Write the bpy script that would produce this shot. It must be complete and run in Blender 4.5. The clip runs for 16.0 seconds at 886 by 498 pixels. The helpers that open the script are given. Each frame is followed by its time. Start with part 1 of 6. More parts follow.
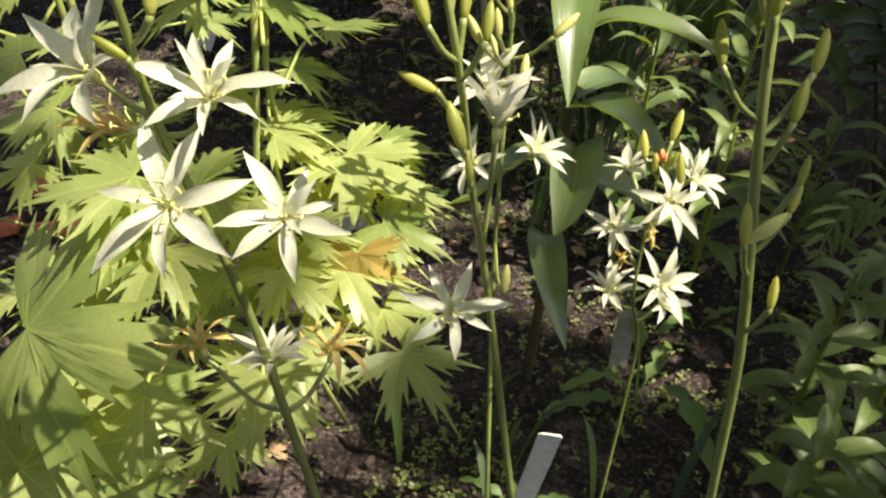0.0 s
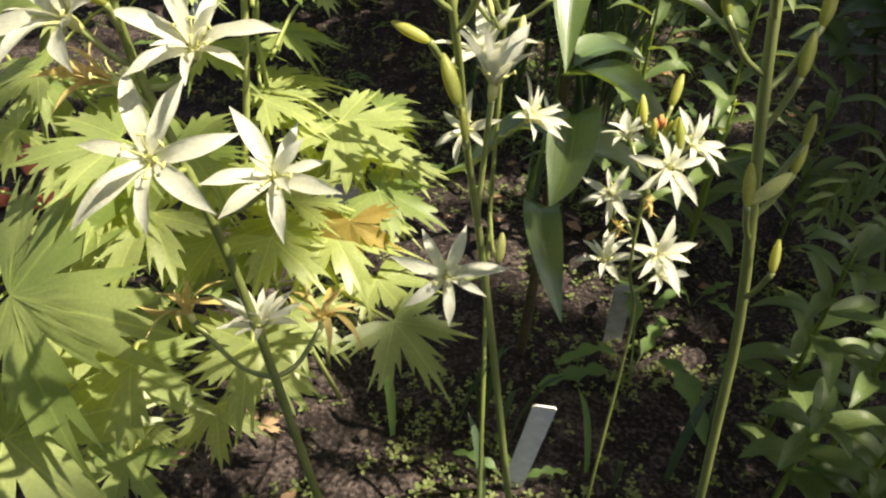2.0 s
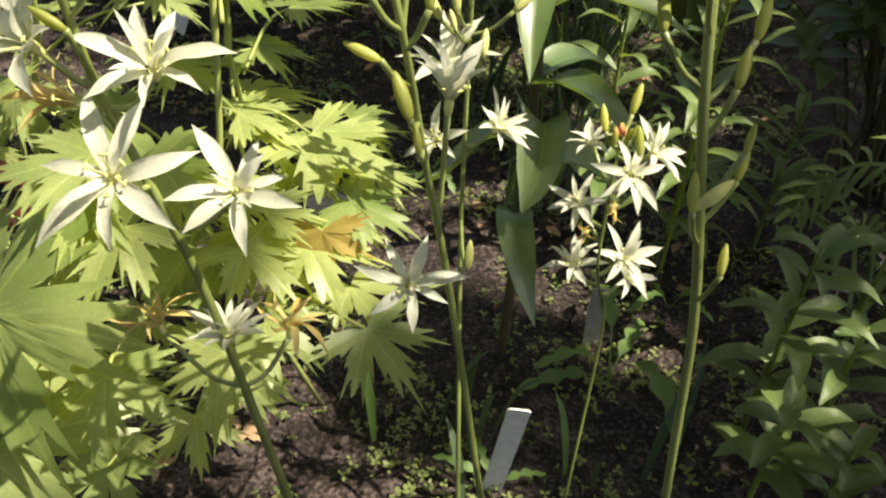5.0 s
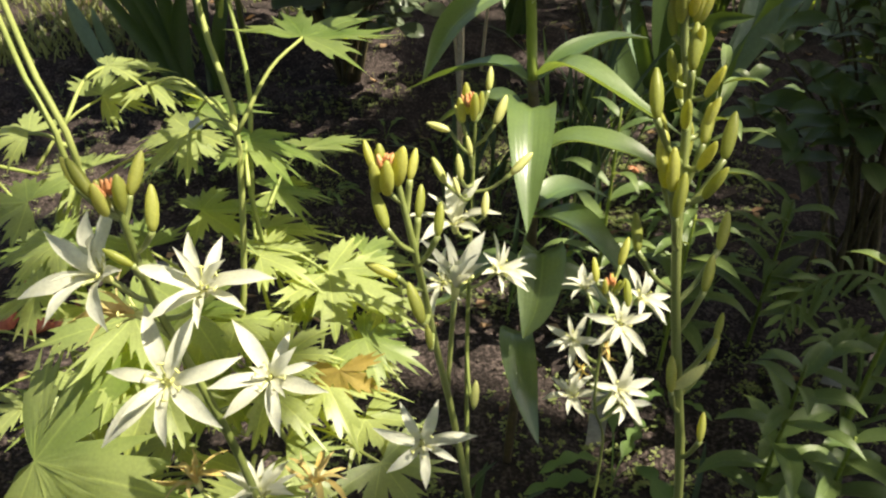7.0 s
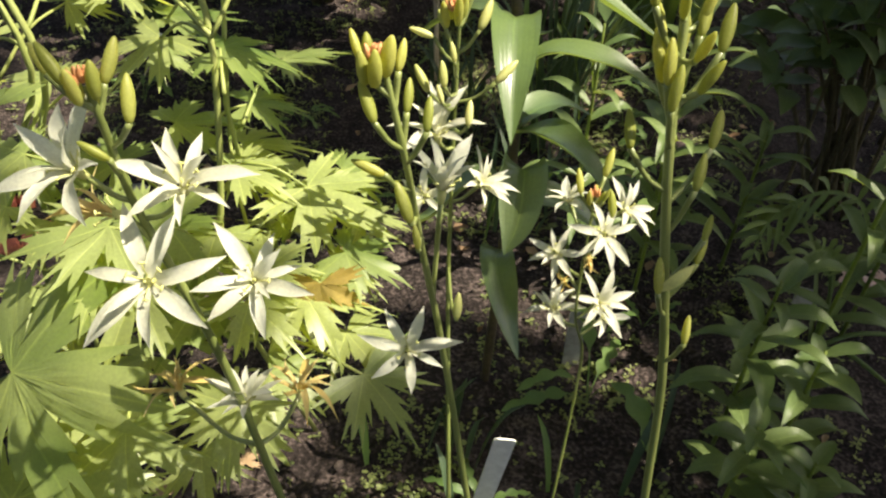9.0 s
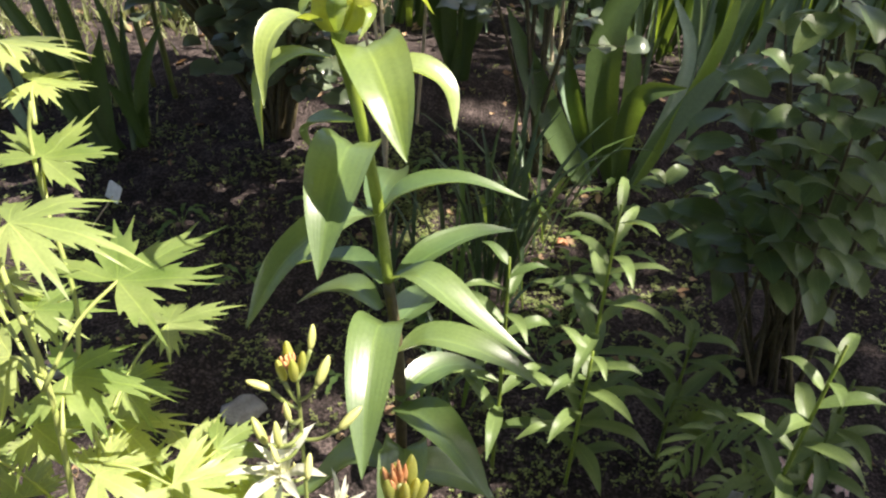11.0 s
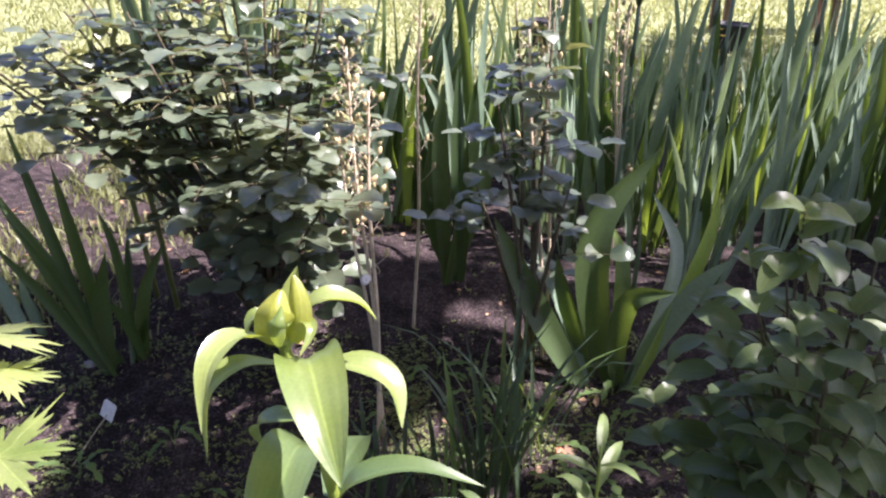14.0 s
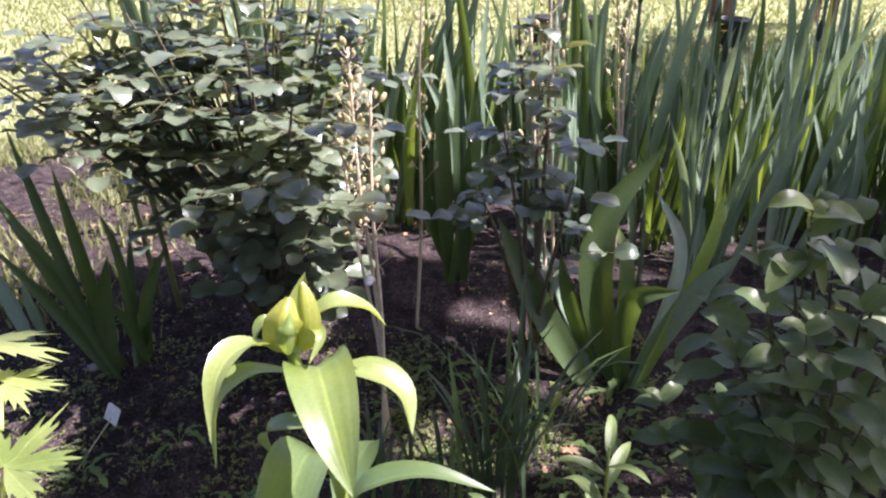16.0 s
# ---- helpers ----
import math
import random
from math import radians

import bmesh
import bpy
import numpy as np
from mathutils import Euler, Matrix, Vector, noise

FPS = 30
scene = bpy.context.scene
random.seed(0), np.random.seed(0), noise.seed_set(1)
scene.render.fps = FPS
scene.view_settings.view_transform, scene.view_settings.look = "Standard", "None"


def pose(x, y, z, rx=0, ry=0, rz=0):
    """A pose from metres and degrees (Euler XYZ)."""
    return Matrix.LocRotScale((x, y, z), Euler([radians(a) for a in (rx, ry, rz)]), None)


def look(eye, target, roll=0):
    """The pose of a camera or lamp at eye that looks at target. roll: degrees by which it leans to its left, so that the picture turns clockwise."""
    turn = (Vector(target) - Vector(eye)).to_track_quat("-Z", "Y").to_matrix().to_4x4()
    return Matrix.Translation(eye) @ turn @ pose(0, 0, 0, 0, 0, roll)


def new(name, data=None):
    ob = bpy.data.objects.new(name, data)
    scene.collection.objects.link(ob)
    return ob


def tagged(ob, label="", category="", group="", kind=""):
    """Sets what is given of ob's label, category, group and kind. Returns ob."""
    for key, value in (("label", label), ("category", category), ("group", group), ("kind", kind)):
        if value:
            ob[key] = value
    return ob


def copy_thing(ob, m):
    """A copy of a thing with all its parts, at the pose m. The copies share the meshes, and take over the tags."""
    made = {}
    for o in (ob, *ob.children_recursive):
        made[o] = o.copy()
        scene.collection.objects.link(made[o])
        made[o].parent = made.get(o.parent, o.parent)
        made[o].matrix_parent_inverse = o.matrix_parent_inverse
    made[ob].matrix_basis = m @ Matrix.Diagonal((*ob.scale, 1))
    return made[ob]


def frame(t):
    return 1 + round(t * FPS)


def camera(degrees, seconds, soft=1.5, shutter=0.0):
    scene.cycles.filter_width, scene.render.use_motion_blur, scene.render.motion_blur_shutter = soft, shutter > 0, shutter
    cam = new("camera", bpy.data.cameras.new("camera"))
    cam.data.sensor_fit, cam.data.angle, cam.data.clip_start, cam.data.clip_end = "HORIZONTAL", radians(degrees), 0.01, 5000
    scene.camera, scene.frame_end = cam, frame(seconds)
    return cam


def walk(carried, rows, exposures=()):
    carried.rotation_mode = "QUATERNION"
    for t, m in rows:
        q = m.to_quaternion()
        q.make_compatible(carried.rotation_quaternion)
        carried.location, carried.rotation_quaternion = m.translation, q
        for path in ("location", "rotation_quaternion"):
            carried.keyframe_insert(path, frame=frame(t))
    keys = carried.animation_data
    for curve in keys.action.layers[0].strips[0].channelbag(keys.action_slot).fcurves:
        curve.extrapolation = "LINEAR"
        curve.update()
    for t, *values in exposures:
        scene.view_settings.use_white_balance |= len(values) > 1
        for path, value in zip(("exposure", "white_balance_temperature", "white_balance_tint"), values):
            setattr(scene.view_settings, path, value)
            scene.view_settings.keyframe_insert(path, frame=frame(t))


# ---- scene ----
cam = camera(59.8, 16.0, 2.3)
METRES, EYE, TILT, LEAN, TURN = 0.6, 0.67, -37.0, -2.5, 0.0
ROWS = [
    (0.0, 0.0, 0.0, 0.0, 0.0, 0.0, -0.0),
    (0.5, 0.0076, 0.0021, -0.009, -0.1, -0.31, 0.03),
    (1.0, 0.0062, 0.0067, -0.0077, 0.19, -0.75, 0.27),
    (1.5, 0.0023, 0.0118, -0.0053, 0.05, -0.97, 0.15),
    (2.0, 0.0007, 0.0169, -0.0142, -0.4, -1.46, -0.2),
    (2.5, 0.0076, 0.0197, -0.0242, -0.61, -1.6, -0.04),
    (3.0, 0.012, 0.0188, -0.0307, -0.83, -1.79, -0.06),
    (5.5, 0.027, -0.0191, 0.0116, -1.2, -0.38, 1.06),
    (6.0, 0.0266, -0.0525, 0.0601, -1.43, 1.27, 1.34),
    (6.5, 0.0294, -0.0819, 0.0857, -1.4, 3.29, 1.6),
    (7.0, 0.0226, -0.0859, 0.0878, -0.72, 3.39, 1.74),
    (7.5, 0.0072, -0.0756, 0.057, -1.13, 1.56, 1.74),
    (8.0, 0.0016, -0.0616, 0.029, -2.13, -0.04, 1.67),
    (10.5, 0.1211, -0.072, 0.2915, -2.91, -2.18, 1.7),
    (11.0, 0.2116, -0.0542, 0.4117, -2.22, 1.47, 1.67),
    (11.5, 0.2543, -0.0512, 0.4791, -1.93, 4.6, 1.44),
    (12.0, 0.2704, -0.0688, 0.5197, -1.61, 9.2, 1.85),
    (12.5, 0.2727, -0.0737, 0.5467, -0.58, 11.91, 2.68),
    (13.0, 0.2758, -0.0854, 0.5594, -0.5, 13.55, 2.65),
    (13.5, 0.2877, -0.0922, 0.5587, -0.51, 14.25, 2.85),
    (14.0, 0.2994, -0.0863, 0.5591, -0.71, 13.63, 3.1),
    (14.5, 0.3037, -0.0841, 0.5657, -0.99, 13.81, 3.41),
    (15.0, 0.2924, -0.0849, 0.5663, -0.63, 13.84, 3.71),
    (15.5, 0.2892, -0.0848, 0.5689, -0.27, 13.92, 3.83),
    (16.0, 0.2905, -0.0793, 0.5694, -0.54, 13.46, 3.63),
]
walk(cam, [(t, pose(0, 0, EYE, TILT, LEAN, TURN) @ pose(METRES * x, METRES * y, METRES * z, 90 + pitch, roll, yaw)) for t, x, y, z, yaw, pitch, roll in ROWS],
     exposures=[(0.0, 1.25, 6950, 5), (8.0, 1.26, 6850, 2), (10.5, 1.38, 6700, 9), (11.5, 1.9, 5850, 15), (12.5, 1.86, 5650, 31), (16.0, 1.82, 5600, 33)])

# ---- daylight ----
SUN_AZ, SUN_EL = 102.0, 58.0          # degrees; azimuth from +y towards +x
SUN = Vector((math.sin(radians(SUN_AZ)) * math.cos(radians(SUN_EL)), math.cos(radians(SUN_AZ)) * math.cos(radians(SUN_EL)), math.sin(radians(SUN_EL))))
world = bpy.data.worlds.new("sky")
scene.world = world
world.use_nodes = True
sky = world.node_tree.nodes.new("ShaderNodeTexSky")
sky.sky_type, sky.sun_disc = "NISHITA", False
sky.dust_density, sky.air_density, sky.ozone_density = 5.0, 0.8, 0.4
sky.sun_elevation, sky.sun_rotation = radians(SUN_EL), radians(SUN_AZ)
world.node_tree.links.new(sky.outputs[0], world.node_tree.nodes["Background"].inputs[0])
world.node_tree.nodes["Background"].inputs[1].default_value = 0.07
sun_lamp = bpy.data.lights.new("sun", "SUN")
sun_lamp.energy, sun_lamp.angle, sun_lamp.color = 5.0, radians(0.55), (1.0, 0.9, 0.75)
sun = new("sun", sun_lamp)
sun.matrix_world = look(SUN * 20, (0, 0, 0))


# ---- materials ----
def material(name):
    m = bpy.data.materials.new(name)
    m.use_nodes = True
    return m, m.node_tree.nodes, m.node_tree.links, m.node_tree.nodes["Principled BSDF"]


def ramp(nodes, links, source, *stops):
    r = nodes.new("ShaderNodeValToRGB")
    e = r.color_ramp.elements
    while len(e) < len(stops):
        e.new(0.5)
    for slot, (where, c) in zip(e, stops):
        slot.position, slot.color = where, (*c, 1)
    links.new(source, r.inputs[0])
    return r.outputs[0]


def noise_node(nodes, links, scale, detail=3.0, stretch=None):
    tc = nodes.new("ShaderNodeTexCoord")
    n = nodes.new("ShaderNodeTexNoise")
    n.inputs["Scale"].default_value, n.inputs["Detail"].default_value = scale, detail
    if stretch:
        mp = nodes.new("ShaderNodeMapping")
        mp.inputs["Scale"].default_value = stretch
        links.new(tc.outputs["Object"], mp.inputs[0])
        links.new(mp.outputs[0], n.inputs[0])
    else:
        links.new(tc.outputs["Object"], n.inputs[0])
    return n.outputs["Fac"]


def leaf_material(name, dark, light, gloss=0.45, through_light=0.35, veins=0.0, grain=90.0, island=False, glow_tint=None, spec=0.5, midrib=0.0, coat=0.0):
    """A leaf: two greens mixed by blotches, each leaf a little different, light passing through the blade; veins run along the blade's UV."""
    m, nodes, links, p = material(name)
    blotch = noise_node(nodes, links, grain * 0.25, 2.0)
    fine = noise_node(nodes, links, grain * 6, 3.0)
    rnd = nodes.new("ShaderNodeNewGeometry").outputs["Random Per Island"] if island else nodes.new("ShaderNodeObjectInfo").outputs["Random"]
    mix = nodes.new("ShaderNodeMath")
    mix.operation = "MULTIPLY_ADD"
    links.new(rnd, mix.inputs[0])
    mix.inputs[1].default_value = 0.55
    links.new(blotch, mix.inputs[2])
    col = ramp(nodes, links, mix.outputs[0], (0.35, dark), (0.95, light))
    hsv = nodes.new("ShaderNodeHueSaturation")
    links.new(col, hsv.inputs["Color"])
    mr = nodes.new("ShaderNodeMapRange")
    links.new(fine, mr.inputs[0])
    mr.inputs["From Min"].default_value, mr.inputs["From Max"].default_value = 0.3, 0.7
    mr.inputs["To Min"].default_value, mr.inputs["To Max"].default_value = 0.91, 1.07
    links.new(mr.outputs[0], hsv.inputs["Value"])
    colour = hsv.outputs[0]
    bump = nodes.new("ShaderNodeBump")
    bump.inputs["Strength"].default_value, bump.inputs["Distance"].default_value = 0.2, 0.0005
    height = fine
    if veins:
        uv = nodes.new("ShaderNodeUVMap")
        wave = nodes.new("ShaderNodeTexWave")
        wave.bands_direction = "X"
        wave.inputs["Scale"].default_value, wave.inputs["Distortion"].default_value, wave.inputs["Detail"].default_value = veins, 0.6, 1.0
        links.new(uv.outputs[0], wave.inputs[0])
        add = nodes.new("ShaderNodeMath")
        add.operation = "MULTIPLY_ADD"
        links.new(wave.outputs["Fac"], add.inputs[0])
        add.inputs[1].default_value = 0.8
        links.new(fine, add.inputs[2])
        height = add.outputs[0]
        vm = nodes.new("ShaderNodeMix")
        vm.data_type, vm.blend_type = "RGBA", "MULTIPLY"
        vm.inputs[0].default_value = 0.1
        links.new(colour, vm.inputs[6])
        links.new(ramp(nodes, links, wave.outputs["Fac"], (0.0, (0.65, 0.7, 0.6)), (0.8, (1, 1, 1))), vm.inputs[7])
        colour = vm.outputs[2]
    if midrib:
        uv = nodes.new("ShaderNodeUVMap")
        sep = nodes.new("ShaderNodeSeparateXYZ")
        links.new(uv.outputs[0], sep.inputs[0])
        off = nodes.new("ShaderNodeMath")
        off.operation = "SUBTRACT"
        links.new(sep.outputs["X"], off.inputs[0])
        off.inputs[1].default_value = 0.5
        size = nodes.new("ShaderNodeMath")
        size.operation = "ABSOLUTE"
        links.new(off.outputs[0], size.inputs[0])
        rib = nodes.new("ShaderNodeMix")
        rib.data_type, rib.blend_type = "RGBA", "MULTIPLY"
        rib.inputs[0].default_value = 1.0
        links.new(colour, rib.inputs[6])
        links.new(ramp(nodes, links, size.outputs[0], (0.0, (1.38, 1.34, 1.3)), (midrib, (1, 1, 1))), rib.inputs[7])
        colour = rib.outputs[2]
    links.new(height, bump.inputs["Height"])
    links.new(bump.outputs[0], p.inputs["Normal"])
    links.new(colour, p.inputs["Base Color"])
    p.inputs["Roughness"].default_value = gloss
    p.inputs["Specular IOR Level"].default_value = spec
    p.inputs["Coat Weight"].default_value, p.inputs["Coat Roughness"].default_value = coat, 0.36
    tr = nodes.new("ShaderNodeBsdfTranslucent")
    tint = nodes.new("ShaderNodeMix")
    tint.data_type, tint.blend_type = "RGBA", "MULTIPLY"
    tint.inputs[0].default_value = 1.0
    links.new(colour, tint.inputs[6])
    tint.inputs[7].default_value = (*(glow_tint or (2.2, 1.9, 0.8)), 1)
    links.new(tint.outputs[2], tr.inputs[0])
    both = nodes.new("ShaderNodeMixShader")
    both.inputs[0].default_value = through_light
    links.new(p.outputs[0], both.inputs[1])
    links.new(tr.outputs[0], both.inputs[2])
    links.new(both.outputs[0], nodes["Material Output"].inputs[0])
    return m


def plain_material(name, dark, light, rough=0.7, scale=60.0, relief=0.3, depth=0.001, metal=0.0, island=False):
    m, nodes, links, p = material(name)
    a, b = noise_node(nodes, links, scale, 4.0), noise_node(nodes, links, scale * 7, 3.0)
    add = nodes.new("ShaderNodeMath")
    add.operation = "MULTIPLY_ADD"
    links.new(b, add.inputs[0])
    add.inputs[1].default_value = 0.5
    links.new(a, add.inputs[2])
    src = add.outputs[0]
    if island:
        g = nodes.new("ShaderNodeNewGeometry")
        more = nodes.new("ShaderNodeMath")
        more.operation = "MULTIPLY_ADD"
        links.new(g.outputs["Random Per Island"], more.inputs[0])
        more.inputs[1].default_value = 0.5
        links.new(src, more.inputs[2])
        src = more.outputs[0]
    links.new(ramp(nodes, links, src, (0.45, dark), (1.05, light)), p.inputs["Base Color"])
    bump = nodes.new("ShaderNodeBump")
    bump.inputs["Strength"].default_value, bump.inputs["Distance"].default_value = relief, depth
    links.new(add.outputs[0], bump.inputs["Height"])
    links.new(bump.outputs[0], p.inputs["Normal"])
    p.inputs["Roughness"].default_value, p.inputs["Metallic"].default_value = rough, metal
    return m


M_PETAL = leaf_material("cream_petal", (0.8, 0.79, 0.65), (0.88, 0.88, 0.78), 0.45, 0.48, veins=3.0, grain=120, glow_tint=(1.0, 1.0, 0.86))
M_WITHER = leaf_material("withered_petal", (0.62, 0.45, 0.12), (0.85, 0.7, 0.32), 0.6, 0.4, veins=5.0, grain=120, glow_tint=(1.1, 1.0, 0.7))
M_HEART = plain_material("flower_heart", (0.5, 0.52, 0.16), (0.72, 0.7, 0.3), 0.5, 200)
M_BUD = leaf_material("flower_bud_skin", (0.29, 0.33, 0.07), (0.52, 0.53, 0.15), 0.42, 0.42, grain=150, glow_tint=(1.5, 1.4, 0.6))
M_PALEBUD = leaf_material("pale_bud_skin", (0.45, 0.48, 0.14), (0.66, 0.66, 0.28), 0.42, 0.25, grain=150, glow_tint=(1.3, 1.2, 0.7))
M_RUST = plain_material("rust_orange_bracts", (0.4, 0.13, 0.04), (0.75, 0.42, 0.2), 0.6, 260)
M_STEM = leaf_material("flower_stem_skin", (0.14, 0.175, 0.045), (0.27, 0.31, 0.1), 0.34, 0.12, grain=160, glow_tint=(1.4, 1.3, 0.6), coat=0.7)
M_LILY = leaf_material("lily_leaf_green", (0.08, 0.138, 0.042), (0.155, 0.22, 0.072), 0.32, 0.3, veins=3.0, grain=60, midrib=0.04, glow_tint=(2.0, 1.8, 0.7), spec=0.9, coat=1.0)
M_LILYTIP = leaf_material("young_lily_leaf", (0.15, 0.225, 0.045), (0.29, 0.36, 0.105), 0.3, 0.38, veins=2.0, grain=60, glow_tint=(1.7, 1.6, 0.55), midrib=0.04, spec=1.0, coat=1.0)
M_LILYHEART = leaf_material("wrapped_lily_tip", (0.27, 0.31, 0.035), (0.44, 0.46, 0.08), 0.35, 0.42, veins=2.0, grain=60, glow_tint=(1.6, 1.5, 0.45), spec=0.8, coat=0.6)
M_LILYSTEM = leaf_material("lily_stem_skin", (0.07, 0.1, 0.02), (0.2, 0.26, 0.04), 0.4, 0.06, grain=100)
M_DARKSTEM = plain_material("dark_lily_stem", (0.03, 0.022, 0.016), (0.1, 0.08, 0.04), 0.45, 150, 0.15)
M_LARK = leaf_material("larkspur_leaf_green", (0.115, 0.185, 0.036), (0.37, 0.43, 0.17), 0.45, 0.48, veins=0, grain=70, glow_tint=(2.2, 1.95, 0.6), midrib=0.012, spec=0.6, coat=0.35)
M_LARKSTEM = leaf_material("larkspur_stem_skin", (0.2, 0.26, 0.06), (0.36, 0.4, 0.13), 0.5, 0.12, grain=100, glow_tint=(1.3, 1.2, 0.7))
M_AUTUMN = leaf_material("yellowed_leaf", (0.34, 0.24, 0.05), (0.5, 0.4, 0.13), 0.6, 0.4, grain=70, glow_tint=(1.3, 1.1, 0.6))
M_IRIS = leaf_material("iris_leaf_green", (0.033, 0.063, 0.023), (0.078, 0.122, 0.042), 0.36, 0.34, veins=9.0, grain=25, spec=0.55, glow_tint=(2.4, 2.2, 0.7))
# lit copy of the iris green: sunlight on some leaves, put into the colour
M_IRISLIT = leaf_material("sunlit_iris_leaf", (0.12, 0.19, 0.04), (0.27, 0.36, 0.1), 0.36, 0.42, veins=9.0, grain=25, glow_tint=(2.0, 1.9, 0.6))
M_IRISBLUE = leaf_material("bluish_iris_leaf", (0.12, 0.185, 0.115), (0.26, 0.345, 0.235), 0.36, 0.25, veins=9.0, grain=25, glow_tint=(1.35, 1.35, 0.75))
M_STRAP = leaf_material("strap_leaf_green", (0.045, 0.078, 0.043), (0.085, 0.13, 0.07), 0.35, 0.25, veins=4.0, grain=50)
M_ROSE = leaf_material("rose_leaf_green", (0.06, 0.093, 0.05), (0.145, 0.18, 0.11), 0.3, 0.22, grain=60, spec=0.9, midrib=0.04, coat=0.6)
M_ROSEISLE = leaf_material("rose_leaf_green_far", (0.06, 0.093, 0.05), (0.145, 0.18, 0.11), 0.32, 0.22, grain=60, island=True, spec=0.9, coat=0.55)
M_TWIG = plain_material("rose_bark", (0.05, 0.035, 0.02), (0.13, 0.11, 0.05), 0.7, 120)
M_SHRUB = leaf_material("shrub_leaf_green", (0.075, 0.118, 0.044), (0.155, 0.21, 0.074), 0.4, 0.25, veins=0, grain=50, midrib=0.03)
M_YOUNG = leaf_material("young_shoot_leaf", (0.09, 0.14, 0.045), (0.17, 0.23, 0.08), 0.4, 0.3, veins=6.0, grain=50, midrib=0.03)
M_WEED = leaf_material("weed_leaf", (0.08, 0.15, 0.04), (0.17, 0.26, 0.08), 0.5, 0.35, grain=80, island=True)
M_CLOVER = leaf_material("ground_cover", (0.1, 0.14, 0.045), (0.23, 0.27, 0.1), 0.5, 0.35, grain=40, island=True)
M_GRASS = leaf_material("lawn_grass", (0.2, 0.225, 0.095), (0.29, 0.315, 0.14), 0.5, 0.45, grain=6, island=True, glow_tint=(1.3, 1.25, 0.85))
M_STRAW = plain_material("dry_stalk", (0.42, 0.33, 0.2), (0.7, 0.6, 0.42), 0.75, 120)
M_POD = plain_material("seed_pod", (0.33, 0.26, 0.1), (0.56, 0.48, 0.25), 0.6, 200)
M_LABEL = plain_material("label_plastic", (0.62, 0.62, 0.59), (0.88, 0.88, 0.85), 0.5, 90, 0.15)
M_LABELOLD = plain_material("weathered_label", (0.2, 0.2, 0.18), (0.42, 0.41, 0.38), 0.6, 90, 0.2)
M_STONE = plain_material("pale_stone", (0.16, 0.15, 0.145), (0.36, 0.34, 0.33), 0.85, 40, 0.7, 0.005)
M_CLOD = plain_material("soil_clod", (0.016, 0.012, 0.0105), (0.07, 0.053, 0.047), 0.95, 60, 0.8, 0.004, island=True)
M_DEAD = leaf_material("dead_leaf", (0.12, 0.06, 0.03), (0.4, 0.27, 0.16), 0.75, 0.2, grain=60, island=True, glow_tint=(1.2, 1.0, 0.7))
M_PINK = leaf_material("pink_petal", (0.6, 0.4, 0.38), (0.8, 0.6, 0.55), 0.5, 0.4, grain=100, glow_tint=(1.1, 0.9, 0.9))
M_CORAL = leaf_material("coral_petal", (0.55, 0.14, 0.06), (0.75, 0.36, 0.2), 0.5, 0.4, grain=100, glow_tint=(1.1, 0.9, 0.8))
M_POT = plain_material("black_pot", (0.012, 0.012, 0.014), (0.03, 0.03, 0.032), 0.45, 20)
M_WHITE = plain_material("white_paint", (0.6, 0.6, 0.58), (0.82, 0.82, 0.8), 0.5, 20)
M_WOOD = plain_material("brown_wood", (0.09, 0.05, 0.03), (0.2, 0.12, 0.07), 0.6, 20)
M_BARK = plain_material("tree_bark", (0.06, 0.045, 0.03), (0.16, 0.12, 0.09), 0.9, 12, 0.9, 0.02)
M_CROWN = leaf_material("tree_leaf", (0.04, 0.08, 0.02), (0.09, 0.15, 0.04), 0.45, 0.3, grain=10, island=True)

BED_END = 3.35


def soil_material():
    m, nodes, links, p = material("soil_and_lawn")
    tc = nodes.new("ShaderNodeTexCoord")
    big, mid, fine = noise_node(nodes, links, 3.5, 4), noise_node(nodes, links, 28, 6), noise_node(nodes, links, 190, 4)
    s1 = nodes.new("ShaderNodeMath")
    s1.operation = "MULTIPLY_ADD"
    links.new(mid, s1.inputs[0])
    s1.inputs[1].default_value = 0.6
    links.new(fine, s1.inputs[2])
    soil = ramp(nodes, links, s1.outputs[0], (0.55, (0.010, 0.0077, 0.0071)), (0.8, (0.029, 0.022, 0.0212)), (1.08, (0.105, 0.08, 0.076)))
    lawn = ramp(nodes, links, s1.outputs[0], (0.5, (0.17, 0.195, 0.085)), (1.0, (0.26, 0.28, 0.13)))
    sep = nodes.new("ShaderNodeSeparateXYZ")
    links.new(tc.outputs["Object"], sep.inputs[0])
    edge = nodes.new("ShaderNodeMath")
    edge.operation = "MULTIPLY_ADD"
    links.new(big, edge.inputs[0])
    edge.inputs[1].default_value = 0.7
    links.new(sep.outputs["Y"], edge.inputs[2])
    mr = nodes.new("ShaderNodeMapRange")
    links.new(edge.outputs[0], mr.inputs[0])
    mr.inputs["From Min"].default_value, mr.inputs["From Max"].default_value = BED_END + 0.2, BED_END + 0.5
    mx = nodes.new("ShaderNodeMix")
    mx.data_type = "RGBA"
    links.new(mr.outputs[0], mx.inputs[0])
    links.new(soil, mx.inputs[6])
    links.new(lawn, mx.inputs[7])
    links.new(mx.outputs[2], p.inputs["Base Color"])
    bump = nodes.new("ShaderNodeBump")
    bump.inputs["Strength"].default_value, bump.inputs["Distance"].default_value = 0.9, 0.006
    links.new(s1.outputs[0], bump.inputs["Height"])
    links.new(bump.outputs[0], p.inputs["Normal"])
    p.inputs["Roughness"].default_value = 0.95
    p.inputs["Specular IOR Level"].default_value = 0.2
    return m


M_SOIL = soil_material()


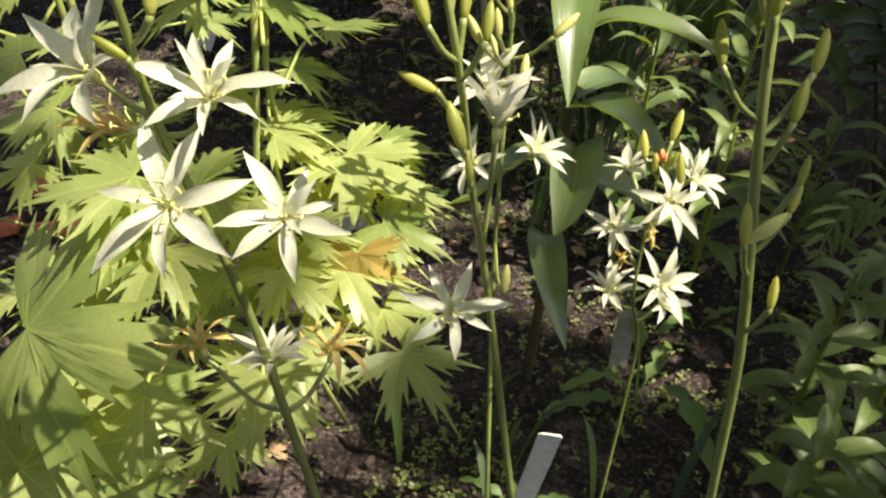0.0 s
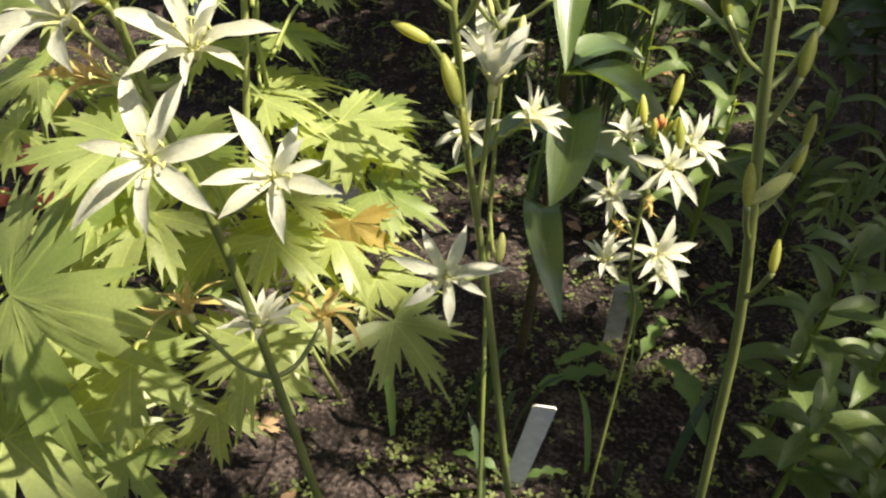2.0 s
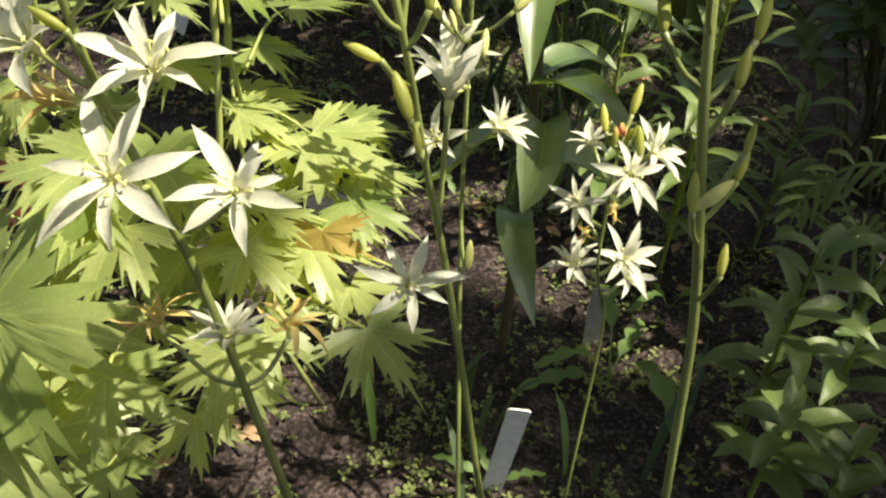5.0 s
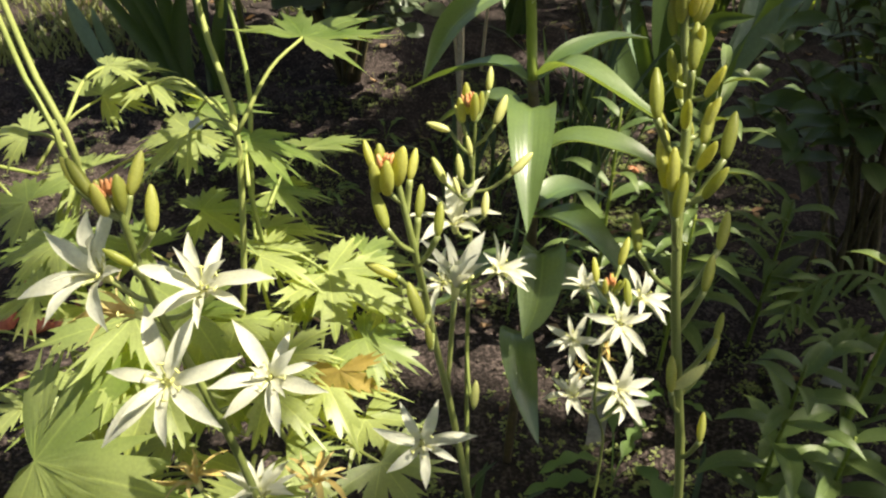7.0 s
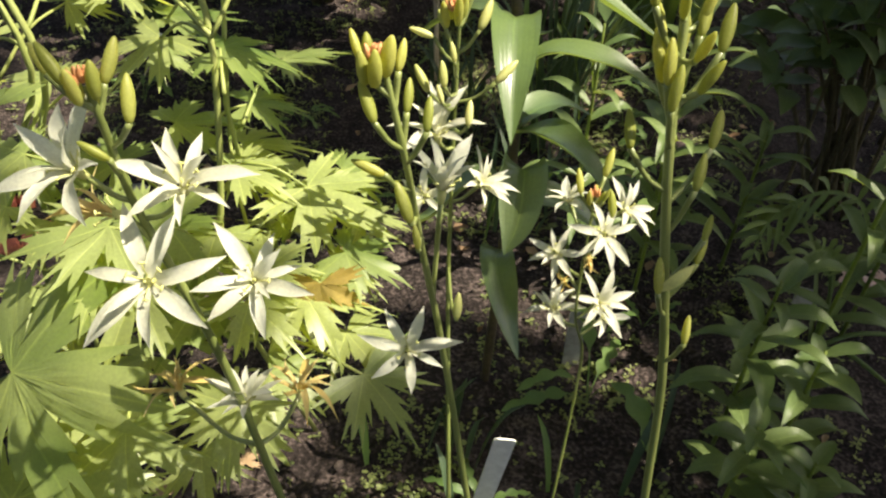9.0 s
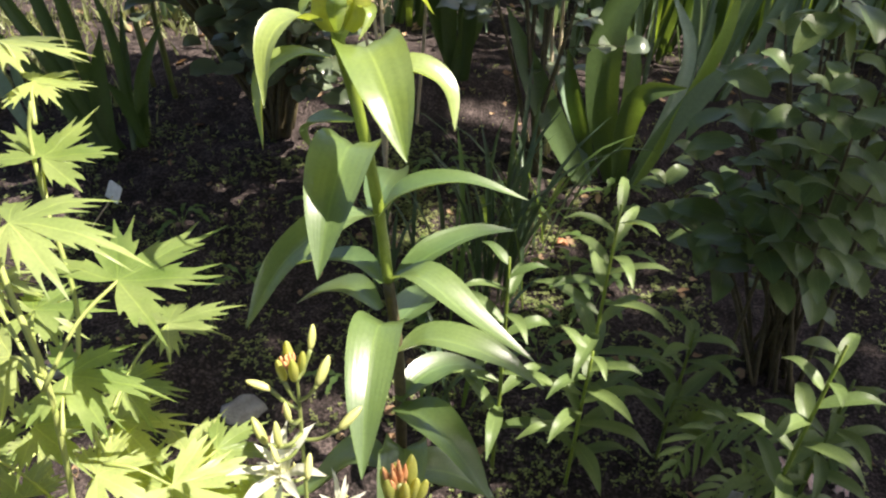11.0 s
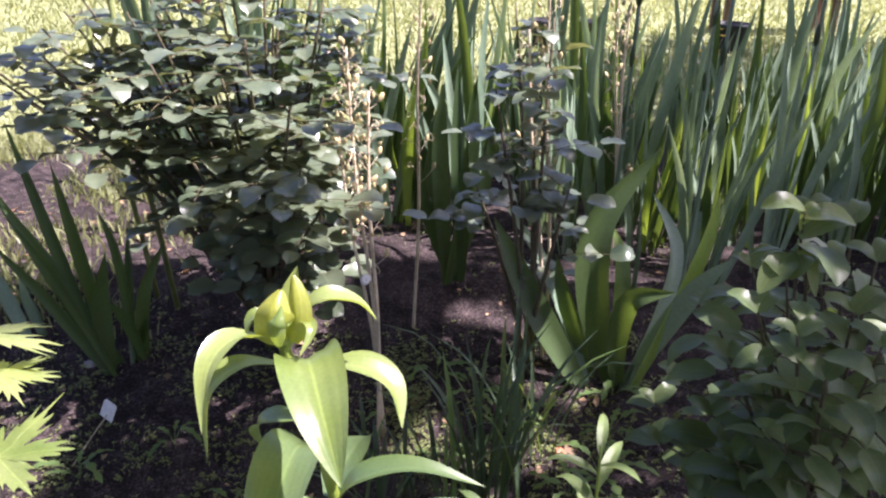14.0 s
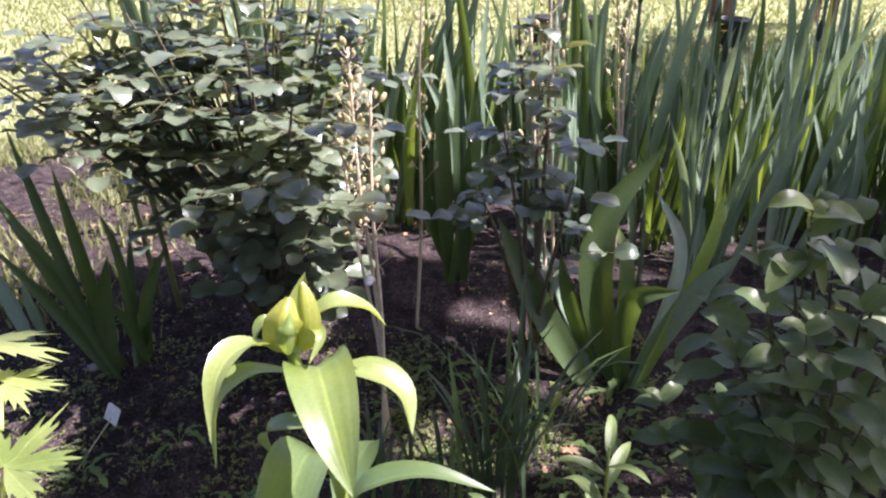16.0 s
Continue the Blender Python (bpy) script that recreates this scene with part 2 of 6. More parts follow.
# ---- helpers for building ----
def thing(name, at, label, category, group="", kind=""):
    ob = new(name)
    ob.empty_display_size = 0.02
    ob.matrix_world = Matrix.Translation(at)
    return tagged(ob, label, category, group, kind)


def spot(ob):
    v = Vector()
    while ob:
        v += ob.matrix_basis.translation
        ob = ob.parent
    return v


def finish(name, bm, mat, smooth=True):
    me = bpy.data.meshes.new(name)
    bm.to_mesh(me)
    bm.free()
    me.materials.append(mat)
    if smooth:
        me.polygons.foreach_set("use_smooth", [True] * len(me.polygons))
    return me


def part(name, bm, mat, parent, label="", smooth=True, origin=None):
    """One mesh object under a thing or part; bm is in world metres."""
    base = spot(parent) if parent else Vector()
    at = Vector(origin) if origin is not None else base
    bmesh.ops.translate(bm, verts=bm.verts, vec=-at)
    ob = new(name, finish(name, bm, mat, smooth))
    ob.parent = parent
    ob.matrix_basis = Matrix.Translation(at - base)
    return tagged(ob, label)


def shared(name, me, parent, m, label=""):
    """An object on shared mesh data under parent at the local pose m."""
    ob = new(name, me)
    ob.parent = parent
    ob.matrix_basis = m
    return tagged(ob, label)


def smooth_path(pts, n):
    """n points evenly spaced in parameter on a Catmull-Rom curve through pts."""
    p = [Vector(q) for q in pts]
    p = [p[0] * 2 - p[1]] + p + [p[-1] * 2 - p[-2]]
    out = []
    for i in range(n):
        u = i / (n - 1) * (len(p) - 3)
        k = min(int(u), len(p) - 4)
        f = u - k
        a, b, c, d = p[k:k + 4]
        out.append(0.5 * (2 * b + (c - a) * f + (2 * a - 5 * b + 4 * c - d) * f * f + (3 * b - a - 3 * c + d) * f ** 3))
    return out


def frame_at(tangent, hint):
    t = tangent.normalized()
    side = t.cross(hint)
    if side.length < 1e-4:
        side = t.cross(Vector((0.3, 1, 0.2)))
    side.normalize()
    return t, side, side.cross(t)


def tube(bm, pts, radii, sides=7, n=12, knots=0.0):
    """A round stem through pts; radii from start to end."""
    line = smooth_path(pts, n)
    rings = []
    side = None
    for i, c in enumerate(line):
        t = (line[min(i + 1, n - 1)] - line[max(i - 1, 0)]).normalized()
        if side is None:
            side = t.orthogonal().normalized()
        side = (side - t * side.dot(t)).normalized()
        up = t.cross(side)
        u = i / (n - 1) * (len(radii) - 1)
        k = min(int(u), len(radii) - 2)
        r = radii[k] + (radii[k + 1] - radii[k]) * (u - k)
        r *= 1 + knots * random.uniform(-1, 1)
        rings.append([bm.verts.new(c + (side * math.cos(a) + up * math.sin(a)) * r) for a in (2 * math.pi * j / sides for j in range(sides))])
    for r0, r1 in zip(rings, rings[1:]):
        for j in range(sides):
            bm.faces.new((r0[j], r0[(j + 1) % sides], r1[(j + 1) % sides], r1[j]))
    bm.faces.new(rings[0][::-1])
    bm.faces.new(rings[-1])
    return bm


def blade(bm, pts, width, hint=(0, 0, 1), fold=0.25, profile=None, n=12, across=4, twist=0.0, wave=0.0, rib=0.0, level=None):
    """A leaf blade along pts: width in metres at its widest, folded at the midrib, narrowing by profile."""
    line = smooth_path(pts, n)
    uv = bm.loops.layers.uv.verify()
    hint = Vector(hint)
    rows, ph = [], random.uniform(0, 6)
    for i, c in enumerate(line):
        s = i / (n - 1)
        t, side, nor = frame_at(line[min(i + 1, n - 1)] - line[max(i - 1, 0)], hint)
        if level is not None:
            side = (level - t * level.dot(t)).normalized()
            nor = side.cross(t)
        if twist:
            q = Matrix.Rotation(radians(twist) * s, 3, t)
            side, nor = q @ side, q @ nor
        w = width * 0.5 * (profile(s) if profile else math.sin(math.pi * min(1, s * 0.93 + 0.06)) ** 0.75)
        row = []
        for j in range(across + 1):
            f = j / across * 2 - 1
            lift = abs(f) ** 1.3 * fold * w - rib * w * math.cos(3 * math.pi * f) + wave * w * math.sin(s * 11 + ph + f * 2) * abs(f)
            row.append(bm.verts.new(c + side * f * w + nor * lift))
        rows.append(row)
    for i in range(n - 1):
        for j in range(across):
            face = bm.faces.new((rows[i][j], rows[i][j + 1], rows[i + 1][j + 1], rows[i + 1][j]))
            for loop, (a, b) in zip(face.loops, ((i, j), (i, j + 1), (i + 1, j + 1), (i + 1, j))):
                loop[uv].uv = (b / across, a / (n - 1))
    return bm


def lathe(bm, m, shape, sides=8, ridge=0.0):
    """A turned form along z from (height, radius) pairs, placed by m."""
    uv = bm.loops.layers.uv.verify()
    rings = [[bm.verts.new(m @ Vector((r * (1 + ridge * math.cos(3 * a)) * math.cos(a), r * (1 + ridge * math.cos(3 * a)) * math.sin(a), h)))
              for a in (2 * math.pi * j / sides for j in range(sides))] for h, r in shape]
    for i, (r0, r1) in enumerate(zip(rings, rings[1:])):
        for j in range(sides):
            face = bm.faces.new((r0[j], r0[(j + 1) % sides], r1[(j + 1) % sides], r1[j]))
            for loop, (a, b) in zip(face.loops, ((i, j), (i, j + 1), (i + 1, j + 1), (i + 1, j))):
                loop[uv].uv = (b / sides * 2, a / len(rings))
    bm.faces.new(rings[0][::-1])
    bm.faces.new(rings[-1])
    return bm


def facing(at, forward, spin=0.0):
    """A pose at a place whose z axis points forward."""
    q = Vector(forward).normalized().to_track_quat("Z", "Y").to_matrix().to_4x4()
    return Matrix.Translation(at) @ q @ Matrix.Rotation(radians(spin), 4, "Z")


def height(x, y):
    """The ground's height: a bed that rises gently to the back, with low clods."""
    s = min(1, max(0, (y - 1.25) / 0.85))
    z = 0.008 + 0.10 * s * s * (3 - 2 * s)
    if -2.5 < x < 4 and y < 4.5:
        z += 0.016 * noise.noise((x * 6, y * 6, 0)) + 0.009 * noise.noise((x * 19, y * 19, 3)) + 0.006 * noise.noise((x * 52, y * 52, 5))
    return z


def on_ground(x, y):
    return Vector((x, y, height(x, y)))


# ---- the ground ----
def build_ground():
    def spread(lo, hi, step, far):
        a = list(np.arange(lo, hi + step / 2, step))
        left, right, g = [], [], step
        while lo - sum(left) > -far:
            g *= 1.35
            left.append(g)
        g = step
        while hi + sum(right) < far:
            g *= 1.35
            right.append(g)
        lefts = [lo - sum(left[:i + 1]) for i in range(len(left))][::-1]
        rights = [hi + sum(right[:i + 1]) for i in range(len(right))]
        return lefts + a + rights
    xs, ys = spread(-1.3, 1.9, 0.018, 300), spread(-0.1, 2.8, 0.018, 300)
    verts = [(x, y, height(x, y)) for y in ys for x in xs]
    w = len(xs)
    faces = [(j * w + i, j * w + i + 1, (j + 1) * w + i + 1, (j + 1) * w + i) for j in range(len(ys) - 1) for i in range(w - 1)]
    me = bpy.data.meshes.new("ground")
    me.from_pydata(verts, [], faces)
    me.materials.append(M_SOIL)
    me.polygons.foreach_set("use_smooth", [True] * len(faces))
    tagged(new("ground", me), "dark crumbly garden soil running into a sunlit lawn", "ground", kind="structure")


build_ground()


# ---- camassias ----
def petal_mesh(kind, length, width, bend, mat, cup=0.0):
    """A petal along +x from the flower's heart, z its upper side; bend droops its tip (metres per length)."""
    bm = bmesh.new()
    pts = [(0.003, 0, 0.001), (length * 0.35, 0, 0.004 + cup * 0.3 * length), (length * 0.7, 0, 0.004 + (cup - bend * 0.4) * length), (length, 0, 0.001 + (cup - bend) * length)]
    blade(bm, pts, width, (0, 0, 1), 0.24, lambda s: (0.42 + 0.58 * math.sin(math.pi * min(1, 0.06 + s * 0.82)) ** 0.8) * (1 if s < 0.5 else max(0.05, 1 - ((s - 0.5) / 0.5) ** 1.7)), n=14, across=6, wave=0.16, rib=0.09)
    return finish(kind, bm, mat)


PETALS = [petal_mesh("petal", 0.031, 0.0072, 0.02, M_PETAL), petal_mesh("petal", 0.03, 0.0066, 0.09, M_PETAL), petal_mesh("petal", 0.028, 0.0054, -0.1, M_PETAL),
          petal_mesh("petal", 0.032, 0.0076, -0.02, M_PETAL), petal_mesh("petal", 0.027, 0.0042, -0.22, M_PETAL)]
CURLED = [petal_mesh("withered_petal", 0.026, 0.0045, 0.6, M_WITHER), petal_mesh("withered_petal", 0.026, 0.004, -0.5, M_WITHER, -0.3), petal_mesh("withered_petal", 0.028, 0.004, 0.3, M_WITHER)]


def flower(plant, at, forward, size, count=6, inner=2, spin=0.0, rise=8.0, pedicel=None, withered=False, spread=1.0, thin=False):
    """An open starry flower; forward is the way that it faces, size its span in metres, rise how far its petals stand forward (degrees)."""
    m = facing(at, forward, spin)
    bm = bmesh.new()
    k = size / 0.056
    lathe(bm, m, [(-0.006 * k, 0.0012 * k), (-0.003 * k, 0.002 * k), (0.0, 0.0023 * k), (0.002 * k, 0.0019 * k), (0.004 * k, 0.0007 * k), (0.008 * k, 0.0004 * k)], 7, 0.08)
    for i in range(6):
        a = radians(i * 60 + 25)
        d = Vector((math.cos(a), math.sin(a), 1.1))
        tip = m @ (d * 0.0075 * k)
        tube(bm, [m @ (d * 0.002 * k), m @ (d * 0.005 * k + Vector((0, 0, 0.001))), tip], [0.0004 * k, 0.0003 * k], 4, 4)
        lathe(bm, facing(tip, m.to_3x3() @ Vector((-math.sin(a), math.cos(a), 0.2))), [(-0.0016 * k, 0.0003), (0, 0.0007 * k), (0.0016 * k, 0.0003)], 5)
    f = part("flower" if not withered else "withered_flower", bm, M_HEART, plant, "withered yellow flower with curled petals" if withered else "", origin=at)
    q = m.to_quaternion().to_matrix().to_4x4()
    pool = CURLED if withered else PETALS
    for i in range(count):
        a = 360 / count * i + random.uniform(-13, 13)
        up = rise + random.uniform(-7, 9)
        s = k * random.uniform(0.84, 1.16) * spread
        shared("petal", random.choice(pool[-3::2] if thin and not withered else pool[:4]), f, q @ Matrix.Rotation(radians(a), 4, "Z") @ Matrix.Rotation(radians(-up), 4, "Y") @ Matrix.Rotation(radians(random.uniform(-14, 14)), 4, "X") @ Matrix.Scale(s, 4))
    for i in range(inner):
        a = 360 / max(1, inner) * i + random.uniform(-20, 20) + 30
        up = rise + random.uniform(18, 42)
        shared("petal", random.choice(pool[-2:]), f, q @ Matrix.Rotation(radians(a), 4, "Z") @ Matrix.Rotation(radians(-up), 4, "Y") @ Matrix.Scale(k * random.uniform(0.72, 0.98), 4))
    if pedicel is not None:
        stalk(plant, pedicel, Vector(at) - Vector(forward).normalized() * 0.004, 0.0013, Vector(forward))
    return f


def stalk(plant, start, end, r, into=None):
    """A flower's own thin stalk from the stem, rising in a bow."""
    a, b = Vector(start), Vector(end)
    mid = (a + b) / 2 + Vector((0, 0, -0.12)) * (b - a).length
    if into is not None:
        mid = mid - into.normalized() * 0.1 * (b - a).length
    bm = bmesh.new()
    tube(bm, [a, mid, b], [r * 1.15, r, r * 1.2], 6, 8)
    part("pedicel", bm, M_STEM, plant)


BUD_SHAPE = [(0.0, 0.14), (0.05, 0.29), (0.17, 0.42), (0.38, 0.5), (0.6, 0.48), (0.79, 0.37), (0.92, 0.23), (0.985, 0.12), (1.0, 0.03)]


def bud(plant, start, at, length=0.02, lean=(0, 0, 1), fat=0.35, mat=None):
    """A closed bud that starts at a place and points along lean, on a short stalk from the stem."""
    bm = bmesh.new()
    lathe(bm, facing(at, lean, random.uniform(0, 90)), [(h * length, r * length * fat * 0.84) for h, r in BUD_SHAPE], 9, 0.1)
    part("bud", bm, mat or M_BUD, plant, origin=at)
    if start is not None:
        stalk(plant, start, at, 0.0013)


def crest(plant, at, size=0.018, lean=(0, 0, 1), count=7, rust=0.55, fat=0.36):
    """The crowded tip of the spike: rusty bracts amid small upright buds."""
    bm = bmesh.new()
    m = facing(at, lean)
    for i in range(11):
        a = i * 2.4
        r = 0.11 * size * (i % 3) * (0.5 + rust)
        base = m @ Vector((r * math.cos(a), r * math.sin(a), 0))
        tip = m @ Vector((r * 1.5 * math.cos(a), r * 1.5 * math.sin(a), size * rust * random.uniform(0.7, 1.0)))
        tube(bm, [base, (base + tip) / 2, tip], [0.08 * size, 0.1 * size, 0.025 * size], 5, 5)
    part("bract_tuft", bm, M_RUST, plant, "rust-orange bracts at the spike's tip", origin=at)
    for i in range(count):
        a = i * 2 * math.pi / count + 0.3
        d = Vector((math.cos(a), math.sin(a), 0))
        bud(plant, None, m @ (d * size * 0.3 + Vector((0, 0, -size * random.uniform(0.45, 0.8)))), size * random.uniform(1.0, 1.3), m.to_3x3() @ (d * 0.16 + Vector((0, 0, 1))), fat)


def camassia(pts, radii, label):
    p1, p2 = Vector(pts[1]), Vector(pts[2])
    foot = p1 + (p1 - p2) * min(4, p1.z / max(0.02, p2.z - p1.z))
    base = on_ground(foot.x, foot.y)
    plant = thing("camassia", base, label, "flower plant", "camassias in the bed")
    pts = [base - Vector((0, 0, 0.01))] + [Vector(p) for p in pts[1:]]
    bm = bmesh.new()
    tube(bm, pts, [r * 0.62 for r in radii], 9, 26, 0.03)
    part("stem", bm, M_STEM, plant)
    return plant, smooth_path(pts, 200)


def near(line, z, at=None):
    """The place on a stem at the height z."""
    return min(line, key=lambda p: abs(p.z - z))


TO7 = Vector((-0.0385, -0.8327, 0.5523))      # towards the camera
UP7 = Vector((-0.0068, 0.553, 0.8332))
RT7 = Vector((0.9992, -0.0283, 0.0269))


def toward(right, up, out):
    return (RT7 * right + UP7 * up + TO7 * out).normalized()


# the leaning spike among the larkspur leaves
plant, line = camassia([(0.02, 0.33, 0), (-0.0544, 0.2597, 0.2974), (-0.0791, 0.2748, 0.4079), (-0.0932, 0.2736, 0.4722), (-0.1075, 0.2747, 0.5229), (-0.1103, 0.269, 0.5667), (-0.1125, 0.2683, 0.5835)],
                       [0.0042, 0.0038, 0.0034, 0.003, 0.0022], "cream starry flowers and yellow-green buds on a leaning stem")
for at, fw, size, n, inner, spin, rise, w in (
        ((-0.1004, 0.252, 0.4974), toward(0.05, 0.1, 1), 0.060, 7, 2, 12, 4, False),
        ((-0.0611, 0.2817, 0.4721), toward(0.15, 0.25, 1), 0.054, 7, 3, 20, 10, False),
        ((-0.0841, 0.273, 0.5332), toward(0.1, 0.55, 1), 0.056, 7, 4, 5, 14, False),
        ((-0.1253, 0.2696, 0.5432), toward(-0.45, 0.5, 1), 0.060, 7, 3, 30, 18, False),
        ((-0.074, 0.278, 0.3854), toward(0.0, 0.85, 0.55), 0.050, 9, 7, 0, 18, False),
        ((-0.1152, 0.2743, 0.5173), toward(-0.9, 0.25, 0.1), 0.056, 7, 3, 0, 60, True),
        ((-0.1138, 0.2923, 0.3777), toward(-0.3, 0.9, 0.4), 0.052, 7, 4, 0, 30, True),
        ((-0.0463, 0.2904, 0.3782), toward(0.2, 0.9, 0.4), 0.052, 7, 4, 0, 25, True)):
    flower(plant, at, fw, size, n, inner, spin, rise, near(line, at[2] - 0.018), w, thin=n > 7)
crest(plant, (-0.1137, 0.269, 0.5844), 0.0145, (-0.1, 0.1, 1), 4, 0.5, 0.4)
for at, L, lean in (((-0.1185, 0.2641, 0.5858), 0.019, toward(-0.55, 0.85, 0.1)), ((-0.1074, 0.2732, 0.5821), 0.019, toward(0.25, 1, 0)), ((-0.0996, 0.2687, 0.567), 0.02, toward(0.0, 1, 0.1)),
                    ((-0.1097, 0.2652, 0.5519), 0.014, toward(-0.8, 0.5, 0.3)), ((-0.1297, 0.2757, 0.5845), 0.014, toward(-0.5, 0.9, 0))):
    bud(plant, near(line, at[2] - 0.012), at, L, lean)

# the middle front spike
plant, line = camassia([(0.085, 0.44, 0), (0.0631, 0.302, 0.2423), (0.0382, 0.3134, 0.3894), (0.0219, 0.3051, 0.4775), (0.0126, 0.2823, 0.5409), (0.0037, 0.2851, 0.5808), (-0.0004, 0.2862, 0.5912)],
                       [0.004, 0.0036, 0.003, 0.0026, 0.002], "tall flower spike with fat yellow-green buds and two cream flowers")
flower(plant, (0.0164, 0.2961, 0.408), toward(0.0, 0.12, 1), 0.052, 7, 3, 15, 8, near(line, 0.395))
flower(plant, (0.0329, 0.3211, 0.4983), toward(0.1, 0.85, 0.45), 0.062, 7, 3, 10, 40, near(line, 0.43))
crest(plant, (-0.0009, 0.2854, 0.5899), 0.0145, (0, 0.1, 1), 5, 0.45, 0.44)
for at, L, lean in (((-0.0014, 0.2751, 0.5653), 0.0185, toward(-0.35, 1, 0.1)), ((0.0124, 0.286, 0.5646), 0.015, toward(0.1, 1, 0)), ((0.0213, 0.2811, 0.5578), 0.0155, toward(0.1, 1, 0)),
                    ((0.0029, 0.2756, 0.5392), 0.016, toward(-1, 0.45, 0.1)), ((0.0149, 0.2715, 0.5157), 0.0205, toward(-0.35, 1, 0.1)), ((0.019, 0.2724, 0.4993), 0.0125, toward(-0.15, 1, 0.3)),
                    ((0.0086, 0.2866, 0.5834), 0.014, toward(0.2, 1, 0)), ((-0.0072, 0.2851, 0.589), 0.013, toward(-0.3, 1, 0.1))):
    bud(plant, near(line, at[2] - 0.016), at, L, lean)

# the slender spike behind it
plant, line = camassia([(0.06, 0.5, 0), (0.0621, 0.405, 0.113), (0.0566, 0.4659, 0.2768), (0.0549, 0.4803, 0.3535), (0.0541, 0.4946, 0.4656), (0.0538, 0.497, 0.5235)],
                       [0.0036, 0.0032, 0.0028, 0.0024, 0.0018], "slender flower spike with small pale buds above cream flowers")
for at, fw, size, n, inner, spin, rise in (((0.0412, 0.4787, 0.4407), toward(-0.05, 0.75, 0.75), 0.072, 7, 4, 10, 26), ((0.0769, 0.4876, 0.3933), toward(0.5, 0.5, 1), 0.058, 8, 6, 0, 14),
                                           ((0.0345, 0.4839, 0.3847), toward(-0.5, 0.1, 1), 0.05, 6, 2, 40, 8)):
    flower(plant, at, fw, size, n, inner, spin, rise, near(line, at[2] - 0.015), thin=n > 7)
crest(plant, (0.0502, 0.5004, 0.5284), 0.018, (-0.05, 0, 1), 4)
for at, L, lean in (((0.0629, 0.5056, 0.537), 0.017, toward(0.1, 1, 0)), ((0.0675, 0.4922, 0.5172), 0.022, toward(0.4, 1, 0.1)), ((0.0362, 0.495, 0.5102), 0.018, toward(-1, 0.35, 0)),
                    ((0.0446, 0.4979, 0.5151), 0.014, toward(-0.4, 1, 0)), ((0.0501, 0.476, 0.5006), 0.014, toward(-0.2, 1, 0.3)), ((0.0328, 0.4744, 0.4789), 0.021, toward(-0.5, 1, 0)),
                    ((0.0431, 0.4668, 0.4863), 0.018, toward(-0.1, 1, 0.2)), ((0.0812, 0.4857, 0.4812), 0.022, toward(0.8, 0.8, 0)), ((0.0608, 0.4606, 0.4601), 0.018, toward(0.1, 1, 0)),
                    ((0.042, 0.4609, 0.4773), 0.013, toward(-0.3, 1, 0.2)), ((0.0548, 0.3924, 0.3387), 0.02, toward(0.1, 1, 0))):
    bud(plant, near(line, at[2] - 0.02), at, L, lean, 0.38, M_PALEBUD)

# the short crooked one
plant, line = camassia([(0.21, 0.53, 0), (0.1666, 0.4173, 0.1006), (0.1738, 0.4408, 0.1986), (0.1723, 0.4444, 0.2532), (0.1521, 0.4202, 0.3149), (0.1505, 0.4251, 0.3766), (0.1505, 0.4269, 0.4245)],
                       [0.0022, 0.0022, 0.002, 0.0018, 0.0014], "short crooked stem crowded with small cream flowers")
for at, fw, size, n, inner, spin, rise, w in (
        ((0.1319, 0.4372, 0.3663), toward(-0.25, 0.2, 1), 0.043, 7, 2, 15, 8, False), ((0.1527, 0.4003, 0.4117), toward(0.05, 0.15, 1), 0.047, 7, 2, 10, 6, False),
        ((0.1754, 0.4331, 0.4084), toward(0.4, 0.4, 1), 0.045, 6, 3, 40, 12, False), ((0.1408, 0.4538, 0.401), toward(-0.4, 0.8, 0.6), 0.04, 6, 3, 0, 16, False),
        ((0.1374, 0.431, 0.3122), toward(-0.35, 0.75, 0.7), 0.044, 7, 4, 0, 14, False), ((0.1696, 0.4257, 0.3246), toward(0.15, 0.2, 1), 0.05, 7, 3, 20, 8, False),
        ((0.1814, 0.4403, 0.2929), toward(0.5, 0.5, 0.7), 0.042, 7, 2, 0, 10, False), ((0.14, 0.4213, 0.352), toward(-0.8, -0.2, 0.5), 0.024, 6, 1, 0, 35, True),
        ((0.153, 0.425, 0.3766), toward(0.1, -1, 0.2), 0.034, 5, 1, 0, 75, True)):
    flower(plant, at, fw, size, n, inner, spin, rise, near(line, at[2] - 0.012), w)
crest(plant, (0.1505, 0.4269, 0.4245), 0.013, (0, 0, 1), 3)
for at, L, lean in (((0.1401, 0.4283, 0.4259), 0.018, toward(-0.1, 1, 0)), ((0.1584, 0.4059, 0.4206), 0.02, toward(-0.1, 1, 0.2)), ((0.1582, 0.4385, 0.4335), 0.021, toward(0.3, 1, 0)),
                    ((0.1527, 0.4166, 0.4272), 0.011, toward(0.4, 0.8, 0.4))):
    bud(plant, near(line, at[2] - 0.012), at, L, lean, 0.34)

